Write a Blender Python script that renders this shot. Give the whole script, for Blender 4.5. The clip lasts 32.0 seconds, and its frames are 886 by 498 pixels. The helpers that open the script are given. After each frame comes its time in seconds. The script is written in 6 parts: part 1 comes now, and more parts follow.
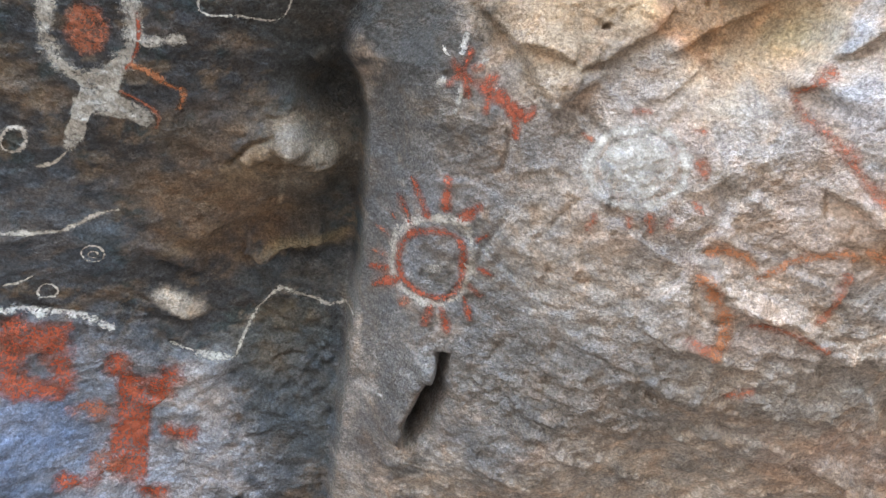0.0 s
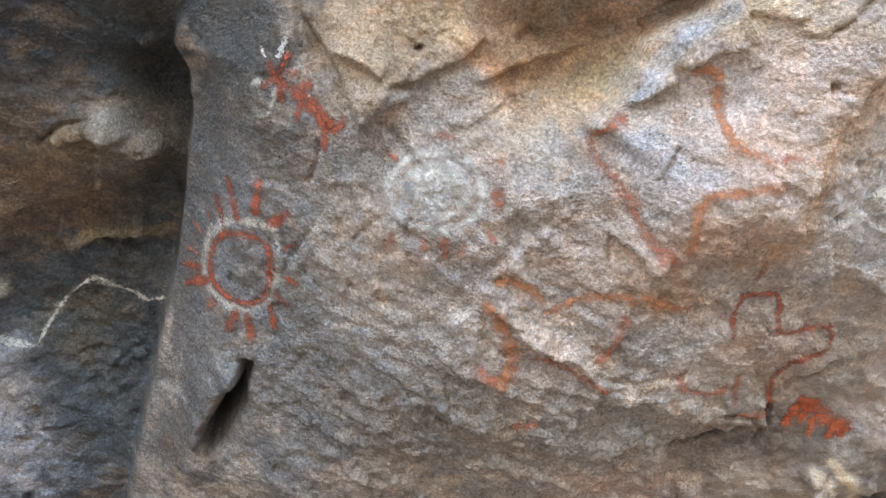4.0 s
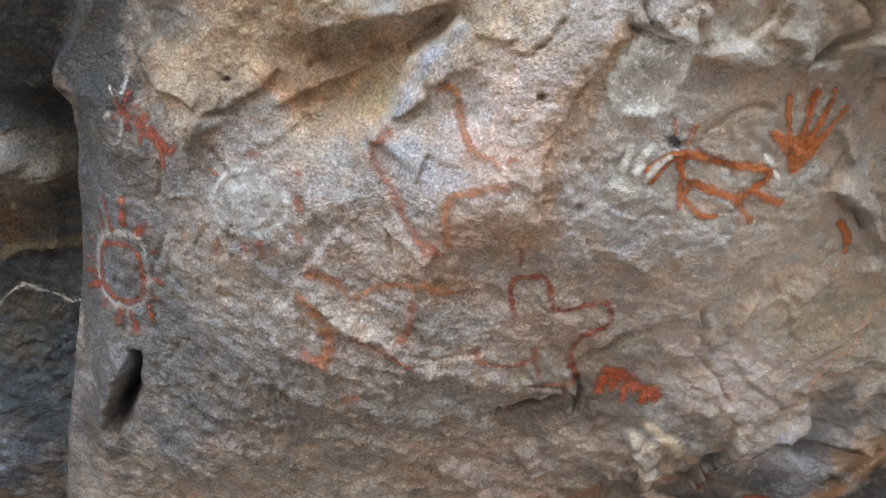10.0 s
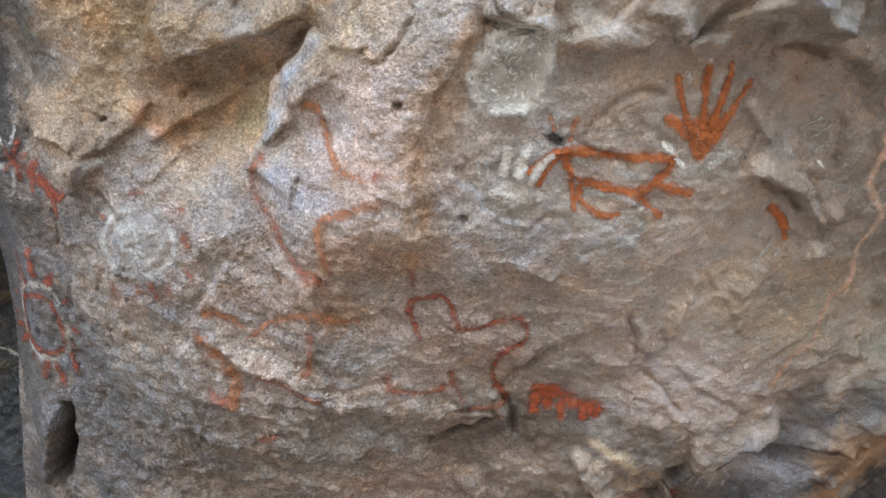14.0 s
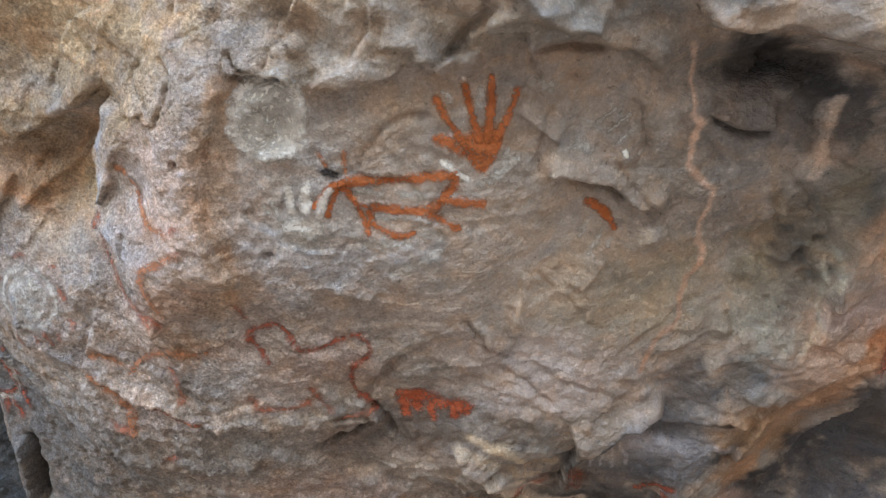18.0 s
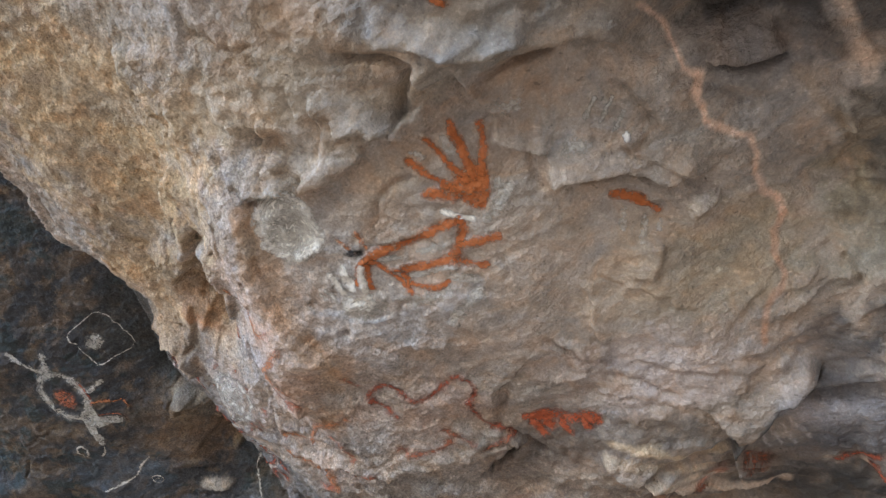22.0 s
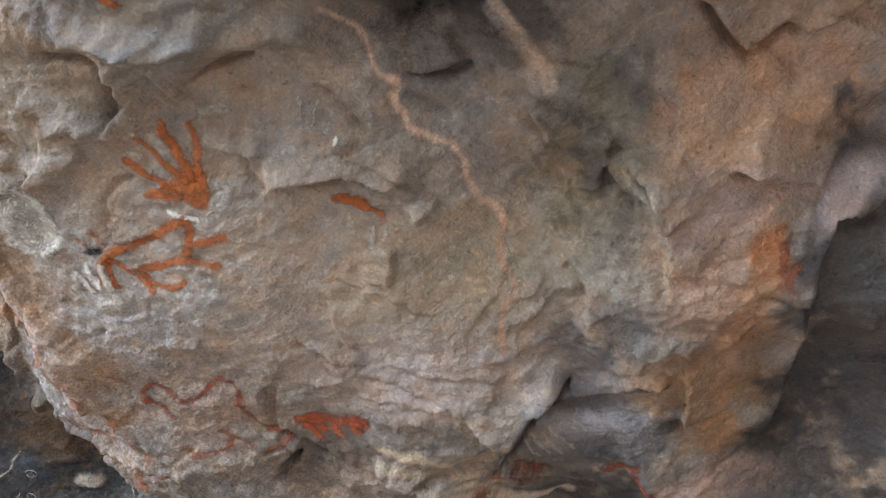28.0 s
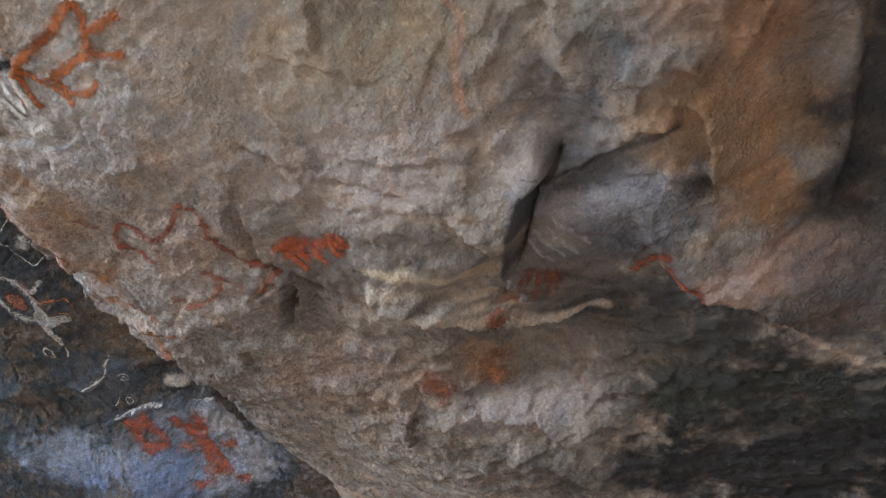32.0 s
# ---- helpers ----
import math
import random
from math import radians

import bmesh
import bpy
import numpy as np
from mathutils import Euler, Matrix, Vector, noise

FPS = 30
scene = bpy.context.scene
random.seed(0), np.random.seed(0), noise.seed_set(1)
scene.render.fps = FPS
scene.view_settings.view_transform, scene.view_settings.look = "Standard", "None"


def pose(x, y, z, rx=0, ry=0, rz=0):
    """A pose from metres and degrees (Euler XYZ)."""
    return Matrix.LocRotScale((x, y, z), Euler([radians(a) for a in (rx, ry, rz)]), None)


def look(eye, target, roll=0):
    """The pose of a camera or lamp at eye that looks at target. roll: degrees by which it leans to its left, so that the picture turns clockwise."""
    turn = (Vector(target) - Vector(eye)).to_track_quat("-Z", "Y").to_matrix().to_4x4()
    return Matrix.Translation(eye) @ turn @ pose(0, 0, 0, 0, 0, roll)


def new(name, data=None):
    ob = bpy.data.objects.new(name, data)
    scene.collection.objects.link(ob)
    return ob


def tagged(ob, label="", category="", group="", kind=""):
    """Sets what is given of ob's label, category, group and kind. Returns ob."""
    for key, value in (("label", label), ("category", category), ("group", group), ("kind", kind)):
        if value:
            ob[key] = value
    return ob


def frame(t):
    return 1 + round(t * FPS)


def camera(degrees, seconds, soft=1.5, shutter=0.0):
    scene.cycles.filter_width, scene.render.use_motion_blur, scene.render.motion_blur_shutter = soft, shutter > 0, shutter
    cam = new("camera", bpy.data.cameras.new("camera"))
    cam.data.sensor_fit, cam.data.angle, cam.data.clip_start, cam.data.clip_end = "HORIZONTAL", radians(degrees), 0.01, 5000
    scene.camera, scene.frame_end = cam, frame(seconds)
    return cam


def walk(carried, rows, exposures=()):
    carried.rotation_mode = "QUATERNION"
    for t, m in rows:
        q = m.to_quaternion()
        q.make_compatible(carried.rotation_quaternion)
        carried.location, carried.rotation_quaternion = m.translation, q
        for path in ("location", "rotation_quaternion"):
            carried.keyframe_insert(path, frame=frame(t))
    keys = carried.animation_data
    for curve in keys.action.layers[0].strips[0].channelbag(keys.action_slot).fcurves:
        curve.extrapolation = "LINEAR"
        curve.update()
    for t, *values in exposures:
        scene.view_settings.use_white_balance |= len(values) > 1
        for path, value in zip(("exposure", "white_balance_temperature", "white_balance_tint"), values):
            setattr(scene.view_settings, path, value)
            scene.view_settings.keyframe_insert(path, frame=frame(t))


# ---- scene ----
# The camera and its walk
cam = camera(61.0, 32.0, soft=1.3)
ROWS = [
    (0.0, 0.0127, 0.0176, 1.4992, 128.14, 1.06, -5.20),
    (0.5, 0.0272, 0.0200, 1.5008, 128.49, 1.00, -6.07),
    (1.0, 0.0572, 0.0200, 1.5004, 128.61, 0.77, -7.06),
    (1.5, 0.1074, 0.0204, 1.5001, 128.74, 1.01, -9.34),
    (2.0, 0.1366, -0.0035, 1.4984, 128.81, 1.31, -10.53),
    (2.5, 0.1385, -0.0162, 1.4733, 127.61, 1.15, -11.05),
    (3.0, 0.1544, -0.0034, 1.4665, 128.05, 0.75, -11.71),
    (3.5, 0.1948, -0.0007, 1.4828, 128.69, -0.00, -12.36),
    (4.0, 0.2588, -0.0069, 1.5107, 129.09, -0.07, -13.06),
    (4.5, 0.2976, -0.0188, 1.5163, 129.09, -0.15, -13.77),
    (6.5, 0.4994, -0.0403, 1.5837, 128.68, -0.40, -11.74),
    (7.0, 0.4976, -0.1910, 1.6011, 129.58, 3.05, -9.12),
    (7.5, 0.5025, -0.2841, 1.5483, 128.02, 2.34, -10.36),
    (8.0, 0.6660, -0.2684, 1.4435, 128.79, -1.22, -9.73),
    (8.5, 0.6970, -0.2688, 1.4332, 128.63, -0.84, -5.80),
    (9.0, 0.7092, -0.2553, 1.4061, 129.23, -0.84, -5.39),
    (9.5, 0.7189, -0.2698, 1.4078, 128.70, -1.55, -6.73),
    (10.0, 0.7451, -0.2785, 1.3960, 128.04, -1.24, -7.43),
    (10.5, 0.7666, -0.2783, 1.3978, 128.49, -1.26, -7.31),
    (11.0, 0.7863, -0.2873, 1.4118, 128.88, -1.57, -7.71),
    (11.5, 0.7763, -0.2856, 1.4127, 128.96, -1.62, -7.33),
    (12.0, 0.7930, -0.2906, 1.4067, 128.87, -1.22, -7.42),
    (12.5, 0.8620, -0.2878, 1.4120, 129.70, -1.67, -8.09),
    (13.0, 0.9437, -0.2777, 1.4348, 129.78, -2.00, -8.05),
    (13.5, 1.0288, -0.2388, 1.4652, 130.00, -2.20, -1.45),
    (14.0, 1.0642, -0.2400, 1.4752, 128.75, 0.25, -1.16),
    (14.5, 1.0496, -0.2573, 1.4753, 128.82, 1.07, -1.24),
    (16.5, 1.2627, -0.3278, 1.4666, 128.17, -0.41, 1.06),
    (17.0, 1.3096, -0.3180, 1.4577, 128.79, 0.19, 1.15),
    (17.5, 1.4551, -0.3047, 1.4962, 128.61, 1.20, 3.02),
    (18.0, 1.6338, -0.3323, 1.5307, 125.53, 0.62, 9.33),
    (18.5, 1.6703, -0.2651, 1.4953, 125.94, 0.26, 10.80),
    (19.0, 1.6826, -0.2113, 1.4986, 125.20, 0.18, 12.31),
    (19.5, 1.7616, -0.1383, 1.4991, 124.18, -0.60, 14.59),
    (20.0, 1.9209, -0.1725, 1.6044, 126.06, 0.24, 22.29),
    (20.5, 1.9518, -0.3195, 1.6259, 125.25, -0.41, 26.05),
    (21.0, 1.9597, -0.3371, 1.5958, 124.45, 1.52, 28.69),
    (21.5, 2.1022, -0.2208, 1.6034, 124.49, -1.15, 39.73),
    (22.0, 2.1911, -0.2015, 1.6088, 123.87, 0.60, 39.68),
    (22.5, 2.2509, -0.2296, 1.6251, 123.55, 1.50, 42.26),
    (23.0, 2.3690, -0.0837, 1.6091, 122.51, 3.07, 45.59),
    (23.5, 2.4596, -0.0426, 1.6365, 122.69, 1.39, 51.13),
    (24.0, 2.4697, -0.0463, 1.6082, 121.79, -0.08, 51.05),
    (24.5, 2.4950, -0.0015, 1.5344, 120.67, -0.61, 49.51),
    (26.5, 2.5205, 0.0933, 1.5144, 123.02, -1.73, 44.53),
    (27.0, 2.5479, 0.1220, 1.5318, 124.09, -1.66, 43.04),
    (27.5, 2.5701, 0.1399, 1.5433, 124.33, -1.50, 41.27),
    (28.0, 2.6022, 0.1387, 1.6075, 124.25, -0.95, 39.48),
    (28.5, 2.6350, 0.1220, 1.6750, 125.83, 3.20, 38.84),
    (29.0, 2.6107, 0.0982, 1.6871, 126.69, 4.69, 39.75),
    (29.5, 2.6171, 0.1245, 1.6597, 122.20, 1.08, 40.59),
    (30.0, 2.6453, 0.2502, 1.5991, 120.65, 0.60, 45.72),
    (30.5, 2.6444, 0.3199, 1.6420, 119.64, -0.25, 52.30),
    (31.0, 2.5782, 0.4443, 1.6349, 119.40, -3.67, 54.24),
    (31.5, 2.5460, 0.5703, 1.5994, 119.63, -2.53, 52.65),
    (32.0, 2.5582, 0.6714, 1.5149, 119.38, -1.61, 52.56),
]
walk(cam, [(t, pose(x, y, z, rx, ry, rz)) for t, x, y, z, rx, ry, rz in ROWS], [(0.0, 3.17, 6100, 12), (7.0, 2.74, 6050, 12), (14.0, 2.66, 6050, 13), (19.0, 2.52, 6150, 14), (24.0, 2.56, 6150, 14), (27.0, 2.53, 6100, 14), (29.0, 2.66, 6150, 15), (32.0, 2.36, 6050, 14)])

# Daylight: open sky in front of the shelter, one sun high in front of it
world = bpy.data.worlds.new("world")
scene.world = world
world.use_nodes = True
sky = world.node_tree.nodes.new("ShaderNodeTexSky")
sky.sky_type, sky.sun_disc = "NISHITA", False
SUN_HIGH, SUN_ROUND = radians(52), radians(200)
sky.sun_elevation, sky.sun_rotation = SUN_HIGH, SUN_ROUND
sky.ground_albedo = 0.3
back = world.node_tree.nodes["Background"]
back.inputs["Strength"].default_value = 0.15
world.node_tree.links.new(sky.outputs["Color"], back.inputs["Color"])
sun = new("sun", bpy.data.lights.new("sun", "SUN"))
sun.data.energy, sun.data.angle, sun.data.color = 4.0, radians(0.5), (1.0, 0.94, 0.85)
TO_SUN = Vector((math.sin(SUN_ROUND) * math.cos(SUN_HIGH), math.cos(SUN_ROUND) * math.cos(SUN_HIGH), math.sin(SUN_HIGH)))
sun.matrix_world = look(TO_SUN * 20, (0, 0, 0))

# ---- materials ----


def nodes_of(name, rough=0.9):
    m = bpy.data.materials.new(name)
    m.use_nodes = True
    t = m.node_tree
    p = t.nodes["Principled BSDF"]
    p.inputs["Roughness"].default_value = rough
    p.inputs["Specular IOR Level"].default_value = 0.25
    return m, t, p


def node(t, kind, **inputs):
    n = t.nodes.new(kind)
    for k, v in inputs.items():
        n.inputs[k.replace("_", " ")].default_value = v
    return n


def ramp(t, source, stops):
    n = t.nodes.new("ShaderNodeValToRGB")
    e = n.color_ramp.elements
    while len(e) < len(stops):
        e.new(0.5)
    for el, (at, c) in zip(e, stops):
        el.position = at
        el.color = (*c, 1) if isinstance(c, tuple) else (c, c, c, 1)
    t.links.new(source, n.inputs["Fac"])
    return n.outputs["Color"]


def mixed(t, kind, fac, a, b):
    n = t.nodes.new("ShaderNodeMix")
    n.data_type, n.blend_type = "RGBA", kind
    for v, i in ((fac, 0), (a, 6), (b, 7)):
        if isinstance(v, (int, float)):
            n.inputs[i].default_value = v if i == 0 else (v, v, v, 1)
        elif isinstance(v, tuple):
            n.inputs[i].default_value = (*v, 1)
        else:
            t.links.new(v, n.inputs[i])
    return n.outputs[2]


def stone_relief(t, p, crust=None):
    """Pitted grain over small flaky chips, laid in the place itself so that paint and stone share it."""
    co = t.nodes.new("ShaderNodeNewGeometry").outputs["Position"]

    def noisy(scale, detail=6.0, rough=0.6, warp=0.0):
        n = node(t, "ShaderNodeTexNoise", Scale=scale, Detail=detail, Roughness=rough, Distortion=warp)
        t.links.new(co, n.inputs["Vector"])
        return n.outputs["Fac"]

    bed = t.nodes.new("ShaderNodeMapping")
    bed.inputs["Rotation"].default_value = (radians(-60), 0, radians(24))
    bed.inputs["Scale"].default_value = (0.75, 1.0, 1.0)
    wob = node(t, "ShaderNodeTexNoise", Scale=45.0, Detail=4.0)
    t.links.new(co, wob.inputs["Vector"])
    bent = t.nodes.new("ShaderNodeVectorMath")
    bent.operation = "MULTIPLY_ADD"
    bent.inputs[1].default_value = (0.016, 0.016, 0.016)
    t.links.new(wob.outputs["Color"], bent.inputs[0])
    t.links.new(co, bent.inputs[2])
    t.links.new(bent.outputs[0], bed.inputs["Vector"])

    pebbles = t.nodes.new("ShaderNodeTexVoronoi")
    pebbles.inputs["Scale"].default_value = 105.0
    t.links.new(bed.outputs[0], pebbles.inputs["Vector"])
    h = mixed(t, "MIX", 0.4, noisy(70.0, 2.0, 0.55, 0.3), pebbles.outputs["Distance"])
    h = mixed(t, "MIX", 0.34, h, noisy(210.0, 2.5, 0.6))
    b = node(t, "ShaderNodeBump", Distance=0.013)
    strength = ramp(t, noisy(6.0, 4.0, 0.6), [(0.40, 0.45), (0.60, 1.0)])
    if crust:
        strength = mixed(t, "MULTIPLY", 1.0, strength, ramp(t, crust, [(0.35, 0.78), (1.0, 1.0)]))
    t.links.new(strength, b.inputs["Strength"])
    t.links.new(h, b.inputs["Height"])
    t.links.new(b.outputs["Normal"], p.inputs["Normal"])


def rock_material():
    m, t, p = nodes_of("weathered_sandstone", 0.88)
    co = t.nodes.new("ShaderNodeTexCoord").outputs["Object"]
    tint = t.nodes.new("ShaderNodeAttribute")
    tint.attribute_name = "tint"

    def noisy(scale, detail=6.0, rough=0.6, warp=0.0):
        n = node(t, "ShaderNodeTexNoise", Scale=scale, Detail=detail, Roughness=rough, Distortion=warp)
        t.links.new(co, n.inputs["Vector"])
        return n.outputs["Fac"]

    blotch = ramp(t, noisy(9.0, 7, 0.65, 0.6), [(0.36, 0.88), (0.5, 1.0), (0.64, 1.13)])
    c = mixed(t, "MULTIPLY", 1.0, tint.outputs["Color"], blotch)
    warm = ramp(t, noisy(13.0, 6, 0.62, 0.8), [(0.36, (0.95, 1.0, 1.06)), (0.5, (1.02, 1.0, 0.97)), (0.66, (1.18, 0.99, 0.82))])
    c = mixed(t, "MULTIPLY", 0.7, c, warm)
    grain = ramp(t, noisy(160.0, 8, 0.75), [(0.38, 0.82), (0.5, 1.0), (0.62, 1.18)])
    sharp = ramp(t, noisy(150.0, 5, 0.75, 0.6), [(0.37, 0.6), (0.5, 1.0), (0.63, 1.42)])
    c = mixed(t, "MULTIPLY", 0.85, c, grain)
    c = mixed(t, "MULTIPLY", ramp(t, tint.outputs["Alpha"], [(0.35, 0.15), (1.0, 0.95)]), c, sharp)
    flecks = ramp(t, noisy(75.0, 4, 0.7, 0.8), [(0.56, 1.0), (0.68, 1.32)])
    c = mixed(t, "MULTIPLY", 1.0, c, flecks)
    pits = ramp(t, noisy(70.0, 2, 0.55, 0.2), [(0.25, 0.6), (0.33, 1.0)])
    c = mixed(t, "MULTIPLY", 1.0, c, pits)
    t.links.new(c, p.inputs["Base Color"])
    stone_relief(t, p, tint.outputs["Alpha"])
    return m


def paint_material(name, colour, cover, scale=120.0):
    """Old mineral paint, rubbed thin: its edge and pits let the stone through."""
    m, t, p = nodes_of(name, 0.92)
    co = t.nodes.new("ShaderNodeTexCoord").outputs["Object"]
    edge = t.nodes.new("ShaderNodeAttribute")
    edge.attribute_name = "cover"

    def noisy(s, detail=7.0, rough=0.7):
        n = node(t, "ShaderNodeTexNoise", Scale=s, Detail=detail, Roughness=rough, Distortion=0.4)
        t.links.new(co, n.inputs["Vector"])
        return n.outputs["Fac"]

    def calc(kind, a, b):
        n = t.nodes.new("ShaderNodeMath")
        n.operation = kind
        for k, v in enumerate((a, b)):
            if isinstance(v, float):
                n.inputs[k].default_value = v
            else:
                t.links.new(v, n.inputs[k])
        return n.outputs[0]

    tone = ramp(t, noisy(26.0), [(0.3, tuple(k * 0.72 for k in colour)), (0.5, colour), (0.75, tuple(min(1, k * 1.25 + 0.02) for k in colour))])
    t.links.new(tone, p.inputs["Base Color"])
    # cover = edge + wear noise, cut softly
    wear = calc("MULTIPLY", calc("SUBTRACT", noisy(scale), 0.5), 3.4)
    patch = calc("MULTIPLY", calc("SUBTRACT", noisy(18.0, 5), 0.5), 2.4)
    total = calc("ADD", calc("ADD", calc("MULTIPLY", edge.outputs["Fac"], 1.25), calc("ADD", wear, patch)), cover - 1.0)
    r = t.nodes.new("ShaderNodeMapRange")
    r.inputs["From Min"].default_value, r.inputs["From Max"].default_value = -0.05, 1.25
    r.inputs["To Max"].default_value = 0.93
    t.links.new(total, r.inputs["Value"])
    stone_relief(t, p)
    clear = t.nodes.new("ShaderNodeBsdfTransparent")
    mix = t.nodes.new("ShaderNodeMixShader")
    t.links.new(r.outputs["Result"], mix.inputs["Fac"])
    t.links.new(clear.outputs[0], mix.inputs[1])
    t.links.new(p.outputs[0], mix.inputs[2])
    t.links.new(mix.outputs[0], t.nodes["Material Output"].inputs["Surface"])
    return m


def plain_material(name, colour, rough=0.9, scale=20.0, vary=0.3):
    m, t, p = nodes_of(name, rough)
    co = t.nodes.new("ShaderNodeTexCoord").outputs["Object"]
    n = node(t, "ShaderNodeTexNoise", Scale=scale, Detail=6.0)
    t.links.new(co, n.inputs["Vector"])
    t.links.new(ramp(t, n.outputs["Fac"], [(0.3, tuple(k * (1 - vary) for k in colour)), (0.7, tuple(k * (1 + vary) for k in colour))]), p.inputs["Base Color"])
    return m


ROCK = rock_material()
RED = paint_material("red_ochre", (0.34, 0.095, 0.052), 0.74)
FAINT_RED = paint_material("faded_red_ochre", (0.38, 0.145, 0.085), 0.56)
ORANGE = paint_material("orange_ochre", (0.47, 0.145, 0.045), 1.0)
FAINT_ORANGE = paint_material("faded_orange_ochre", (0.45, 0.195, 0.095), 0.62)
WHITE = paint_material("white_clay", (0.80, 0.76, 0.69), 1.05)
FAINT_WHITE = paint_material("faded_white_clay", (0.58, 0.54, 0.48), 0.60)
SOFT_RED = paint_material("thin_red_ochre", (0.38, 0.10, 0.05), 0.66)
GHOST_WHITE = paint_material("thin_white_clay", (0.58, 0.54, 0.48), 0.28)
FAINT_GREY = paint_material("faded_grey_clay", (0.16, 0.17, 0.18), 0.2)
WORN_WHITE = paint_material("worn_white_clay", (0.50, 0.47, 0.42), 0.62)
BRIGHT_RED = paint_material("bright_red_ochre", (0.46, 0.115, 0.05), 0.9)
BLACK = paint_material("charcoal", (0.030, 0.030, 0.035), 0.8)
SAND = plain_material("dry_earth", (0.065, 0.058, 0.048), 0.95, 3.0)
BARK = plain_material("grey_bark", (0.02, 0.018, 0.015), 0.9, 14.0)
LEAF = plain_material("eucalypt_leaf", (0.025, 0.042, 0.016), 0.7, 5.0)

# ---- the rock: one broken surface, worked out over a sloping plane ----
# u runs along the shelter, v up the slope towards the open side, w into the stone
AXIS_V, AXIS_W = Vector((0, -0.8660254, 0.5)), Vector((0, 0.5, 0.8660254))
U0, U1, V0, V1, STEP = -2.9, 3.2, -1.40, 1.75, 0.005
us = np.arange(U0, U1 + STEP / 2, STEP)
vs = np.arange(V0, V1 + STEP / 2, STEP)
GU, GV = np.meshgrid(us, vs)
LATTICE = np.random.RandomState(5).rand(256, 256)


def grains(u, v, size, seed=0, angle=0.0, stretch=1.0):
    """Smooth noise from -1 to 1, stretched along an angle."""
    c, s = math.cos(radians(angle)), math.sin(radians(angle))
    a = (u * c + v * s) / (size * stretch) + seed * 17.31
    b = (v * c - u * s) / size + seed * 9.77
    ia, ib = np.floor(a).astype(int), np.floor(b).astype(int)
    fa, fb = a - ia, b - ib
    fa, fb = fa * fa * (3 - 2 * fa), fb * fb * (3 - 2 * fb)
    g = LATTICE
    r0 = g[ib % 256, ia % 256] * (1 - fa) + g[ib % 256, (ia + 1) % 256] * fa
    r1 = g[(ib + 1) % 256, ia % 256] * (1 - fa) + g[(ib + 1) % 256, (ia + 1) % 256] * fa
    return (r0 * (1 - fb) + r1 * fb) * 2 - 1


def layered(u, v, size, octaves, seed=0, angle=0.0, stretch=1.0, gain=0.5):
    total, amp = 0, 1.0
    for k in range(octaves):
        total = total + amp * grains(u, v, size / 2 ** k, seed + k, angle, stretch)
        amp *= gain
    return total


def ease(x, a, b):
    k = np.clip((x - a) / (b - a), 0, 1)
    return k * k * (3 - 2 * k)


WARP_U = GU + 0.012 * layered(GU, GV, 0.09, 3, 31)
WARP_V = GV + 0.012 * layered(GU, GV, 0.09, 3, 41)


def to_line(line, u, v):
    """Distance to a broken line, and on which side of it a place lies (+: to its left)."""
    best = np.full(u.shape, 9.0)
    side = np.ones(u.shape)
    along = np.zeros(u.shape)
    n = len(line) - 1
    for k in range(n):
        (a, b), (c, d) = line[k], line[k + 1]
        lu, lv = c - a, d - b
        q = max(lu * lu + lv * lv, 1e-9)
        f = np.clip(((u - a) * lu + (v - b) * lv) / q, 0, 1)
        dist = np.hypot(u - a - f * lu, v - b - f * lv)
        near = dist < best - 1e-7
        cross = lu * (v - b) - lv * (u - a)
        side = np.where(near, np.sign(cross), side)
        along = np.where(near, (k + f) / n, along)
        best = np.where(near, dist, best)
    return best, side, along


def window(line, reach):
    a = [p[0] for p in line]
    b = [p[1] for p in line]
    i0, i1 = np.searchsorted(us, (min(a) - reach, max(a) + reach))
    j0, j1 = np.searchsorted(vs, (min(b) - reach, max(b) + reach))
    return slice(j0, j1), slice(i0, i1)


# large forms
def swells(base, *forms):
    w = base[0] + base[1] * GU + base[2] * GV
    for a, b, r, h in forms:
        w = w + h * np.exp(-((GU - a) ** 2 + (GV - b) ** 2) / r ** 2)
    return w


FACE = swells((2.764, -0.053, -0.158), (1.08, 0.17, 0.35, -0.16), (1.29, 0.8, 0.35, -0.133), (0.63, 0.08, 0.25, -0.144), (0.93, 0.53, 0.25, -0.157), (1.68, 0.08, 0.25, -0.07), (1.02, -0.67, 0.55, -0.178), (2.08, 0.3, 0.18, 0.063), (2.58, 0.23, 0.25, 0.073), (1.43, 0.41, 0.18, -0.099), (0.35, -0.35, 0.18, -0.071), (0.57, 0.41, 0.18, -0.05), (1.97, 0.51, 0.18, -0.014), (2.3, 0.3, 0.18, -0.058), (0.89, -0.13, 0.18, -0.05), (2.28, -0.37, 0.25, 0.134), (2.08, -0.13, 0.18, -0.07), (1, 0.84, 0.18, -0.061), (0.03, 0.38, 0.25, 0.095))
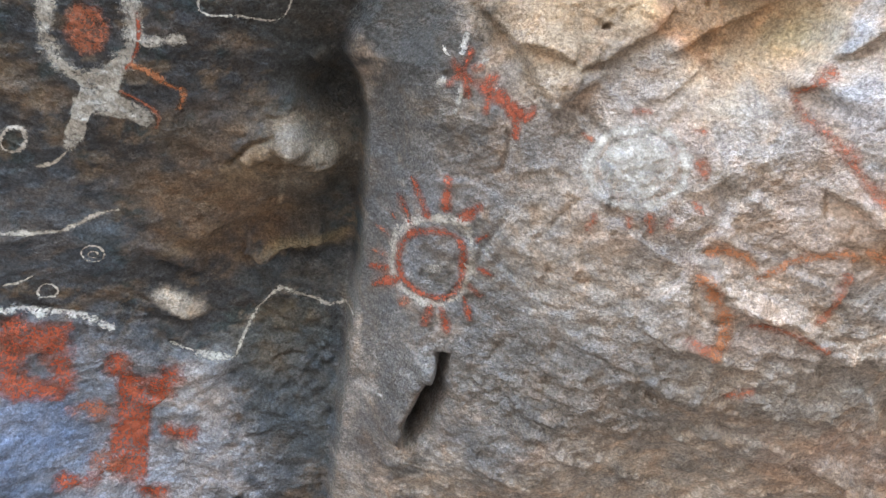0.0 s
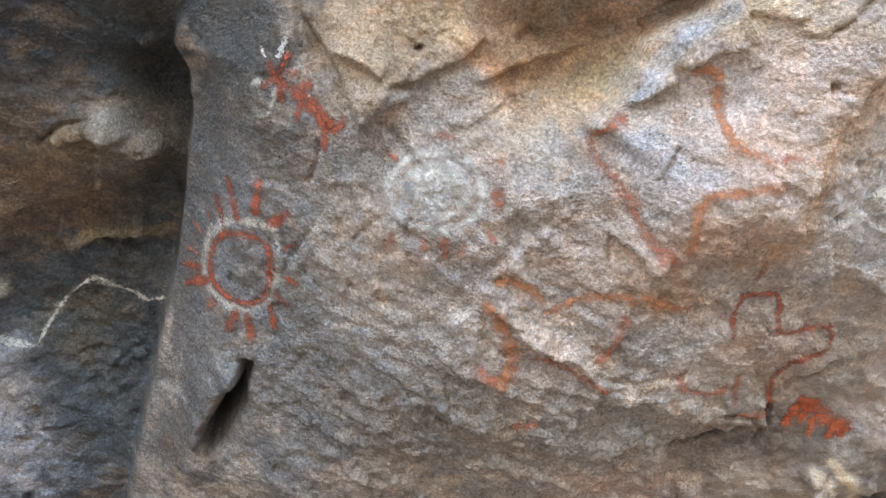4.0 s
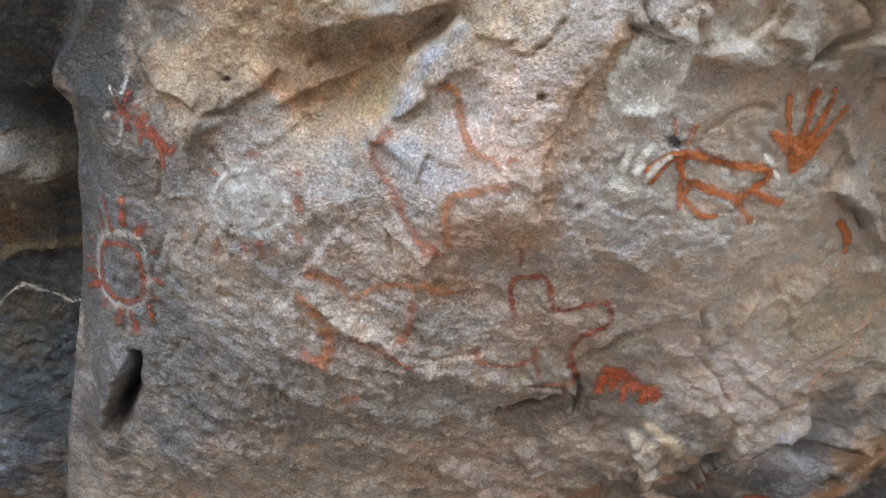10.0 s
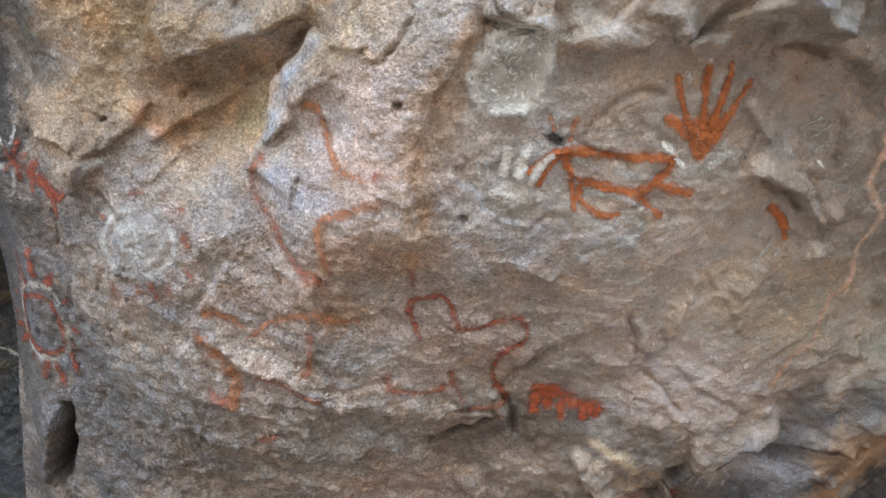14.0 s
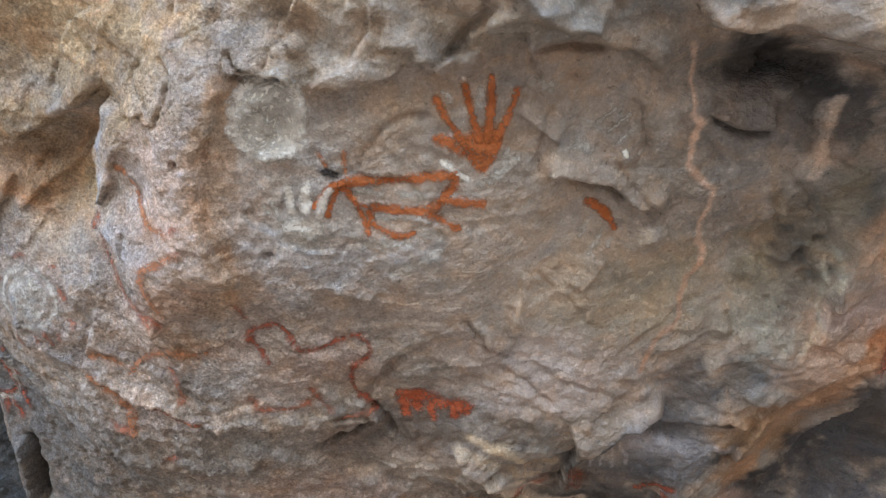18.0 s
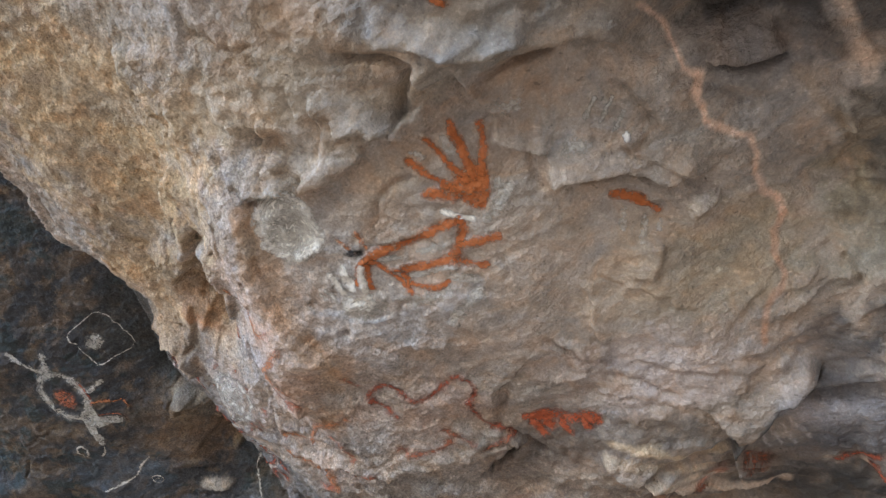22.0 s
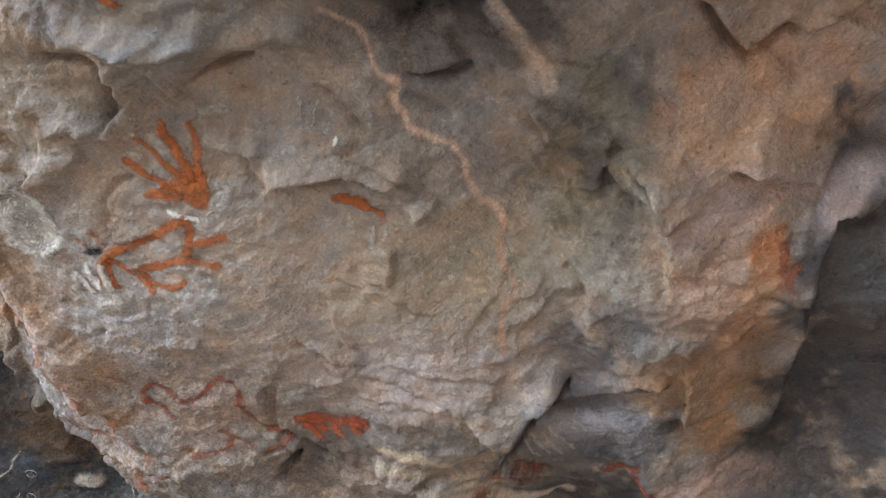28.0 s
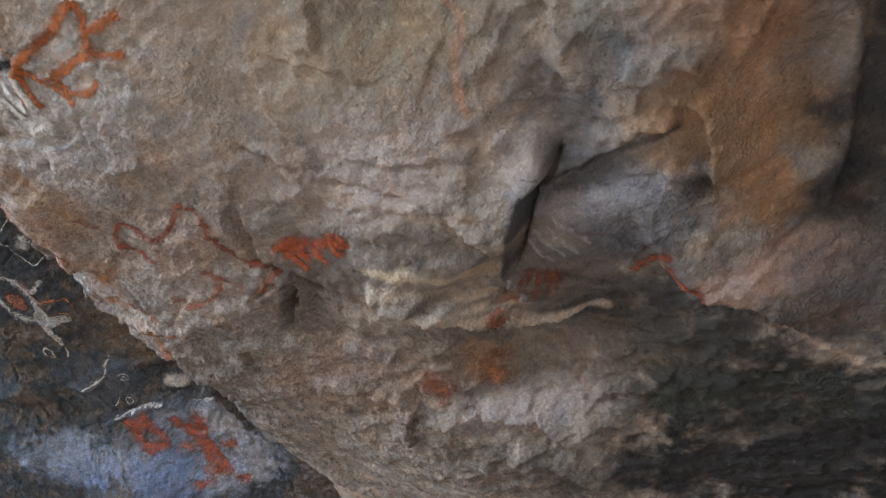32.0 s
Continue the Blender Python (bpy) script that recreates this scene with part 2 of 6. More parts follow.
FACE += swells((0, 0, 0), (2.3, 0.84, 0.18, -0.205), (2.19, 0.51, 0.18, 0.008), (0.14, 0.73, 0.18, 0.168), (0.68, 0.73, 0.18, 0.052), (1.54, -0.13, 0.18, -0.053), (1.97, 0.73, 0.18, -0.008), (0.57, -0.13, 0.18, -0.049), (1.83, -0.52, 0.25, -0.03), (2.3, -0.03, 0.18, -0.032), (1.43, -0.46, 0.18, 0.036), (2.62, 0.08, 0.18, 0.129), (0.14, 0.08, 0.18, 0.048), (1.76, 0.95, 0.18, -0.072), (0.89, 0.3, 0.18, -0.025), (1.54, 0.62, 0.18, -0.018), (2.08, 0.62, 0.18, 0.068), (0.8, 0.6, 0.14, 0.05), (0.22, 1.08, 0.2, 0.09))
FACE += swells((0, 0, 0), (0.3, 1.3, 0.2, 0.07), (0, 0.6, 0.1, 0.05))
FACE += swells((0, 0, 0), (2.36, 0.18, 0.3, 0.053), (1.93, -0.04, 0.12, 0.045), (1.1, 0, 0.3, 0.024), (1.46, 1.26, 0.3, -0.077), (0.56, 0.9, 0.3, 0.045), (2.14, 0.11, 0.12, -0.037), (2.22, -0.18, 0.12, 0.043), (1.82, 0.83, 0.18, 0.038), (0.85, 0.5, 0.09, -0.034), (2.07, 0.54, 0.12, -0.03), (1.01, 0.34, 0.09, 0.029), (0.31, 0.29, 0.18, -0.027), (1.42, 0.4, 0.12, 0.024), (1.6, -0.47, 0.18, 0.04), (1.39, -0.14, 0.18, -0.038), (0.63, 0.07, 0.18, 0.025), (0.85, 0.94, 0.18, 0.028), (0.42, 0.61, 0.09, 0.022))
FACE += swells((0, 0, 0), (2.22, 0.32, 0.12, 0.019), (1.82, 0.23, 0.09, 0.017), (0.52, 1.04, 0.18, -0.028), (1.33, 0.18, 0.09, -0.015), (2.04, 0.29, 0.18, -0.013), (1.82, 0.5, 0.09, 0.016), (2.41, 0.4, 0.09, 0.018), (0.47, 0.29, 0.09, -0.018), (2.14, -0.11, 0.12, 0.017), (0.85, 0.56, 0.09, -0.014), (0.74, 0.61, 0.09, 0.014), (0.85, 0.11, 0.12, -0.014), (1.14, -0.11, 0.12, 0.014), (0.63, 0.32, 0.12, 0.015), (1.82, -0.04, 0.09, 0.014), (1.46, -0.72, 0.3, 0.027), (0.42, 0.32, 0.12, -0.018), (1.01, 0.72, 0.09, -0.01))
FACE += swells((0, 0, 0), (2.22, 0.11, 0.12, -0.011), (1.33, 0.72, 0.09, -0.012), (1.17, 0.72, 0.09, 0.011), (1.44, -0.2, 0.09, -0.013), (2.47, 0.13, 0.09, 0.013), (2.36, 0.23, 0.09, -0.015), (1.64, 0.97, 0.12, -0.016), (1.78, 0.76, 0.12, 0.017), (1.93, -0.36, 0.18, -0.011), (1.64, 0.54, 0.12, -0.013), (1.28, 0.61, 0.09, -0.009), (0.85, -0.25, 0.18, -0.013), (1.66, 0.13, 0.09, 0.009), (2.2, 0.29, 0.09, 0.01), (1.01, 0.34, 0.09, 0.01), (1.17, 0.07, 0.09, 0.008), (1.17, 1.15, 0.18, -0.015), (0.2, 0.34, 0.09, 0.01))
FACE += swells((0, 0, 0), (1.87, 0.07, 0.09, -0.006), (1.87, -0.09, 0.09, 0.01))
HOLLOW = swells((2.945, 0.17, -0.046), (-0.21, -0.08, 0.35, 0.1), (-0, 0.55, 0.35, 0.086), (-1.47, 0.55, 0.35, 0.097), (-0.63, 0.13, 0.35, 0.024), (-0.63, 0.55, 0.35, -0.019), (-1.05, -0.5, 0.35, -0.206), (-0, 0.13, 0.35, 0.092), (-1.05, -0.08, 0.35, 0.062), (-0.63, -0.29, 0.35, 0.059))
EDGE = [(-0.095, -0.745), (-0.074, -0.491), (-0.044, -0.153), (-0.025, 0.058), (-0.019, 0.246), (-0.017, 0.367), (-0.037, 0.465), (-0.064, 0.514), (-0.055, 0.55), (-0.015, 0.607), (0.04, 0.692), (0.106, 0.793), (0.15, 0.906)]
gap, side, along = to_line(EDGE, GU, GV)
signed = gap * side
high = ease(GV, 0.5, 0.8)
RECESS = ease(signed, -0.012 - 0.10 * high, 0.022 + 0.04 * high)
# the pillar rounds back first, then drops away
SET = 0.52 * ease(signed, -0.16, 0.01 + 0.06 * high) + 0.48 * ease(signed, -0.004, 0.035 + 0.05 * high)
W = FACE * (1 - SET) + HOLLOW * SET
# beyond its far rim the hollow rolls back to the open air
RIM = np.interp(GV, (-0.3, 0.21, 0.36, 0.51, 0.69, 0.99, 1.3), (-2.35, -1.98, -1.83, -1.69, -1.49, -1.19, -1.0)) + 0.04 * layered(GV, GV * 0, 0.2, 3, 77)
W = W + 1.6 * np.clip(RIM + 0.10 - GU, 0, 1) ** 2


def scarp(height, fall, *line, sharp=0.006, rag=1.0, fade=0.1):
    """A broken edge: the stone to the left of the line stands proud by height, easing back over fall."""
    s = window(line, fall * 1.2)
    u, v = GU[s] + (WARP_U[s] - GU[s]) * rag, GV[s] + (WARP_V[s] - GV[s]) * rag
    d, side, along = to_line(line, u, v)
    signed = d * side
    ends = ease(along, 0, fade) * (1 - ease(along, 1 - fade, 1))
    lift = np.where(signed > 0, 1 - ease(signed, 0, fall), 0) * ease(signed, -sharp, sharp)
    W[s] -= height * lift * ends


def crack(depth, width, *line, rag=0.6):
    s = window(line, width * 4)
    u, v = GU[s] + (WARP_U[s] - GU[s]) * rag, GV[s] + (WARP_V[s] - GV[s]) * rag
    d, side, along = to_line(line, u, v)
    ends = ease(along, 0, 0.12) * (1 - ease(along, 0.88, 1))
    W[s] += depth * np.exp(-(d / width) ** 2) * ends


def lump(height, u0, v0, ru, rv, angle=0.0, power=2.0):
    """A knob (or, with minus, a hollow)."""
    r = max(ru, rv) * 1.8
    s = window([(u0, v0)], r)
    c, k = math.cos(radians(angle)), math.sin(radians(angle))
    a, b = WARP_U[s] - u0, WARP_V[s] - v0
    q = ((a * c + b * k) / ru) ** 2 + ((b * c - a * k) / rv) ** 2
    W[s] -= height * np.exp(-q ** (power / 2))


crack(0.1, 0.014, (0.156, -0.093), (0.162, -0.15), (0.145, -0.226), (0.111, -0.305), (0.075, -0.39))
crack(0.12, 0.022, (0.154, -0.165), (0.133, -0.244), (0.096, -0.344))
scarp(0.05, 0.1, (0.069, -0.395), (0.123, -0.286), (0.159, -0.179), (0.159, -0.098))
lump(-0.02, 1.278, 0.92, 0.02, 0.066, 51)
scarp(0.02, 0.1, (1.061, 1.235), (1.041, 1.157), (1.023, 1.078))
scarp(0.02, 0.1, (0.946, 1.002), (0.853, 0.926), (0.665, 0.793))
crack(0.03, 0.008, (1.491, 0.989), (1.575, 0.942), (1.607, 0.904), (1.56, 0.877), (1.498, 0.821))
lump(0.09, -0.185, 0.274, 0.121, 0.1, -26)
lump(0.025, -0.202, 0.318, 0.038, 0.027, -5, power=6)
scarp(0.03, 0.08, (-0.295, 0.239), (-0.221, 0.288), (-0.147, 0.25), (-0.069, 0.263))
scarp(0.03, 0.1, (-0.44, 0.058), (-0.33, 0.091), (-0.228, 0.134), (-0.095, 0.18))
scarp(0.03, 0.06, (-0.161, 0.506), (-0.108, 0.463), (-0.071, 0.417), (-0.045, 0.384))
crack(0.02, 0.006, (-0.34, 0.257), (-0.279, 0.309), (-0.219, 0.333))
lump(-0.1, -0.096, 0.424, 0.075, 0.091, 0)
lump(0.02, -0.463, -0.115, 0.069, 0.031, -7, power=6)
lump(-0.06, -0.203, 0.108, 0.167, 0.061, 30)
scarp(0.035, 0.3, (-0.339, -0.262), (-0.457, -0.22), (-0.577, -0.162), (-0.686, -0.097), (-0.823, -0.059), (-0.975, -0.037))
scarp(0.05, 0.15, (-0.346, 0.03), (-0.284, -0.01), (-0.204, 0.022), (-0.094, 0.041))
scarp(0.05, 0.2, (-2.01, 0.555), (-1.699, 0.439), (-1.593, 0.214), (-1.562, -0.014))
lump(0.06, -0.771, 0.824, 0.132, 0.066, -30)
lump(0.05, -1.222, 0.336, 0.264, 0.066, -20)
lump(0.03, -0.807, 0.125, 0.055, 0.026, -33)

scarp(0.045, 0.16, (0.175, 0.656), (0.223, 0.596), (0.249, 0.565), (0.29, 0.504), (0.319, 0.461))
scarp(0.022, 0.05, (0.24, 0.585), (0.294, 0.574), (0.338, 0.556))
scarp(0.007, 0.05, (0.265, 0.329), (0.273, 0.297), (0.269, 0.259))
scarp(0.02, 0.08, (0.347, 0.49), (0.352, 0.546), (0.411, 0.563), (0.442, 0.59), (0.476, 0.626), (0.51, 0.68))
crack(0.03, 0.006, (0.398, 0.625), (0.403, 0.622), (0.401, 0.616))
crack(0.008, 0.005, (0.271, 0.278), (0.241, 0.209), (0.214, 0.125), (0.192, 0.033))
scarp(0.018, 0.06, (0.594, 0.216), (0.646, 0.187), (0.685, 0.157), (0.725, 0.126), (0.777, 0.132), (0.819, 0.105))
scarp(0.014, 0.05, (0.394, 0.327), (0.405, 0.315), (0.421, 0.309))
scarp(0.012, 0.05, (0.519, 0.083), (0.544, 0.055), (0.573, 0.021))
scarp(0.012, 0.04, (0.735, 0.039), (0.76, 0.069), (0.797, 0.067), (0.834, 0.043))
lump(0.018, 0.633, 0.424, 0.033, 0.035, 0, power=2)
scarp(0.012, 0.03, (0.61, 0.427), (0.623, 0.394), (0.649, 0.386))
scarp(0.009, 0.05, (0.318, -0.083), (0.368, -0.086), (0.419, -0.106), (0.46, -0.105))
scarp(0.009, 0.05, (0.411, -0.007), (0.452, -0.007), (0.497, -0.027), (0.532, -0.026))
scarp(0.009, 0.05, (0.255, -0.186), (0.313, -0.194), (0.372, -0.22), (0.42, -0.225))
scarp(0.009, 0.05, (0.398, -0.149), (0.459, -0.152), (0.528, -0.193), (0.588, -0.21))
scarp(0.009, 0.05, (0.513, -0.039), (0.561, -0.049), (0.615, -0.081), (0.659, -0.09))
scarp(0.009, 0.05, (0.558, -0.14), (0.619, -0.159), (0.697, -0.22), (0.752, -0.232))
scarp(0.009, 0.05, (0.339, -0.267), (0.402, -0.282), (0.473, -0.333), (0.535, -0.365))
scarp(0.009, 0.05, (0.496, -0.3), (0.572, -0.336), (0.655, -0.399), (0.717, -0.413))
scarp(0.009, 0.05, (0.678, -0.156), (0.734, -0.177), (0.804, -0.228), (0.856, -0.245))
scarp(0.009, 0.05, (0.579, 0.057), (0.615, 0.047), (0.655, 0.024), (0.687, 0.016))
scarp(0.009, 0.05, (0.715, -0.043), (0.754, -0.052), (0.808, -0.088), (0.852, -0.104))
scarp(0.009, 0.05, (0.223, -0.376), (0.279, -0.38), (0.339, -0.426), (0.391, -0.45))
scarp(0.06, 0.12, (0.554, 0.728), (0.605, 0.752), (0.667, 0.777), (0.735, 0.804), (0.799, 0.826), (0.846, 0.835))
scarp(0.06, 0.15, (0.857, 0.83), (0.82, 0.78), (0.777, 0.725), (0.744, 0.647), (0.726, 0.6), (0.705, 0.547))
scarp(0.014, 0.06, (0.483, 0.583), (0.53, 0.6), (0.584, 0.642), (0.646, 0.662), (0.719, 0.706), (0.784, 0.754))
lump(-0.05, 0.713, 0.747, 0.134, 0.034, 20, power=2)
lump(-0.025, 0.635, 0.584, 0.109, 0.055, 25, power=2)
crack(0.03, 0.01, (0.776, 0.733), (0.805, 0.77), (0.842, 0.822))
scarp(0.024, 0.04, (0.747, 0.605), (0.787, 0.638), (0.826, 0.662))
scarp(0.016, 0.05, (0.824, 0.681), (0.858, 0.72), (0.891, 0.741))
scarp(0.02, 0.04, (0.885, 0.802), (0.915, 0.799), (0.961, 0.813))
lump(-0.012, 0.937, 0.744, 0.031, 0.016, 0, power=2)
lump(0.014, 0.806, 0.572, 0.065, 0.065, 0, power=2)
scarp(0.02, 0.16, (1.041, 0.457), (1.046, 0.514), (1.044, 0.593), (1.05, 0.645), (1.059, 0.704), (1.082, 0.763), (1.112, 0.815), (1.15, 0.841))
scarp(0.035, 0.1, (1.136, 0.859), (1.159, 0.855), (1.175, 0.86), (1.201, 0.848), (1.235, 0.839), (1.273, 0.835))
crack(0.05, 0.006, (1.142, 0.856), (1.178, 0.857), (1.206, 0.847), (1.244, 0.839))
crack(0.02, 0.006, (1.155, 0.9), (1.168, 0.875), (1.191, 0.857))
scarp(0.014, 0.04, (1.159, 0.697), (1.189, 0.704), (1.22, 0.697))
crack(0.03, 0.006, (1.008, 0.708), (1.017, 0.712), (1.023, 0.716))
crack(0.03, 0.006, (1.116, 0.51), (1.126, 0.502), (1.132, 0.499))
scarp(0.032, 0.05, (0.746, 0.404), (0.774, 0.392), (0.805, 0.374), (0.835, 0.358))
scarp(0.018, 0.14, (0.676, 0.39), (0.645, 0.349), (0.597, 0.267), (0.564, 0.199), (0.512, 0.122))
scarp(0.018, 0.1, (0.849, 0.055), (0.921, 0.071), (0.988, 0.045), (1.081, 0.032), (1.189, -0.017), (1.204, 0.025), (1.248, 0.009))
crack(0.03, 0.008, (1.226, 0.082), (1.247, 0.021), (1.266, -0.056))
scarp(0.01, 0.08, (1.231, 0.143), (1.284, 0.184), (1.353, 0.218), (1.415, 0.232), (1.481, 0.238))
crack(0.018, 0.006, (1.459, 0.277), (1.488, 0.219), (1.498, 0.167))
scarp(0.014, 0.09, (1.597, 0.321), (1.565, 0.275), (1.544, 0.217))
scarp(0.012, 0.05, (1.234, 0.39), (1.274, 0.39), (1.307, 0.37))
scarp(0.02, 0.06, (1.714, 0.29), (1.75, 0.334), (1.757, 0.368))
scarp(0.014, 0.06, (0.68, 0.157), (0.757, 0.115), (0.847, 0.08))
scarp(0.02, 0.08, (0.88, -0.12), (0.95, -0.049), (1.006, -0.069))
scarp(0.016, 0.06, (0.953, 0.282), (0.985, 0.305), (1.025, 0.284))
scarp(0.02, 0.07, (1.29, 0.815), (1.34, 0.795), (1.406, 0.806), (1.44, 0.831), (1.503, 0.826))
scarp(0.022, 0.06, (1.611, 0.71), (1.634, 0.689), (1.657, 0.656), (1.687, 0.625))
scarp(0.04, 0.1, (1.654, 0.565), (1.697, 0.558), (1.741, 0.532), (1.786, 0.523), (1.811, 0.487), (1.838, 0.467), (1.919, 0.45))
crack(0.02, 0.008, (1.697, 0.551), (1.741, 0.525), (1.785, 0.515), (1.814, 0.479))
scarp(0.038, 0.1, (1.978, 0.632), (2.015, 0.602), (2.059, 0.582), (2.107, 0.572))
crack(0.03, 0.007, (1.981, 0.628), (2.018, 0.598), (2.065, 0.578), (2.103, 0.571))
lump(0.022, 1.825, 0.578, 0.018, 0.015, 0, power=2)
scarp(0.02, 0.08, (1.4, 0.872), (1.452, 0.845), (1.482, 0.808))
scarp(0.025, 0.1, (1.586, 0.872), (1.651, 0.877), (1.713, 0.852), (1.775, 0.814))
scarp(0.012, 0.06, (1.459, 0.245), (1.487, 0.189), (1.545, 0.159))
scarp(0.02, 0.08, (2.007, 0.655), (2.027, 0.68), (2.084, 0.721))
lump(-0.02, 2.087, 0.325, 0.079, 0.039, 0, power=2)
scarp(0.018, 0.1, (2.158, 0.259), (2.201, 0.303), (2.24, 0.354))
scarp(0.034, 0.09, (1.565, 0.861), (1.656, 0.849), (1.657, 0.813), (1.727, 0.821), (1.765, 0.805), (1.799, 0.783), (1.859, 0.754), (1.917, 0.713))
crack(0.03, 0.008, (1.657, 0.813), (1.716, 0.819), (1.76, 0.802), (1.793, 0.784))
scarp(0.1, 0.25, (1.935, 0.854), (1.967, 0.809), (2.061, 0.802), (2.114, 0.781), (2.242, 0.745), (2.272, 0.729), (2.29, 0.69), (2.285, 0.637), (2.317, 0.606))
lump(-0.09, 2.081, 0.721, 0.140, 0.037, 0, power=2)
scarp(0.02, 0.06, (2.458, 0.586), (2.449, 0.545), (2.435, 0.516), (2.437, 0.492), (2.443, 0.458), (2.441, 0.413), (2.452, 0.381), (2.492, 0.382), (2.524, 0.387), (2.549, 0.361), (2.609, 0.37), (2.653, 0.387), (2.705, 0.393))
crack(0.04, 0.007, (2.437, 0.492), (2.443, 0.458), (2.441, 0.413), (2.452, 0.381), (2.492, 0.382), (2.524, 0.387), (2.549, 0.361))
scarp(0.055, 0.18, (2.359, 0.214), (2.416, 0.175), (2.47, 0.121), (2.519, 0.162), (2.556, 0.194), (2.596, 0.208), (2.643, 0.219), (2.692, 0.241))
crack(0.02, 0.006, (2.358, 0.212), (2.414, 0.172), (2.47, 0.117))
scarp(0.05, 0.3, (2.103, -0.452), (2.189, -0.35), (2.256, -0.274), (2.347, -0.118), (2.416, -0.021), (2.463, 0.037), (2.515, 0.01), (2.568, 0.017), (2.618, 0.042))
scarp(0.03, 0.1, (2.19, 0.306), (2.212, 0.249), (2.23, 0.216), (2.235, 0.171))
scarp(0.02, 0.08, (2.139, 0.476), (2.119, 0.435), (2.114, 0.397))
scarp(0.05, 0.2, (1.657, -0.183), (1.644, -0.223), (1.719, -0.173), (1.798, -0.119), (1.852, -0.096), (1.901, -0.076))
crack(0.03, 0.006, (1.642, -0.223), (1.715, -0.177), (1.794, -0.123), (1.849, -0.099), (1.895, -0.083))
scarp(0.03, 0.16, (1.792, -0.13), (1.864, -0.121), (1.938, -0.124), (2.035, -0.118), (2.085, -0.156))
scarp(0.042, 0.07, (1.385, -0.066), (1.401, -0.118), (1.436, -0.166), (1.456, -0.224), (1.482, -0.293), (1.504, -0.36), (1.587, -0.395), (1.692, -0.404))
lump(-0.03, 1.56, -0.179, 0.186, 0.017, 0, power=2)
lump(0.015, 1.885, -0.227, 0.137, 0.063, -10, power=2)
crack(0.02, 0.008, (1.336, 0.213), (1.244, 0.138), (1.222, 0.081))
scarp(0.018, 0.05, (1.084, -0.07), (1.124, -0.03), (1.223, 0.019), (1.177, 0.049), (1.105, 0.041))
crack(0.03, 0.01, (1.084, -0.07), (1.124, -0.03), (1.204, 0.009))
scarp(0.009, 0.07, (1.577, 0.136), (1.631, 0.073), (1.739, 0.041), (1.786, -0.014))
scarp(0.009, 0.05, (1.561, 0.05), (1.607, -0.004), (1.67, -0.035), (1.706, -0.079))
scarp(0.009, 0.05, (1.553, -0.011), (1.595, -0.068), (1.655, -0.105), (1.719, -0.133))
scarp(0.008, 0.06, (1.604, 0.361), (1.578, 0.297), (1.548, 0.257))
scarp(0.009, 0.07, (1.63, 0.366), (1.68, 0.292), (1.725, 0.233), (1.719, 0.197))
scarp(0.01, 0.06, (1.884, 0.078), (1.942, 0.117), (1.999, 0.127), (2.027, 0.117), (1.998, 0.034), (1.963, -0.04))
crack(0.015, 0.007, (2.019, 0.171), (2.034, 0.142), (2.024, 0.099))
scarp(0.02, 0.05, (1.821, 0.385), (1.866, 0.394), (1.903, 0.399))
scarp(0.03, 0.1, (2.229, 0.307), (2.242, 0.255), (2.244, 0.197), (2.214, 0.138), (2.179, 0.082))
scarp(0.022, 0.07, (2.095, -0.095), (2.108, -0.15), (2.087, -0.206), (2.032, -0.278))
lump(-0.03, 2.03, -0.277, 0.014, 0.025, 0, power=2)
scarp(0.045, 0.25, (1.845, -0.365), (1.877, -0.378), (1.903, -0.433), (1.931, -0.501), (1.959, -0.588), (1.98, -0.685), fade=0.3)
scarp(0.015, 0.06, (1.056, 0.018), (1.112, 0.049), (1.193, 0.054), (1.226, 0.021), (1.122, -0.028), (1.061, -0.066))
crack(0.04, 0.01, (1.226, 0.021), (1.123, -0.029), (1.059, -0.064))
scarp(0.03, 0.07, (1, -0.518), (1.096, -0.432), (1.137, -0.415))
scarp(0.025, 0.07, (0.937, -0.24), (1.021, -0.294), (1.076, -0.359), (1.133, -0.402))
scarp(0.025, 0.07, (1.119, -0.168), (1.17, -0.247), (1.196, -0.287))
scarp(0.02, 0.06, (1.27, -0.325), (1.391, -0.327), (1.417, -0.404))
scarp(0.025, 0.08, (1.1, -0.483), (1.226, -0.525), (1.331, -0.602), (1.353, -0.693), (1.459, -0.698))
scarp(0.02, 0.06, (1.368, -0.185), (1.377, -0.25), (1.466, -0.29))
scarp(0.02, 0.06, (2.065, -0.051), (2.094, -0.074), (2.135, -0.078), (2.157, -0.103))
scarp(0.03, 0.1, (1.177, -0.676), (1.273, -0.736), (1.31, -0.879))
scarp(0.01, 0.05, (1.469, -0.519), (1.528, -0.535), (1.581, -0.559), (1.648, -0.55))
scarp(0.01, 0.05, (1.642, -0.54), (1.711, -0.536), (1.759, -0.55), (1.815, -0.538))
scarp(0.01, 0.05, (1.471, -0.62), (1.53, -0.64), (1.58, -0.669), (1.659, -0.65))
scarp(0.01, 0.05, (1.109, -0.645), (1.19, -0.656), (1.263, -0.676), (1.311, -0.688))
scarp(0.01, 0.05, (1.609, -0.693), (1.684, -0.696), (1.738, -0.72), (1.804, -0.706))
scarp(0.01, 0.05, (0.763, -0.429), (0.919, -0.42), (1.007, -0.437), (1.099, -0.429))
scarp(0.01, 0.05, (0.862, -0.666), (0.995, -0.654), (1.053, -0.685), (1.141, -0.673))
scarp(0.025, 0.08, (1.125, 1.203), (1.124, 1.148), (1.104, 1.094), (1.024, 1.024))
scarp(0.02, 0.06, (1.313, 0.966), (1.255, 0.923), (1.275, 0.866))
lump(-0.02, 1.28, 0.92, 0.021, 0.046, 65, power=2)
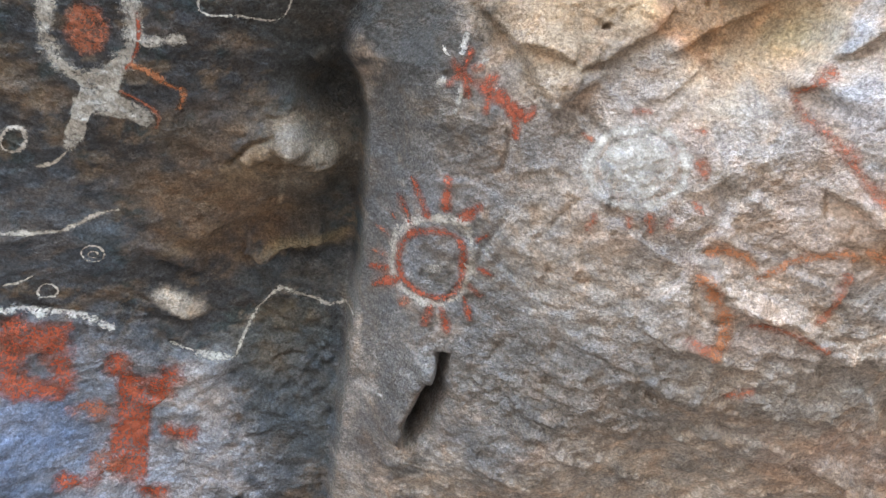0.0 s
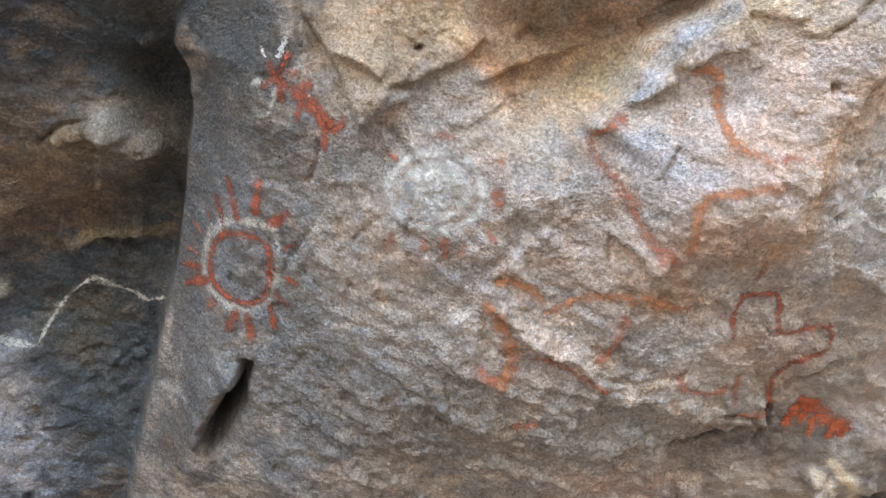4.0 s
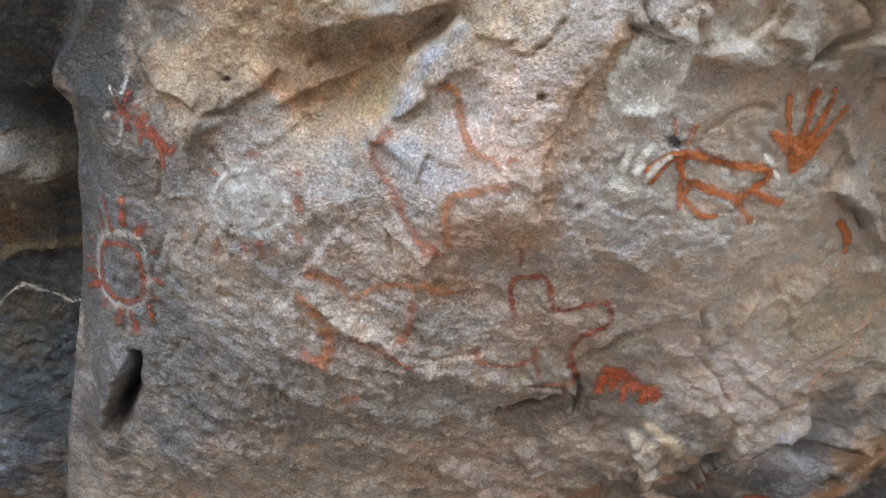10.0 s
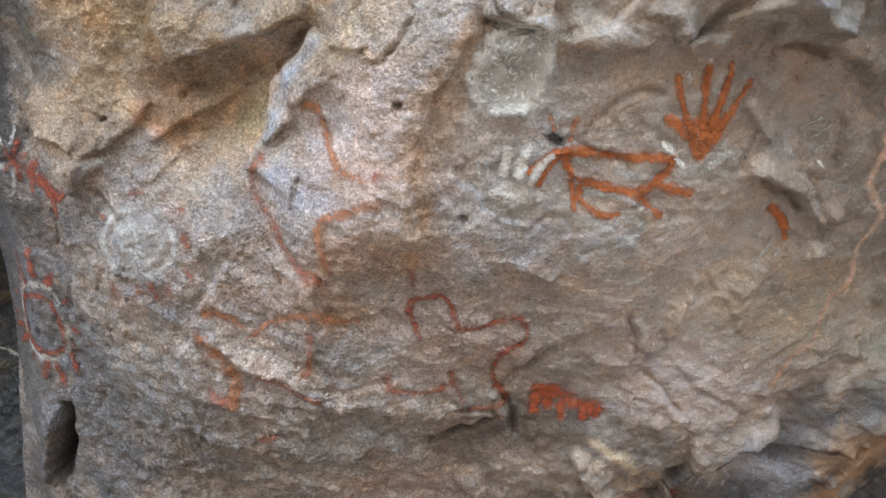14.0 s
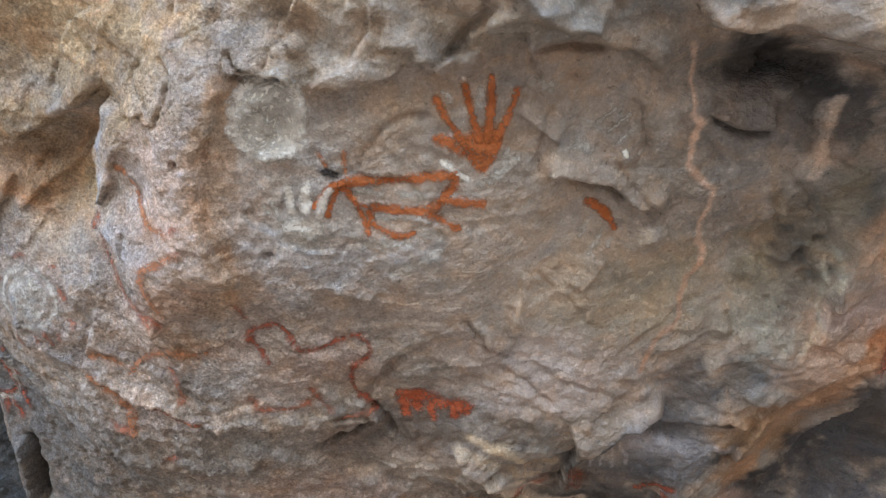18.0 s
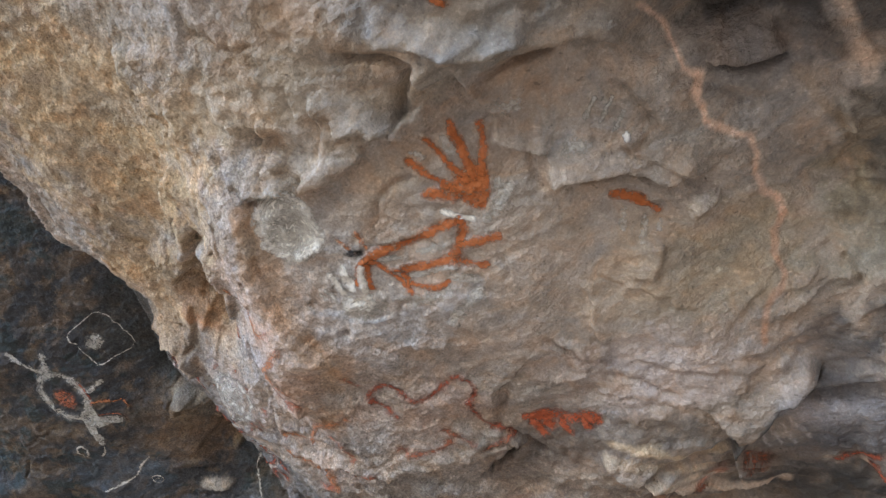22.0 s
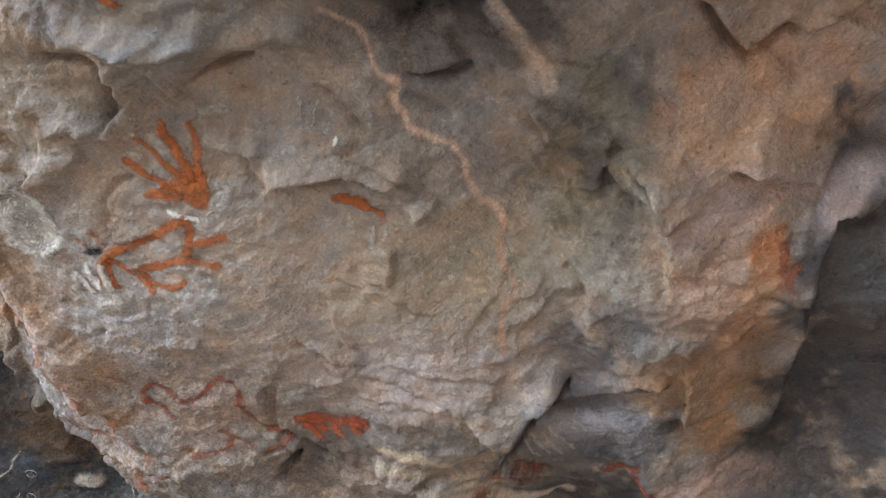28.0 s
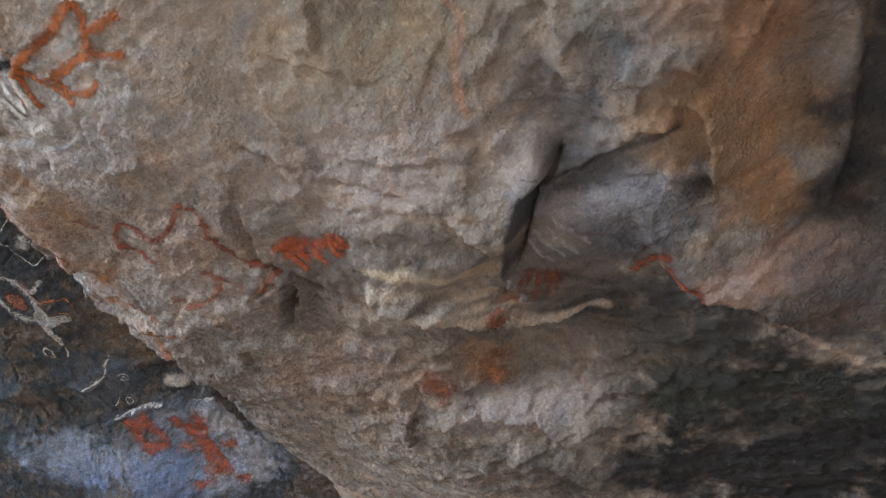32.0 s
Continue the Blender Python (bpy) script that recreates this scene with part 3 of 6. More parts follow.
scarp(0.03, 0.07, (0.951, 0.995), (0.795, 0.975), (0.744, 0.914))
scarp(0.03, 0.06, (1.568, 0.975), (1.636, 0.925), (1.674, 0.877), (1.728, 0.843), (1.773, 0.821))
scarp(0.02, 0.06, (1.584, 0.84), (1.519, 0.837), (1.478, 0.813))
scarp(0.02, 0.06, (1.414, 0.952), (1.36, 0.852), (1.277, 0.818))
crack(0.03, 0.006, (0.563, 1.035), (0.56, 1.028), (0.552, 1.023))

# small spalls and hairline cracks all over the stone
chance = np.random.RandomState(17)
for k in range(300):
    a, b = chance.uniform(-1.6, 2.9), chance.uniform(-1.0, 1.4)
    way = radians(chance.choice((-28, -20, 8, 62, 118)) + chance.uniform(-22, 22))
    turn, size = chance.uniform(-0.5, 0.5), chance.uniform(0.05, 0.16)
    if -0.22 < a < 0.14:
        continue
    line = [(a, b)]
    for j in range(4):
        way += turn + chance.uniform(-0.5, 0.5)
        line.append((line[-1][0] + math.cos(way) * size / 3, line[-1][1] + math.sin(way) * size / 3))
    if k % 4:
        scarp(chance.uniform(0.003, 0.009), chance.uniform(0.02, 0.07), *line, sharp=0.004, fade=0.3)
    else:
        crack(chance.uniform(0.006, 0.014), 0.005, *line)

# weathered skin: flaky bedding that runs down to one side, blisters, chips
BED = 1.0 - 0.5 * ease(GV, 0.35, 0.6)
MAIN = 1 - RECESS


def facets(u, v, size, seed, angle, stretch, tilt, lift):
    """Broken faces: cells with sharp borders, each with a tilt and a height of its own."""
    c, k = math.cos(radians(angle)), math.sin(radians(angle))
    a = (u * c + v * k) / (size * stretch) + 40 + seed
    b = (v * c - u * k) / size + 40 + seed
    ia, ib = np.floor(a).astype(int), np.floor(b).astype(int)
    best = np.full(u.shape, 99.0)
    out = np.zeros(u.shape)
    g = LATTICE
    for di in (-1, 0, 1):
        for dj in (-1, 0, 1):
            p, q = ia + di, ib + dj
            da = a - p - g[p % 256, (q + seed) % 256]
            db = b - q - g[(q + 91) % 256, (p + seed) % 256]
            d = da * da + db * db
            near = d < best
            h = size * tilt * ((g[(p + 13) % 256, (q + 57) % 256] - 0.5) * da * 2 + (g[(p + 77) % 256, (q + 31) % 256] - 0.65) * db * 2) + lift * (g[(p + 5) % 256, (q + 5) % 256] - 0.5)
            out = np.where(near, h, out)
            best = np.where(near, d, best)
    return out


bedding = layered(WARP_U, WARP_V, 0.055, 4, 3, -24, 2.6, 0.55)
flaky = np.abs(layered(WARP_U, WARP_V, 0.10, 4, 8, -18, 1.8, 0.55))
broad = layered(GU, GV, 0.22, 3, 12)
fine = layered(GU, GV, 0.022, 3, 20, gain=0.6)
faces = facets(WARP_U, WARP_V, 0.085, 3, -22, 1.9, 0.20, 0.007) + facets(WARP_U, WARP_V, 0.034, 9, -26, 1.8, 0.28, 0.0035) + facets(WARP_U, WARP_V, 0.016, 15, -26, 2.0, 0.30, 0.0015)
ROUGH = np.full(GU.shape, 0.8)


def rougher(amount, u0, v0, ru, rv):
    global ROUGH
    q = ((WARP_U - u0) / ru) ** 2 + ((WARP_V - v0) / rv) ** 2
    ROUGH = ROUGH + (amount - ROUGH) * np.exp(-q * q)


rougher(1.15, 0.537, -0.037, 0.514, 0.26)
rougher(0.45, 0.616, 0.573, 0.173, 0.063)
rougher(0.45, 0.663, 0.676, 0.163, 0.066)
rougher(1.2, 1.012, 0.147, 0.302, 0.129)
rougher(0.7, 0.943, 0.656, 0.124, 0.124)
rougher(0.75, 1.692, 0.032, 0.288, 0.131)
rougher(0.45, 1.543, 0.377, 0.237, 0.139)
rougher(0.5, 1.809, 0.273, 0.226, 0.138)
rougher(1.6, -0.197, 0.289, 0.113, 0.112)
rougher(0.6, 2.426, 0.259, 0.157, 0.201)
rougher(1.3, 1.23, -0.432, 0.452, 0.255)
rougher(1.4, 2.155, 0.321, 0.093, 0.163)
rougher(0.8, 0.962, 1.123, 0.425, 0.323)
rougher(0.7, -0.537, 0.383, 0.4, 0.365)
rougher(1.5, -0.173, -0.197, 0.14, 0.232)
ROUGH = ROUGH * (1 - 2.4 * SET * (1 - SET))
W += ROUGH * (0.0025 * bedding * BED - 0.003 * flaky + 0.6 * faces + 0.0045 * fine) + 0.005 * broad

# ---- mineral colours, with light and shade put into some ----
TINT = np.empty(GU.shape + (3,))
TINT[:] = (0.33, 0.29, 0.25)
# recess: dark stone, made darker still for the shade of its depth
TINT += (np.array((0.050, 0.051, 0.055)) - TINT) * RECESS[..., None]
patchy = layered(GU, GV, 0.05, 4, 61, gain=0.65)
streaky = layered(GU, GV, 0.07, 4, 71, -22, 3.0, 0.6)
rusty = layered(GU, GV, 0.09, 5, 81, 12, 2.2, 0.65)
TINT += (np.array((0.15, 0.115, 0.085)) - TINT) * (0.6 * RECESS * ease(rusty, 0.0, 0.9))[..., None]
# weathering in patches: grey lichen bloom, brown iron stain; teal-black and rust in the recess
mottle = layered(WARP_U, WARP_V, 0.075, 5, 101, -12, 1.5, 0.68)
other = layered(WARP_U, WARP_V, 0.05, 5, 121, 20, 1.3, 0.7)
for colour, cover in (
    ((0.20, 0.21, 0.215), 0.45 * ease(mottle, 0.25, 1.0) * MAIN),
    ((0.40, 0.285, 0.20), 0.35 * ease(-mottle, 0.3, 1.0) * MAIN),
    ((0.15, 0.13, 0.11), 0.40 * ease(other, 0.5, 1.1) * MAIN),
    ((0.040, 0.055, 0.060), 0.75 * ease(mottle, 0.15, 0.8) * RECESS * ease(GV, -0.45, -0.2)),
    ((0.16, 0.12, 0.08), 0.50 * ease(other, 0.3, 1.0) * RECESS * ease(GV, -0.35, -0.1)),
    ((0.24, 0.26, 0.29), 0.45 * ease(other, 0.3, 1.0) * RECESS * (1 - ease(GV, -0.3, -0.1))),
):
    TINT += (np.array(colour) - TINT) * cover[..., None]


def stain_and_shade(colour, amount, u0, v0, ru, rv, angle=0.0, ragged=0.5, where=None):
    """Patch of mineral colour, or of painted-in shade or light, with a ragged outline."""
    r = max(ru, rv) * 1.9
    s = window([(u0, v0)], r)
    c, k = math.cos(radians(angle)), math.sin(radians(angle))
    a, b = WARP_U[s] - u0, WARP_V[s] - v0
    q = np.sqrt(((a * c + b * k) / ru) ** 2 + ((b * c - a * k) / rv) ** 2) + ragged * 0.6 * patchy[s]
    f = amount * (1 - ease(q, 0.45, 1.25)) * (1 + 0.3 * streaky[s])
    f = (np.clip(f, 0, 1) * (MAIN if where is None else where)[s])[..., None]
    TINT[s] = TINT[s] * (1 - f) + np.array(colour) * f


def streak(colour, amount, width, *line, ragged=0.5):
    """Colour along a line: run, vein, worn edge, or painted-in light or shade."""
    s = window(line, width * 3)
    d, side, along = to_line(line, WARP_U[s], WARP_V[s])
    q = d / width + ragged * 0.6 * patchy[s]
    f = np.clip(amount * (1 - ease(q, 0.35, 1.2)), 0, 1)[..., None]
    TINT[s] = TINT[s] * (1 - f) + np.array(colour) * f


stain_and_shade((0.20, 0.135, 0.085), 0.7, -0.309, 0.172, 0.205, 0.175, 24, where=RECESS)
stain_and_shade((0.17, 0.13, 0.10), 0.5, -0.389, 0.328, 0.147, 0.091, -3, where=RECESS)
# shadow in the arch above the knob, put into the colour
stain_and_shade((0.045, 0.05, 0.055), 0.8, -0.128, 0.421, 0.094, 0.078, 0, where=RECESS)
stain_and_shade((0.34, 0.26, 0.18), 0.75, -0.17, 0.295, 0.112, 0.085, -16, where=RECESS)
stain_and_shade((0.52, 0.45, 0.37), 0.9, -0.194, 0.342, 0.039, 0.029, -27, where=RECESS)
stain_and_shade((0.50, 0.43, 0.34), 0.8, -0.134, 0.297, 0.029, 0.023, -2, where=RECESS)
streak((0.46, 0.38, 0.29), 0.7, 0.0071, (-0.196, 0.321), (-0.22, 0.237), (-0.23, 0.142))
stain_and_shade((0.28, 0.20, 0.12), 0.6, -0.285, 0.255, 0.097, 0.055, 19, where=RECESS)
# bluish lower sheet, its blue deepened by painted-in sky light
stain_and_shade((0.20, 0.215, 0.25), 0.95, -0.636, -0.348, 0.414, 0.197, -23, where=RECESS)
stain_and_shade((0.095, 0.135, 0.25), 0.9, -0.793, -0.38, 0.175, 0.113, -23, where=RECESS)
stain_and_shade((0.13, 0.165, 0.25), 0.8, -1.354, -0.109, 0.33, 0.11, -21, where=RECESS)
stain_and_shade((0.16, 0.19, 0.25), 0.7, -0.73, -0.428, 0.264, 0.132, -39, where=RECESS)
stain_and_shade((0.36, 0.355, 0.38), 0.7, -0.46, -0.532, 0.259, 0.124, -8, where=RECESS)
stain_and_shade((0.34, 0.33, 0.34), 0.6, -0.452, -0.32, 0.131, 0.102, -7, where=RECESS)
stain_and_shade((0.16, 0.13, 0.08), 0.6, -0.23, -0.212, 0.131, 0.116, -2, where=RECESS)
stain_and_shade((0.25, 0.20, 0.12), 0.7, -0.173, 0.036, 0.124, 0.022, 10, where=RECESS)
stain_and_shade((0.25, 0.19, 0.10), 0.7, -0.196, -0.168, 0.044, 0.058, -2, where=RECESS)
stain_and_shade((0.24, 0.18, 0.11), 0.7, -0.269, -0.276, 0.041, 0.057, 28, where=RECESS)
stain_and_shade((0.075, 0.09, 0.105), 0.85, -0.272, -0.043, 0.068, 0.047, -6, where=RECESS)
stain_and_shade((0.08, 0.095, 0.10), 0.8, -0.144, -0.228, 0.051, 0.044, 2, where=RECESS)
stain_and_shade((0.17, 0.19, 0.20), 0.7, -0.312, -0.202, 0.028, 0.058, -4, where=RECESS)
stain_and_shade((0.21, 0.17, 0.11), 0.6, -0.097, -0.315, 0.044, 0.044, 2, where=RECESS)
stain_and_shade((0.075, 0.085, 0.095), 0.85, -0.129, -0.427, 0.087, 0.195, -2, where=RECESS)
stain_and_shade((0.09, 0.095, 0.10), 0.8, -0.148, -0.065, 0.112, 0.078, 0, where=RECESS)
stain_and_shade((0.46, 0.41, 0.35), 0.95, -0.458, -0.105, 0.062, 0.028, -14, where=RECESS)
stain_and_shade((0.10, 0.12, 0.15), 0.6, -0.728, 0.127, 0.21, 0.171, 0, where=RECESS)
stain_and_shade((0.20, 0.20, 0.21), 0.4, -4.242, 0.438, 0.132, 0.066, -33, where=RECESS)
stain_and_shade((0.24, 0.27, 0.33), 0.8, -1.328, -0.031, 0.374, 0.132, -22, where=RECESS)
stain_and_shade((0.27, 0.24, 0.21), 0.7, -1.219, 0.734, 0.132, 0.264, -22, where=RECESS)
# pillar: dark grey stone, some dimming of light put into its colour
stain_and_shade((0.115, 0.115, 0.113), 0.9, 0.023, 0.294, 0.084, 0.288, 10)
stain_and_shade((0.115, 0.108, 0.09), 0.9, 0.074, 0.572, 0.106, 0.142, 10)
stain_and_shade((0.085, 0.085, 0.085), 0.9, -0.002, 0.009, 0.039, 0.276, 5)
stain_and_shade((0.11, 0.11, 0.11), 0.9, -0.096, 0.599, 0.12, 0.11, 0)
stain_and_shade((0.26, 0.22, 0.185), 0.8, 0.125, 0.091, 0.089, 0.144, 15)
stain_and_shade((0.21, 0.19, 0.17), 0.8, 0.059, -0.209, 0.102, 0.126, 11)
stain_and_shade((0.12, 0.11, 0.10), 0.9, 0.032, -0.419, 0.094, 0.14, 15)
stain_and_shade((0.27, 0.21, 0.17), 0.6, 0.202, 0.404, 0.066, 0.122, 16)
stain_and_shade((0.44, 0.32, 0.195), 0.85, 0.389, 0.663, 0.243, 0.1, 12)
stain_and_shade((0.43, 0.33, 0.22), 0.8, 0.308, 0.556, 0.085, 0.076, -32)
stain_and_shade((0.52, 0.38, 0.24), 0.9, 0.617, 0.59, 0.182, 0.073, 33)
stain_and_shade((0.56, 0.47, 0.36), 0.8, 0.574, 0.518, 0.078, 0.055, 12)
stain_and_shade((0.24, 0.235, 0.235), 0.75, 0.337, 0.442, 0.084, 0.064, 17)
stain_and_shade((0.27, 0.26, 0.25), 0.6, 0.54, 0.694, 0.067, 0.06, 51)
stain_and_shade((0.42, 0.345, 0.29), 0.6, 0.439, 0.496, 0.147, 0.058, 15)
stain_and_shade((0.52, 0.49, 0.455), 0.75, 0.471, 0.395, 0.1, 0.083, 18)
stain_and_shade((0.44, 0.33, 0.275), 0.6, 0.558, 0.444, 0.059, 0.077, 15)
stain_and_shade((0.46, 0.43, 0.40), 0.75, 0.654, 0.446, 0.073, 0.055, 12)
stain_and_shade((0.40, 0.31, 0.255), 0.6, 0.481, 0.277, 0.132, 0.053, 20)
stain_and_shade((0.40, 0.37, 0.345), 0.6, 0.426, 0.165, 0.123, 0.056, 27)
# pale along the broken edge: its lit face painted in
streak((0.42, 0.40, 0.375), 0.45, 0.01, (0.526, 0.185), (0.579, 0.276), (0.643, 0.36), (0.691, 0.413))
stain_and_shade((0.48, 0.455, 0.42), 0.75, 0.282, 0.147, 0.072, 0.099, 50)
stain_and_shade((0.48, 0.46, 0.43), 0.75, 0.274, 0.025, 0.089, 0.052, 26)
stain_and_shade((0.30, 0.29, 0.28), 0.5, 0.386, 0.07, 0.103, 0.061, 29)
stain_and_shade((0.255, 0.215, 0.18), 0.75, 0.501, -0.08, 0.465, 0.224, 18)
stain_and_shade((0.36, 0.25, 0.19), 0.5, 0.36, -0.309, 0.099, 0.059, 14)
stain_and_shade((0.40, 0.215, 0.12), 0.8, 0.176, -0.267, 0.032, 0.061, 22)
stain_and_shade((0.33, 0.315, 0.30), 0.5, 0.629, 0.133, 0.124, 0.055, -6)
stain_and_shade((0.42, 0.39, 0.36), 0.6, 0.716, 0.071, 0.133, 0.05, -8)
stain_and_shade((0.15, 0.135, 0.12), 0.6, 0.873, -0.048, 0.093, 0.099, 7)
stain_and_shade((0.42, 0.36, 0.32), 0.55, 1.025, -0.058, 0.094, 0.096, 0)
stain_and_shade((0.085, 0.086, 0.088), 0.9, 0.017, 0.335, 0.05, 0.312, 5)
stain_and_shade((0.15, 0.145, 0.13), 0.85, 0.108, 0.455, 0.078, 0.165, 8)
stain_and_shade((0.19, 0.165, 0.14), 0.75, 0.142, 0.286, 0.093, 0.138, 10)
stain_and_shade((0.10, 0.10, 0.10), 0.85, -0.016, -0.023, 0.034, 0.182, -2)
stain_and_shade((0.17, 0.155, 0.145), 0.8, 0.046, -0.173, 0.075, 0.131, 5)
stain_and_shade((0.13, 0.115, 0.105), 0.85, 0.013, -0.397, 0.082, 0.14, 8)
stain_and_shade((0.055, 0.058, 0.060), 1, -0.053, 0.729, 0.12, 0.257, 4)
stain_and_shade((0.06, 0.062, 0.058), 0.95, 0.085, 0.651, 0.063, 0.187, 5)
stain_and_shade((0.09, 0.085, 0.072), 0.8, 0.235, 0.791, 0.069, 0.133, 23)
stain_and_shade((0.075, 0.075, 0.072), 0.85, 0.054, 0.369, 0.03, 0.195, 10)
stain_and_shade((0.11, 0.10, 0.09), 0.7, 0.178, 0.347, 0.056, 0.117, 14)
stain_and_shade((0.06, 0.06, 0.058), 0.9, 0.019, 0.629, 0.117, 0.185, 2, where=RECESS)
stain_and_shade((0.05, 0.05, 0.05), 0.9, -0.177, 0.635, 0.138, 0.151, 0, where=RECESS)
stain_and_shade((0.44, 0.335, 0.22), 0.8, 0.465, 0.8, 0.181, 0.133, 6)
stain_and_shade((0.42, 0.30, 0.18), 0.6, 0.387, 0.847, 0.115, 0.057, 9)
stain_and_shade((0.38, 0.29, 0.235), 0.55, 0.845, 0.268, 0.32, 0.19, 12)
stain_and_shade((0.36, 0.285, 0.23), 0.45, 0.496, 0.253, 0.225, 0.169, 21)
stain_and_shade((0.40, 0.30, 0.235), 0.4, 0.972, 0.507, 0.265, 0.159, 11)
stain_and_shade((0.20, 0.215, 0.235), 0.75, 0.222, 0.072, 0.114, 0.247, 18)
stain_and_shade((0.16, 0.175, 0.195), 0.8, 0.185, 0.04, 0.176, 0.506, 9)
# broad dark patches: weaker light at the left and low down, painted in
stain_and_shade((0.17, 0.175, 0.18), 0.45, 0.813, 0.888, 0.199, 0.09, -5)
stain_and_shade((0.19, 0.175, 0.16), 0.5, 0.34, -0.098, 0.236, 0.105, 26)
stain_and_shade((0.22, 0.20, 0.18), 0.5, 0.757, -0.026, 0.366, 0.217, -6)
stain_and_shade((0.40, 0.285, 0.18), 0.9, 0.673, 0.702, 0.202, 0.068, 22)
stain_and_shade((0.46, 0.30, 0.175), 0.8, 0.624, 0.636, 0.15, 0.037, 18)
# upper right of the hollow: shade of lip and wedge painted in
stain_and_shade((0.18, 0.125, 0.085), 0.75, 0.812, 0.806, 0.058, 0.031, 47)
stain_and_shade((0.33, 0.28, 0.18), 0.7, 0.714, 0.635, 0.072, 0.042, 42)
stain_and_shade((0.36, 0.32, 0.26), 0.6, 0.639, 0.762, 0.092, 0.027, 18)
stain_and_shade((0.40, 0.33, 0.285), 0.75, 0.94, 0.688, 0.165, 0.181, 14)
stain_and_shade((0.46, 0.38, 0.335), 0.6, 0.981, 0.758, 0.091, 0.054, 9)
stain_and_shade((0.33, 0.335, 0.35), 0.6, 0.815, 0.549, 0.082, 0.058, 20)
stain_and_shade((0.38, 0.27, 0.20), 0.6, 0.961, 0.594, 0.059, 0.061, 15)
streak((0.29, 0.31, 0.34), 0.75, 0.0146, (0.876, 0.824), (0.826, 0.754), (0.788, 0.688), (0.754, 0.624))
stain_and_shade((0.38, 0.40, 0.43), 0.7, 0.785, 0.673, 0.016, 0.042, -24)
streak((0.40, 0.285, 0.195), 0.9, 0.0219, (1.12, 0.84), (1.083, 0.783), (1.056, 0.712), (1.049, 0.629), (1.049, 0.562), (1.041, 0.487), (1.027, 0.398))
streak((0.20, 0.13, 0.08), 0.6, 0.0063, (1.145, 0.85), (1.093, 0.783), (1.07, 0.71), (1.066, 0.63), (1.065, 0.55))
stain_and_shade((0.30, 0.20, 0.14), 0.7, 0.929, 0.424, 0.126, 0.058, 3)
stain_and_shade((0.20, 0.14, 0.095), 0.75, 0.895, 0.311, 0.121, 0.051, 5)
stain_and_shade((0.34, 0.22, 0.145), 0.6, 0.975, 0.283, 0.099, 0.042, 5)
stain_and_shade((0.25, 0.25, 0.255), 0.75, 0.936, 0.216, 0.115, 0.06, 0)
stain_and_shade((0.40, 0.27, 0.22), 0.6, 0.685, 0.097, 0.156, 0.068, -2)
stain_and_shade((0.44, 0.38, 0.35), 0.6, 1.036, 0.149, 0.104, 0.064, 2)
stain_and_shade((0.36, 0.25, 0.185), 0.5, 0.63, 0.228, 0.08, 0.066, -15)
stain_and_shade((0.46, 0.38, 0.28), 0.35, 0.648, 0.212, 0.056, 0.022, -27)
stain_and_shade((0.30, 0.295, 0.29), 0.6, 1.221, 0.652, 0.169, 0.151, 5)
stain_and_shade((0.37, 0.37, 0.375), 0.75, 1.201, 0.537, 0.121, 0.089, 3)
stain_and_shade((0.46, 0.46, 0.45), 0.7, 1.214, 0.559, 0.083, 0.047, 5)
stain_and_shade((0.32, 0.32, 0.33), 0.6, 1.264, 0.447, 0.157, 0.074, 10)
stain_and_shade((0.33, 0.265, 0.20), 0.6, 1.385, 0.742, 0.144, 0.073, 5)
stain_and_shade((0.38, 0.32, 0.235), 0.6, 1.338, 0.887, 0.152, 0.074, 9)
stain_and_shade((0.36, 0.30, 0.26), 0.6, 0.994, 0.807, 0.115, 0.045, 9)
stain_and_shade((0.22, 0.205, 0.19), 0.6, 1.336, 0.767, 0.063, 0.029, 5)
stain_and_shade((0.40, 0.35, 0.31), 0.6, 1.342, 0.306, 0.186, 0.113, 7)
stain_and_shade((0.36, 0.27, 0.215), 0.5, 1.393, 0.522, 0.11, 0.053, 5)
stain_and_shade((0.34, 0.20, 0.14), 0.45, 1.17, 0.213, 0.112, 0.091, 0)
stain_and_shade((0.17, 0.145, 0.125), 0.8, 1.154, -0.069, 0.149, 0.093, -2)
stain_and_shade((0.22, 0.20, 0.19), 0.7, 1.376, 0.04, 0.17, 0.076, 7)
stain_and_shade((0.27, 0.245, 0.22), 0.6, 0.859, -0.028, 0.243, 0.102, -9)
stain_and_shade((0.36, 0.345, 0.325), 0.7, 1.179, 0.779, 0.082, 0.076, 6)
stain_and_shade((0.36, 0.315, 0.24), 0.75, 1.807, 0.266, 0.259, 0.151, -12)
stain_and_shade((0.40, 0.33, 0.25), 0.6, 1.665, 0.306, 0.137, 0.085, -15)
stain_and_shade((0.30, 0.26, 0.215), 0.6, 1.652, 0.553, 0.165, 0.1, -14)
stain_and_shade((0.24, 0.225, 0.20), 0.7, 1.879, 0.556, 0.134, 0.116, -14)
stain_and_shade((0.21, 0.195, 0.18), 0.8, 2.031, 0.618, 0.133, 0.095, -11)
stain_and_shade((0.44, 0.385, 0.35), 0.8, 1.681, 0.099, 0.301, 0.089, -23)
stain_and_shade((0.44, 0.40, 0.38), 0.7, 1.473, 0.162, 0.143, 0.053, -22)
stain_and_shade((0.33, 0.30, 0.28), 0.7, 1.432, 0.061, 0.138, 0.063, -7)
stain_and_shade((0.30, 0.27, 0.24), 0.6, 1.772, -0.023, 0.195, 0.078, -16)
stain_and_shade((0.36, 0.36, 0.37), 0.75, 1.863, -0.167, 0.148, 0.1, 27)
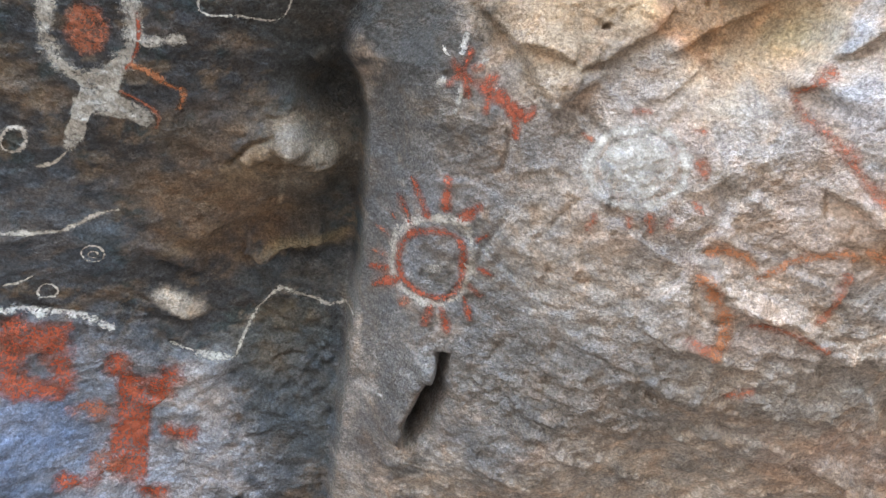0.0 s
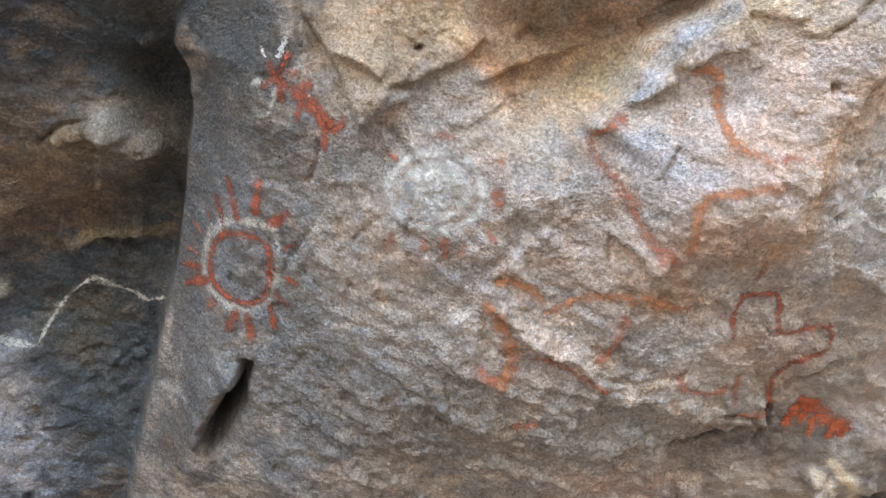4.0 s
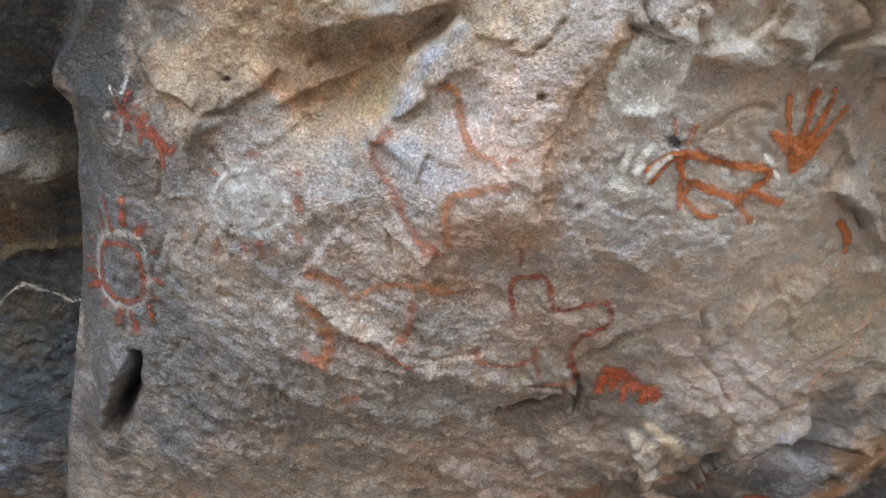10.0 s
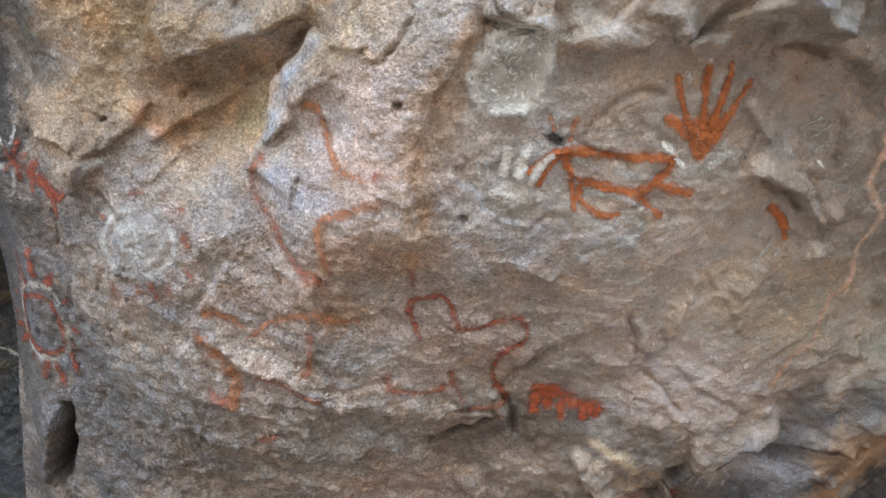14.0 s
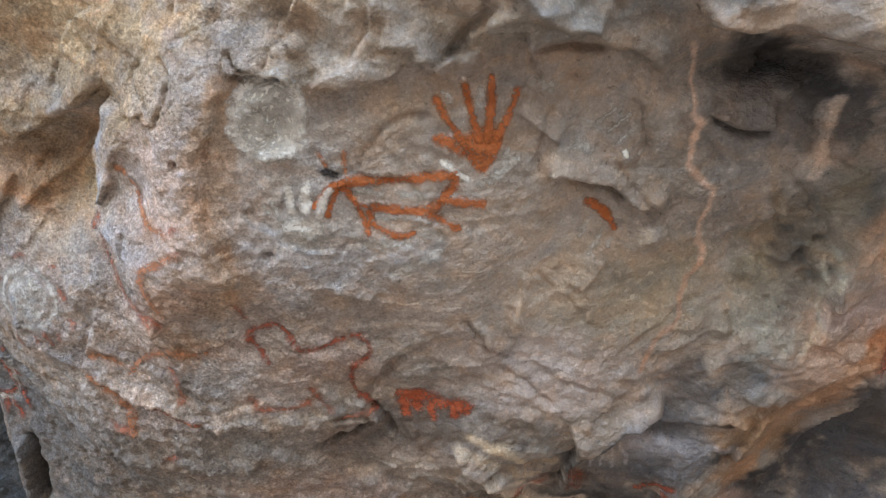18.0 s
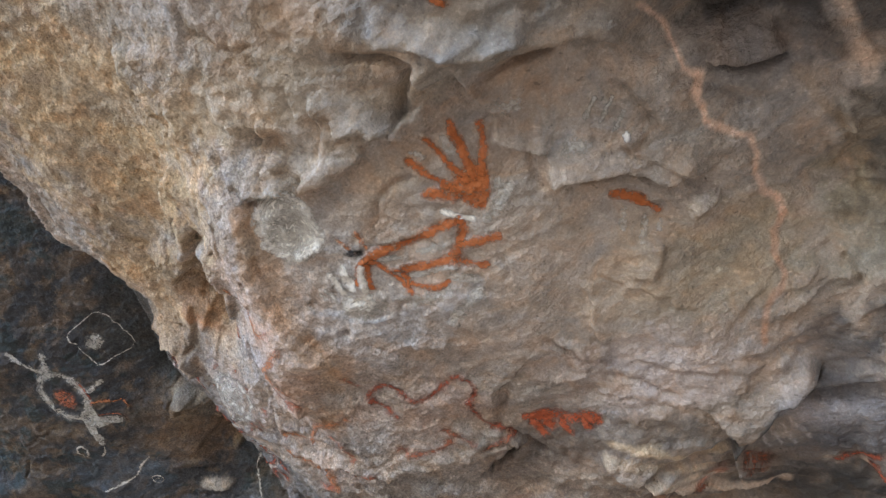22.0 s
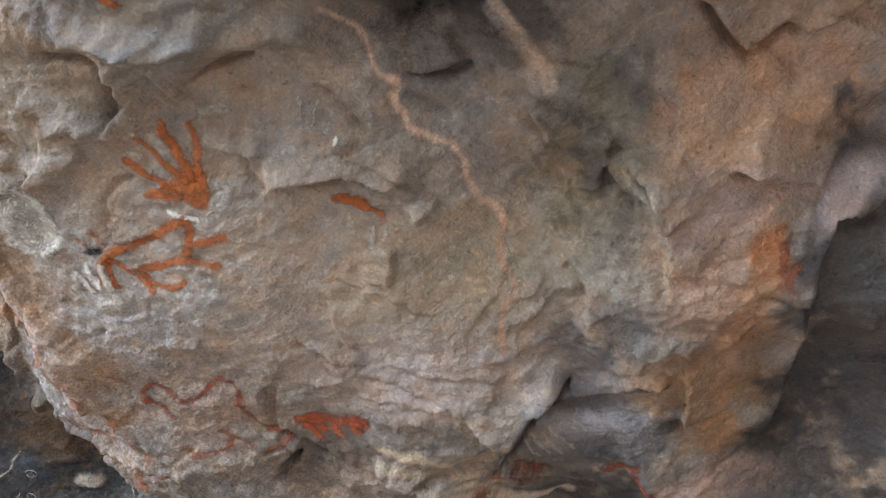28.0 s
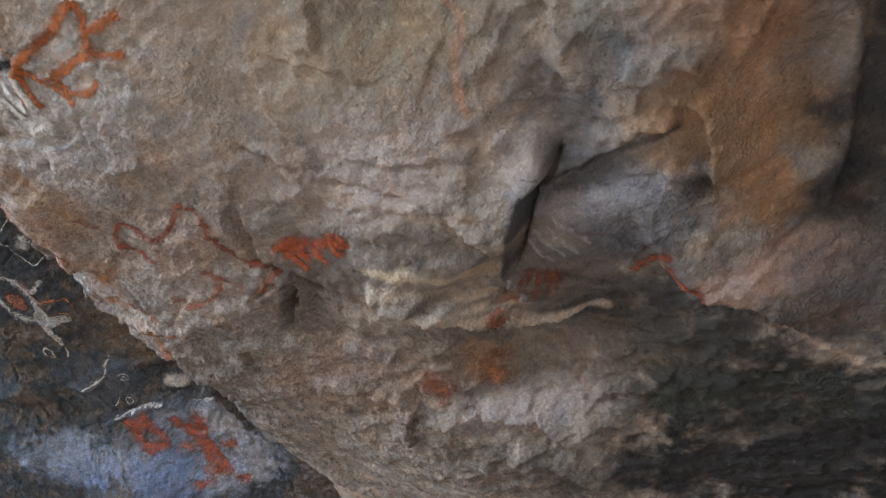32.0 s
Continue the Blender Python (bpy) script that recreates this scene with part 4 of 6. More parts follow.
# darker low on the face: less sky reaches it, put into the colour
stain_and_shade((0.165, 0.14, 0.12), 0.8, 1.332, -0.02, 0.217, 0.095, -11)
stain_and_shade((0.19, 0.158, 0.13), 0.8, 1.374, -0.374, 0.504, 0.132, -20)
stain_and_shade((0.34, 0.33, 0.28), 0.6, 2.09, 0.199, 0.12, 0.132, -3)
stain_and_shade((0.12, 0.125, 0.13), 0.8, 2.09, 0.005, 0.1, 0.063, -8)
stain_and_shade((0.07, 0.072, 0.075), 0.85, 2.207, 0.608, 0.083, 0.102, -4)
stain_and_shade((0.12, 0.122, 0.125), 0.8, 2.273, -0.507, 0.143, 0.105, -2)
# pale lips: cream stone, with their lit bands put into the colour
streak((0.56, 0.465, 0.34), 0.95, 0.0162, (1.441, -0.044), (1.517, -0.102), (1.557, -0.159), (1.627, -0.2))
streak((0.58, 0.50, 0.40), 0.95, 0.0153, (1.452, -0.199), (1.532, -0.262), (1.592, -0.338), (1.702, -0.365), (1.808, -0.347))
stain_and_shade((0.40, 0.15, 0.08), 0.7, 1.568, -0.281, 0.029, 0.035, -39)
stain_and_shade((0.24, 0.21, 0.15), 0.7, 2.154, 0.301, 0.108, 0.15, -13)
stain_and_shade((0.30, 0.30, 0.27), 0.7, 2.137, 0.112, 0.081, 0.128, -20)
stain_and_shade((0.10, 0.105, 0.11), 0.85, 2.286, 0.382, 0.043, 0.106, 47)
stain_and_shade((0.10, 0.105, 0.11), 0.7, 2.099, -0.009, 0.047, 0.036, -25)
stain_and_shade((0.19, 0.175, 0.15), 0.7, 2.216, 0.433, 0.106, 0.086, -21)
streak((0.44, 0.44, 0.37), 0.7, 0.0076, (2.234, 0.316), (2.251, 0.243), (2.213, 0.145), (2.162, 0.056))
streak((0.34, 0.25, 0.16), 0.4, 0.0127, (2.097, 0.537), (2.108, 0.472), (2.123, 0.409), (2.191, 0.402))
stain_and_shade((0.46, 0.315, 0.22), 0.92, 2.455, 0.299, 0.168, 0.191, -47)
stain_and_shade((0.44, 0.33, 0.26), 0.9, 2.269, 0.06, 0.135, 0.217, -34)
streak((0.45, 0.20, 0.09), 0.95, 0.0295, (2.382, 0.075), (2.338, 0.03), (2.265, -0.066), (2.165, -0.177))
stain_and_shade((0.54, 0.42, 0.375), 0.9, 2.418, 0.157, 0.138, 0.04, -41)
stain_and_shade((0.36, 0.235, 0.14), 0.8, 2.114, -0.209, 0.137, 0.154, -73)
stain_and_shade((0.47, 0.21, 0.09), 0.5, 2.387, 0.344, 0.053, 0.044, -43)
stain_and_shade((0.40, 0.27, 0.18), 0.8, 2.564, 0.453, 0.156, 0.074, -39)
# dark grey boulder, its colour lowered further for light falling off
stain_and_shade((0.085, 0.087, 0.092), 0.95, 2.411, -0.219, 0.133, 0.484, -18)
stain_and_shade((0.50, 0.49, 0.52), 0.85, 2.52, 0.07, 0.074, 0.043, -14)
stain_and_shade((0.27, 0.27, 0.28), 0.7, 2.619, 0.142, 0.052, 0.101, -36)
# hollow under the upper ledge: its shade painted near black
stain_and_shade((0.04, 0.04, 0.04), 0.95, 2.098, 0.71, 0.123, 0.057, -38)
stain_and_shade((0.12, 0.115, 0.11), 0.7, 2.219, 0.579, 0.055, 0.057, -29)
streak((0.40, 0.37, 0.34), 0.45, 0.009, (2.172, 0.628), (2.176, 0.581), (2.172, 0.539))
stain_and_shade((0.50, 0.385, 0.26), 0.9, 2.263, 0.79, 0.138, 0.053, -29)
stain_and_shade((0.43, 0.30, 0.20), 0.85, 2.334, 0.683, 0.083, 0.046, -45)
stain_and_shade((0.20, 0.185, 0.165), 0.75, 1.975, 0.917, 0.15, 0.059, -37)
stain_and_shade((0.24, 0.215, 0.185), 0.7, 1.902, 0.783, 0.186, 0.06, -42)
stain_and_shade((0.20, 0.18, 0.165), 0.7, 2.06, 0.631, 0.102, 0.055, -36)
stain_and_shade((0.10, 0.108, 0.115), 0.8, 1.817, 1.04, 0.177, 0.056, -36)
stain_and_shade((0.13, 0.133, 0.135), 0.7, 1.641, 0.948, 0.133, 0.107, -30)
stain_and_shade((0.15, 0.145, 0.14), 0.6, 1.853, 0.847, 0.148, 0.048, -40)
stain_and_shade((0.12, 0.125, 0.12), 0.6, 1.986, 0.902, 0.06, 0.034, -37)
stain_and_shade((0.14, 0.145, 0.14), 0.7, 2.444, 0.583, 0.036, 0.053, -39)
stain_and_shade((0.17, 0.165, 0.14), 0.6, 2.276, 0.459, 0.08, 0.102, -27)
stain_and_shade((0.40, 0.37, 0.34), 0.6, 2.183, 0.512, 0.024, 0.07, -61)
stain_and_shade((0.24, 0.225, 0.205), 0.55, 1.507, 0.896, 0.23, 0.057, 0)
stain_and_shade((0.16, 0.165, 0.17), 0.6, 1.713, 0.894, 0.076, 0.058, -3)
stain_and_shade((0.25, 0.23, 0.21), 0.5, 1.087, 0.907, 0.114, 0.054, 0)
# pillar, recess and lower back toned down: dimmer light put into colour
stain_and_shade((0.10, 0.10, 0.10), 0.6, 0.059, -0.138, 0.073, 0.345, 8)
stain_and_shade((0.08, 0.08, 0.08), 0.6, 0.081, 0.659, 0.076, 0.192, 7)
stain_and_shade((0.10, 0.095, 0.09), 0.6, 1.263, -0.785, 0.387, 0.132, -36)
stain_and_shade((0.10, 0.10, 0.10), 0.5, 0.105, 0.358, 0.08, 0.495, 12)
stain_and_shade((0.16, 0.16, 0.16), 0.4, 0.22, -0.031, 0.148, 0.202, 15)
stain_and_shade((0.07, 0.068, 0.062), 0.6, -0.136, 0.282, 0.156, 0.252, -2, where=RECESS)
stain_and_shade((0.06, 0.064, 0.066), 0.6, -0.206, -0.338, 0.165, 0.289, 0, where=RECESS)
# lower right darkened: light falling off, painted in
stain_and_shade((0.10, 0.098, 0.096), 0.6, 1.7, -0.336, 0.217, 0.227, -29)
stain_and_shade((0.11, 0.11, 0.112), 0.6, 2.09, -0.513, 0.169, 0.158, -32)
stain_and_shade((0.17, 0.14, 0.12), 0.5, 2.29, -0.086, 0.119, 0.21, -49)
stain_and_shade((0.10, 0.095, 0.09), 0.55, 1.734, -0.607, 0.261, 0.17, -17)
stain_and_shade((0.07, 0.07, 0.07), 0.7, 1.57, -0.986, 0.356, 0.154, -28)
# light gradient painted in: left of the face darker, centre lighter
stain_and_shade((0.17, 0.145, 0.12), 0.42, 0.271, 0.476, 0.283, 0.312, 14)
stain_and_shade((0.16, 0.145, 0.13), 0.42, 0.329, -0.128, 0.402, 0.263, 24)
stain_and_shade((0.50, 0.455, 0.41), 0.38, 1.278, 0.598, 0.289, 0.168, 8)
stain_and_shade((0.50, 0.44, 0.38), 0.35, 1.639, 0.535, 0.29, 0.209, 0)
stain_and_shade((0.50, 0.43, 0.36), 0.35, 1.552, 0.405, 0.231, 0.168, -52)
stain_and_shade((0.46, 0.38, 0.33), 0.3, 0.961, 0.594, 0.196, 0.172, 15)
stain_and_shade((0.17, 0.168, 0.15), 0.65, 2.243, 0.378, 0.068, 0.217, -19)
stain_and_shade((0.09, 0.095, 0.10), 0.7, 2.407, -0.145, 0.064, 0.353, -29)
stain_and_shade((0.11, 0.115, 0.12), 0.6, 2.301, 0.464, 0.025, 0.051, -25)
stain_and_shade((0.10, 0.105, 0.11), 0.6, 2.166, 0.287, 0.039, 0.07, 13)
# lower right dimmed again through its colour
stain_and_shade((0.09, 0.088, 0.086), 0.6, 2.084, -0.649, 0.201, 0.172, -27)
stain_and_shade((0.10, 0.10, 0.10), 0.5, 1.837, -0.404, 0.183, 0.175, -29)
# left side and foot of the face: loss of light put into colour
stain_and_shade((0.12, 0.115, 0.11), 0.5, 0.163, -0.274, 0.197, 0.272, 20)
stain_and_shade((0.045, 0.047, 0.047), 0.6, 0.012, 0.637, 0.167, 0.214, 8)
stain_and_shade((0.045, 0.047, 0.047), 0.6, -0.128, 0.595, 0.151, 0.204, 7, where=RECESS)
stain_and_shade((0.055, 0.06, 0.065), 0.5, -0.197, -0.358, 0.145, 0.28, 4, where=RECESS)
stain_and_shade((0.15, 0.14, 0.13), 0.35, 0.364, -0.222, 0.23, 0.165, 19)
stain_and_shade((0.21, 0.19, 0.165), 0.4, 0.758, 0.913, 0.286, 0.173, -4)
stain_and_shade((0.14, 0.137, 0.132), 0.42, 0.416, -0.002, 0.462, 0.286, 29)
stain_and_shade((0.17, 0.165, 0.16), 0.35, 0.508, 0.456, 0.21, 0.187, 5)
stain_and_shade((0.37, 0.375, 0.395), 0.8, 1.901, -0.219, 0.121, 0.094, -36)
stain_and_shade((0.07, 0.07, 0.075), 0.8, 2.013, -0.269, 0.027, 0.045, -50)
# deep shade under the lower ledge, painted near black
stain_and_shade((0.03, 0.03, 0.031), 1, 1.771, -0.963, 0.362, 0.342, -24)
stain_and_shade((0.045, 0.044, 0.043), 0.95, 1.729, -0.672, 0.186, 0.172, -66)
stain_and_shade((0.06, 0.06, 0.06), 0.9, 1.681, -0.479, 0.204, 0.176, -17)
stain_and_shade((0.085, 0.085, 0.09), 0.8, 1.908, -0.131, 0.079, 0.209, -24)
stain_and_shade((0.33, 0.225, 0.14), 0.8, 2.118, -0.243, 0.11, 0.104, -63)
stain_and_shade((0.39, 0.29, 0.24), 0.8, 2.027, -0.485, 0.119, 0.079, -40)
stain_and_shade((0.42, 0.19, 0.09), 0.5, 2.035, -0.606, 0.052, 0.036, -36)
stain_and_shade((0.05, 0.052, 0.055), 0.95, 2.2, -0.386, 0.085, 0.227, -43)
stain_and_shade((0.20, 0.165, 0.14), 0.6, 2.027, -0.519, 0.107, 0.095, -38)
stain_and_shade((0.085, 0.082, 0.08), 0.8, 1.677, -0.565, 0.154, 0.125, -24)
stain_and_shade((0.36, 0.275, 0.225), 0.6, 1.084, -0.282, 0.293, 0.132, -29)
stain_and_shade((0.38, 0.20, 0.14), 0.45, 1.35, -0.403, 0.075, 0.069, -40)
stain_and_shade((0.39, 0.365, 0.36), 0.7, 1.379, -0.576, 0.185, 0.069, -32)
stain_and_shade((0.26, 0.225, 0.185), 0.6, 1.417, -0.41, 0.305, 0.097, -35)
stain_and_shade((0.24, 0.21, 0.185), 0.6, 0.692, -0.534, 0.55, 0.154, 4)
stain_and_shade((0.22, 0.18, 0.15), 0.6, 1.711, -0.286, 0.11, 0.037, -37)
stain_and_shade((0.43, 0.335, 0.215), 0.8, 0.832, 1.125, 0.391, 0.405, -29)
stain_and_shade((0.40, 0.345, 0.265), 0.6, 1.326, 1.019, 0.261, 0.121, -33)
stain_and_shade((0.28, 0.27, 0.25), 0.5, 1.148, 1.264, 0.19, 0.082, -35)
stain_and_shade((0.32, 0.305, 0.28), 0.5, 1.398, 0.898, 0.089, 0.132, -36)
stain_and_shade((0.26, 0.235, 0.205), 0.6, 1.803, 0.826, 0.203, 0.048, -47)
stain_and_shade((0.36, 0.20, 0.115), 0.6, 0.531, 0.653, 0.077, 0.092, 15)
streak((0.6, 0.43, 0.33), 0.95, 0.0056, (1.939, 0.778), (1.948, 0.754), (1.955, 0.725), (1.958, 0.698), (1.957, 0.675), (1.95, 0.649))
streak((0.62, 0.46, 0.36), 0.95, 0.0086, (1.95, 0.649), (1.966, 0.617), (1.951, 0.584), (1.945, 0.544), (1.974, 0.508), (1.997, 0.481), (1.989, 0.436), (1.965, 0.399), (1.959, 0.36), (1.971, 0.319), (1.971, 0.288))
streak((0.52, 0.33, 0.23), 0.7, 0.0083, (1.971, 0.288), (1.946, 0.262), (1.931, 0.233), (1.928, 0.185), (1.87, 0.13), (1.84, 0.063))
stain_and_shade((0.27, 0.23, 0.2), 0.7, 1.288, -0.099, 0.144, 0.036, 0)
stain_and_shade((0.24, 0.205, 0.17), 0.7, 1.446, -0.319, 0.260, 0.026, 0)
stain_and_shade((0.36, 0.3, 0.27), 0.6, 1.121, -0.239, 0.254, 0.067, -15)
stain_and_shade((0.43, 0.4, 0.4), 0.65, 1.302, -0.543, 0.226, 0.047, -15)
stain_and_shade((0.4, 0.24, 0.15), 0.45, 1.358, -0.385, 0.057, 0.050, 0)
stain_and_shade((0.45, 0.24, 0.18), 0.4, 1.226, -0.389, 0.046, 0.046, 0)
# near black once more under the lower ledge: its shade painted in
stain_and_shade((0.07, 0.072, 0.068), 0.85, 1.806, -0.565, 0.136, 0.045, -25)
stain_and_shade((0.05, 0.055, 0.05), 0.9, 1.786, -0.767, 0.261, 0.112, -25)
stain_and_shade((0.04, 0.04, 0.04), 0.9, 1.633, -0.995, 0.326, 0.099, -20)
stain_and_shade((0.5, 0.44, 0.41), 0.65, 1.629, 0.038, 0.178, 0.059, -8)
stain_and_shade((0.5, 0.45, 0.42), 0.55, 1.839, -0.03, 0.068, 0.055, 0)
stain_and_shade((0.43, 0.43, 0.46), 0.75, 1.911, -0.209, 0.113, 0.040, -15)
stain_and_shade((0.11, 0.12, 0.115), 0.8, 2.012, -0.265, 0.034, 0.028, 0)
stain_and_shade((0.4, 0.27, 0.17), 0.6, 2.138, -0.177, 0.083, 0.044, -15)
stain_and_shade((0.42, 0.27, 0.16), 0.75, 2.062, -0.337, 0.068, 0.048, 0)
stain_and_shade((0.42, 0.31, 0.26), 0.75, 2.018, -0.482, 0.134, 0.062, -25)
streak((0.5, 0.38, 0.3), 0.75, 0.0114, (1.915, -0.491), (1.929, -0.563), (1.955, -0.65), (1.99, -0.747))
# dark line in the crack under the boulder: its shade painted in
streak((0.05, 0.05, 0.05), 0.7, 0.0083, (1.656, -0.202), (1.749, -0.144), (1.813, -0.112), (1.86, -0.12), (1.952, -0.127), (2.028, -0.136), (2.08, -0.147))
# the two lips again, cream and brightened as if lit
streak((0.48, 0.41, 0.32), 0.75, 0.0134, (1.412, -0.082), (1.465, -0.111), (1.498, -0.163), (1.521, -0.212), (1.563, -0.231))
streak((0.54, 0.46, 0.38), 0.85, 0.0192, (1.457, -0.217), (1.489, -0.269), (1.519, -0.294), (1.537, -0.356), (1.607, -0.382), (1.673, -0.407))
stain_and_shade((0.5, 0.2, 0.12), 0.6, 1.527, -0.289, 0.023, 0.015, 0)
streak((0.56, 0.53, 0.52), 0.5, 0.0040, (1.716, -0.18), (1.712, -0.217), (1.716, -0.254))
streak((0.56, 0.53, 0.52), 0.5, 0.0040, (1.731, -0.184), (1.741, -0.218), (1.744, -0.256))
streak((0.56, 0.53, 0.52), 0.5, 0.0040, (1.757, -0.183), (1.769, -0.218), (1.769, -0.259))
streak((0.56, 0.53, 0.52), 0.5, 0.0039, (1.783, -0.181), (1.796, -0.218), (1.793, -0.262))
stain_and_shade((0.24, 0.235, 0.22), 0.55, 1.78, 0.877, 0.230, 0.057, 5)
# more painted shade in the hollow under the upper ledge
stain_and_shade((0.05, 0.05, 0.05), 0.85, 2.096, 0.715, 0.129, 0.024, 0)
stain_and_shade((0.48, 0.36, 0.24), 0.7, 2.257, 0.769, 0.065, 0.018, 0)
stain_and_shade((0.42, 0.31, 0.21), 0.6, 2.33, 0.656, 0.083, 0.024, 0)
streak((0.54, 0.46, 0.39), 0.8, 0.0128, (2.191, 0.633), (2.186, 0.565), (2.178, 0.483))
stain_and_shade((0.22, 0.205, 0.155), 0.55, 2.265, 0.419, 0.050, 0.090, 0)
stain_and_shade((0.1, 0.11, 0.11), 0.65, 2.297, 0.412, 0.023, 0.072, 0)
stain_and_shade((0.1, 0.105, 0.1), 0.6, 2.247, 0.198, 0.012, 0.030, 0)
streak((0.42, 0.41, 0.34), 0.6, 0.0057, (2.223, 0.287), (2.226, 0.221), (2.208, 0.137), (2.175, 0.077))
stain_and_shade((0.44, 0.31, 0.22), 0.8, 2.402, 0.301, 0.097, 0.088, 0)
stain_and_shade((0.45, 0.33, 0.25), 0.75, 2.494, 0.351, 0.129, 0.074, 0)
stain_and_shade((0.51, 0.4, 0.35), 0.8, 2.34, 0.151, 0.113, 0.054, 5)
stain_and_shade((0.47, 0.34, 0.26), 0.75, 2.231, 0.047, 0.067, 0.082, 0)
stain_and_shade((0.46, 0.21, 0.1), 0.85, 2.357, 0.046, 0.037, 0.053, 0)
streak((0.42, 0.27, 0.17), 0.6, 0.0413, (2.328, 0.01), (2.233, -0.102), (2.124, -0.246), (2.062, -0.377))
stain_and_shade((0.13, 0.13, 0.135), 0.9, 2.456, -0.072, 0.083, 0.088, 0)
stain_and_shade((0.1, 0.1, 0.105), 0.9, 2.329, -0.291, 0.076, 0.127, -70)
stain_and_shade((0.11, 0.11, 0.12), 0.9, 2.351, -0.472, 0.150, 0.150, 0)
stain_and_shade((0.55, 0.51, 0.52), 0.8, 2.497, 0.075, 0.065, 0.044, 25)
stain_and_shade((0.33, 0.32, 0.33), 0.7, 2.597, 0.145, 0.054, 0.064, 50)
stain_and_shade((0.3, 0.19, 0.11), 0.8, 0.551, 0.653, 0.056, 0.071, 0)
streak((0.37, 0.27, 0.19), 0.7, 0.0266, (1.145, 0.838), (1.102, 0.733), (1.065, 0.619), (1.049, 0.501), (0.978, 0.37))
stain_and_shade((0.43, 0.39, 0.35), 0.42, 0.759, 0.124, 0.304, 0.141, 0)
stain_and_shade((0.43, 0.39, 0.36), 0.42, 1.066, 0.241, 0.205, 0.125, 0)
stain_and_shade((0.3, 0.275, 0.245), 0.35, 0.314, 0.171, 0.170, 0.159, 0)
stain_and_shade((0.42, 0.38, 0.34), 0.3, 0.503, 0.149, 0.217, 0.108, 0)
stain_and_shade((0.07, 0.07, 0.065), 0.5, 0.046, 0.675, 0.179, 0.149, 0)
stain_and_shade((0.085, 0.085, 0.09), 0.4, -0.036, -0.476, 0.185, 0.185, 0)
# grey along the pillar's edge, painted to dim its lit rim
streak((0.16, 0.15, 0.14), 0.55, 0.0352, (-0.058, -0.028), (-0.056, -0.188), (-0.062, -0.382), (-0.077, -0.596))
stain_and_shade((0.33, 0.28, 0.22), 0.6, 1.671, 0.942, 0.181, 0.048, 0)
stain_and_shade((0.3, 0.25, 0.2), 0.5, 1.823, 0.797, 0.175, 0.034, 0)
stain_and_shade((0.35, 0.29, 0.215), 0.55, 1.422, 1.012, 0.182, 0.118, 0)
stain_and_shade((0.31, 0.26, 0.21), 0.5, 1.534, 0.948, 0.123, 0.061, 0)
stain_and_shade((0.3, 0.25, 0.2), 0.6, 1.308, 0.9, 0.187, 0.049, 0)
stain_and_shade((0.32, 0.27, 0.21), 0.55, 1.576, 0.868, 0.167, 0.039, 0)
stain_and_shade((0.33, 0.27, 0.21), 0.5, 2.062, 0.828, 0.122, 0.026, 0)
stain_and_shade((0.22, 0.165, 0.11), 0.55, 0.622, 0.696, 0.119, 0.087, 0)
# lower right toned down once more, dimness put into the colour
stain_and_shade((0.1, 0.1, 0.105), 0.55, 2.05, -0.6, 0.159, 0.116, 0)
stain_and_shade((0.14, 0.145, 0.16), 0.5, 1.901, -0.285, 0.150, 0.096, 0)
TINT *= (1 + 0.09 * patchy + 0.07 * streaky)[..., None]
TINT *= 1 + MAIN[..., None] * np.array((0.025, -0.01, -0.025))
salt = layered(GU, GV, 0.011, 2, 91, -24, 1.6, 0.7)
crust = 0.35 + 0.65 * (1 - ease(GU, 0.9, 1.7))
TINT *= (1 + crust * (0.10 * salt + 0.25 * np.clip(salt - 0.75, 0, 1)))[..., None]
TINT = np.clip(TINT, 0.02, 0.75)

# ---- the rock's meshes ----


def world_of(u, v, w):
    return np.stack([u, v * AXIS_V.y + w * AXIS_W.y, v * AXIS_V.z + w * AXIS_W.z], -1)


def rock_sheet(name, keep, label):
    """The part of the surface that keep picks (one flag a square) as a mesh with its colours."""
    nv, nu = GU.shape
    jj, ii = np.nonzero(keep)
    corner = jj * nu + ii
    quads = np.stack([corner, corner + nu, corner + nu + 1, corner + 1], 1)
    used, where = np.unique(quads, return_inverse=True)
    places = world_of(GU.ravel()[used], GV.ravel()[used], W.ravel()[used])
    me = bpy.data.meshes.new(name)
    me.vertices.add(len(used))
    me.vertices.foreach_set("co", places.astype(np.float32).ravel())
    me.loops.add(quads.size)
    me.loops.foreach_set("vertex_index", where.reshape(-1).astype(np.int32))
    me.polygons.add(len(quads))
    me.polygons.foreach_set("loop_start", np.arange(0, quads.size, 4, dtype=np.int32))
    me.polygons.foreach_set("loop_total", np.full(len(quads), 4, dtype=np.int32))
    me.polygons.foreach_set("use_smooth", np.ones(len(quads), dtype=bool))
    me.update(calc_edges=True)
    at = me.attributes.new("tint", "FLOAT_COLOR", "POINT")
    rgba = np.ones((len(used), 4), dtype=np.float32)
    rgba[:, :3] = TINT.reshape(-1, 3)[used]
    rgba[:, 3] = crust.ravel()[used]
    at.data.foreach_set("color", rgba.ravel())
    me.materials.append(ROCK)
    return tagged(new(name, me), label, "rock", kind="structure")


def square(a):
    return a[:-1, :-1]


inside = square(GU) > square(RIM) - 0.30
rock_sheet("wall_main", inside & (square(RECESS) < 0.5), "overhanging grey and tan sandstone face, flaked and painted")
rock_sheet("wall_recess", inside & (square(RECESS) >= 0.5), "sandstone recess, dark grey and bluish, its shade and sky light painted in")


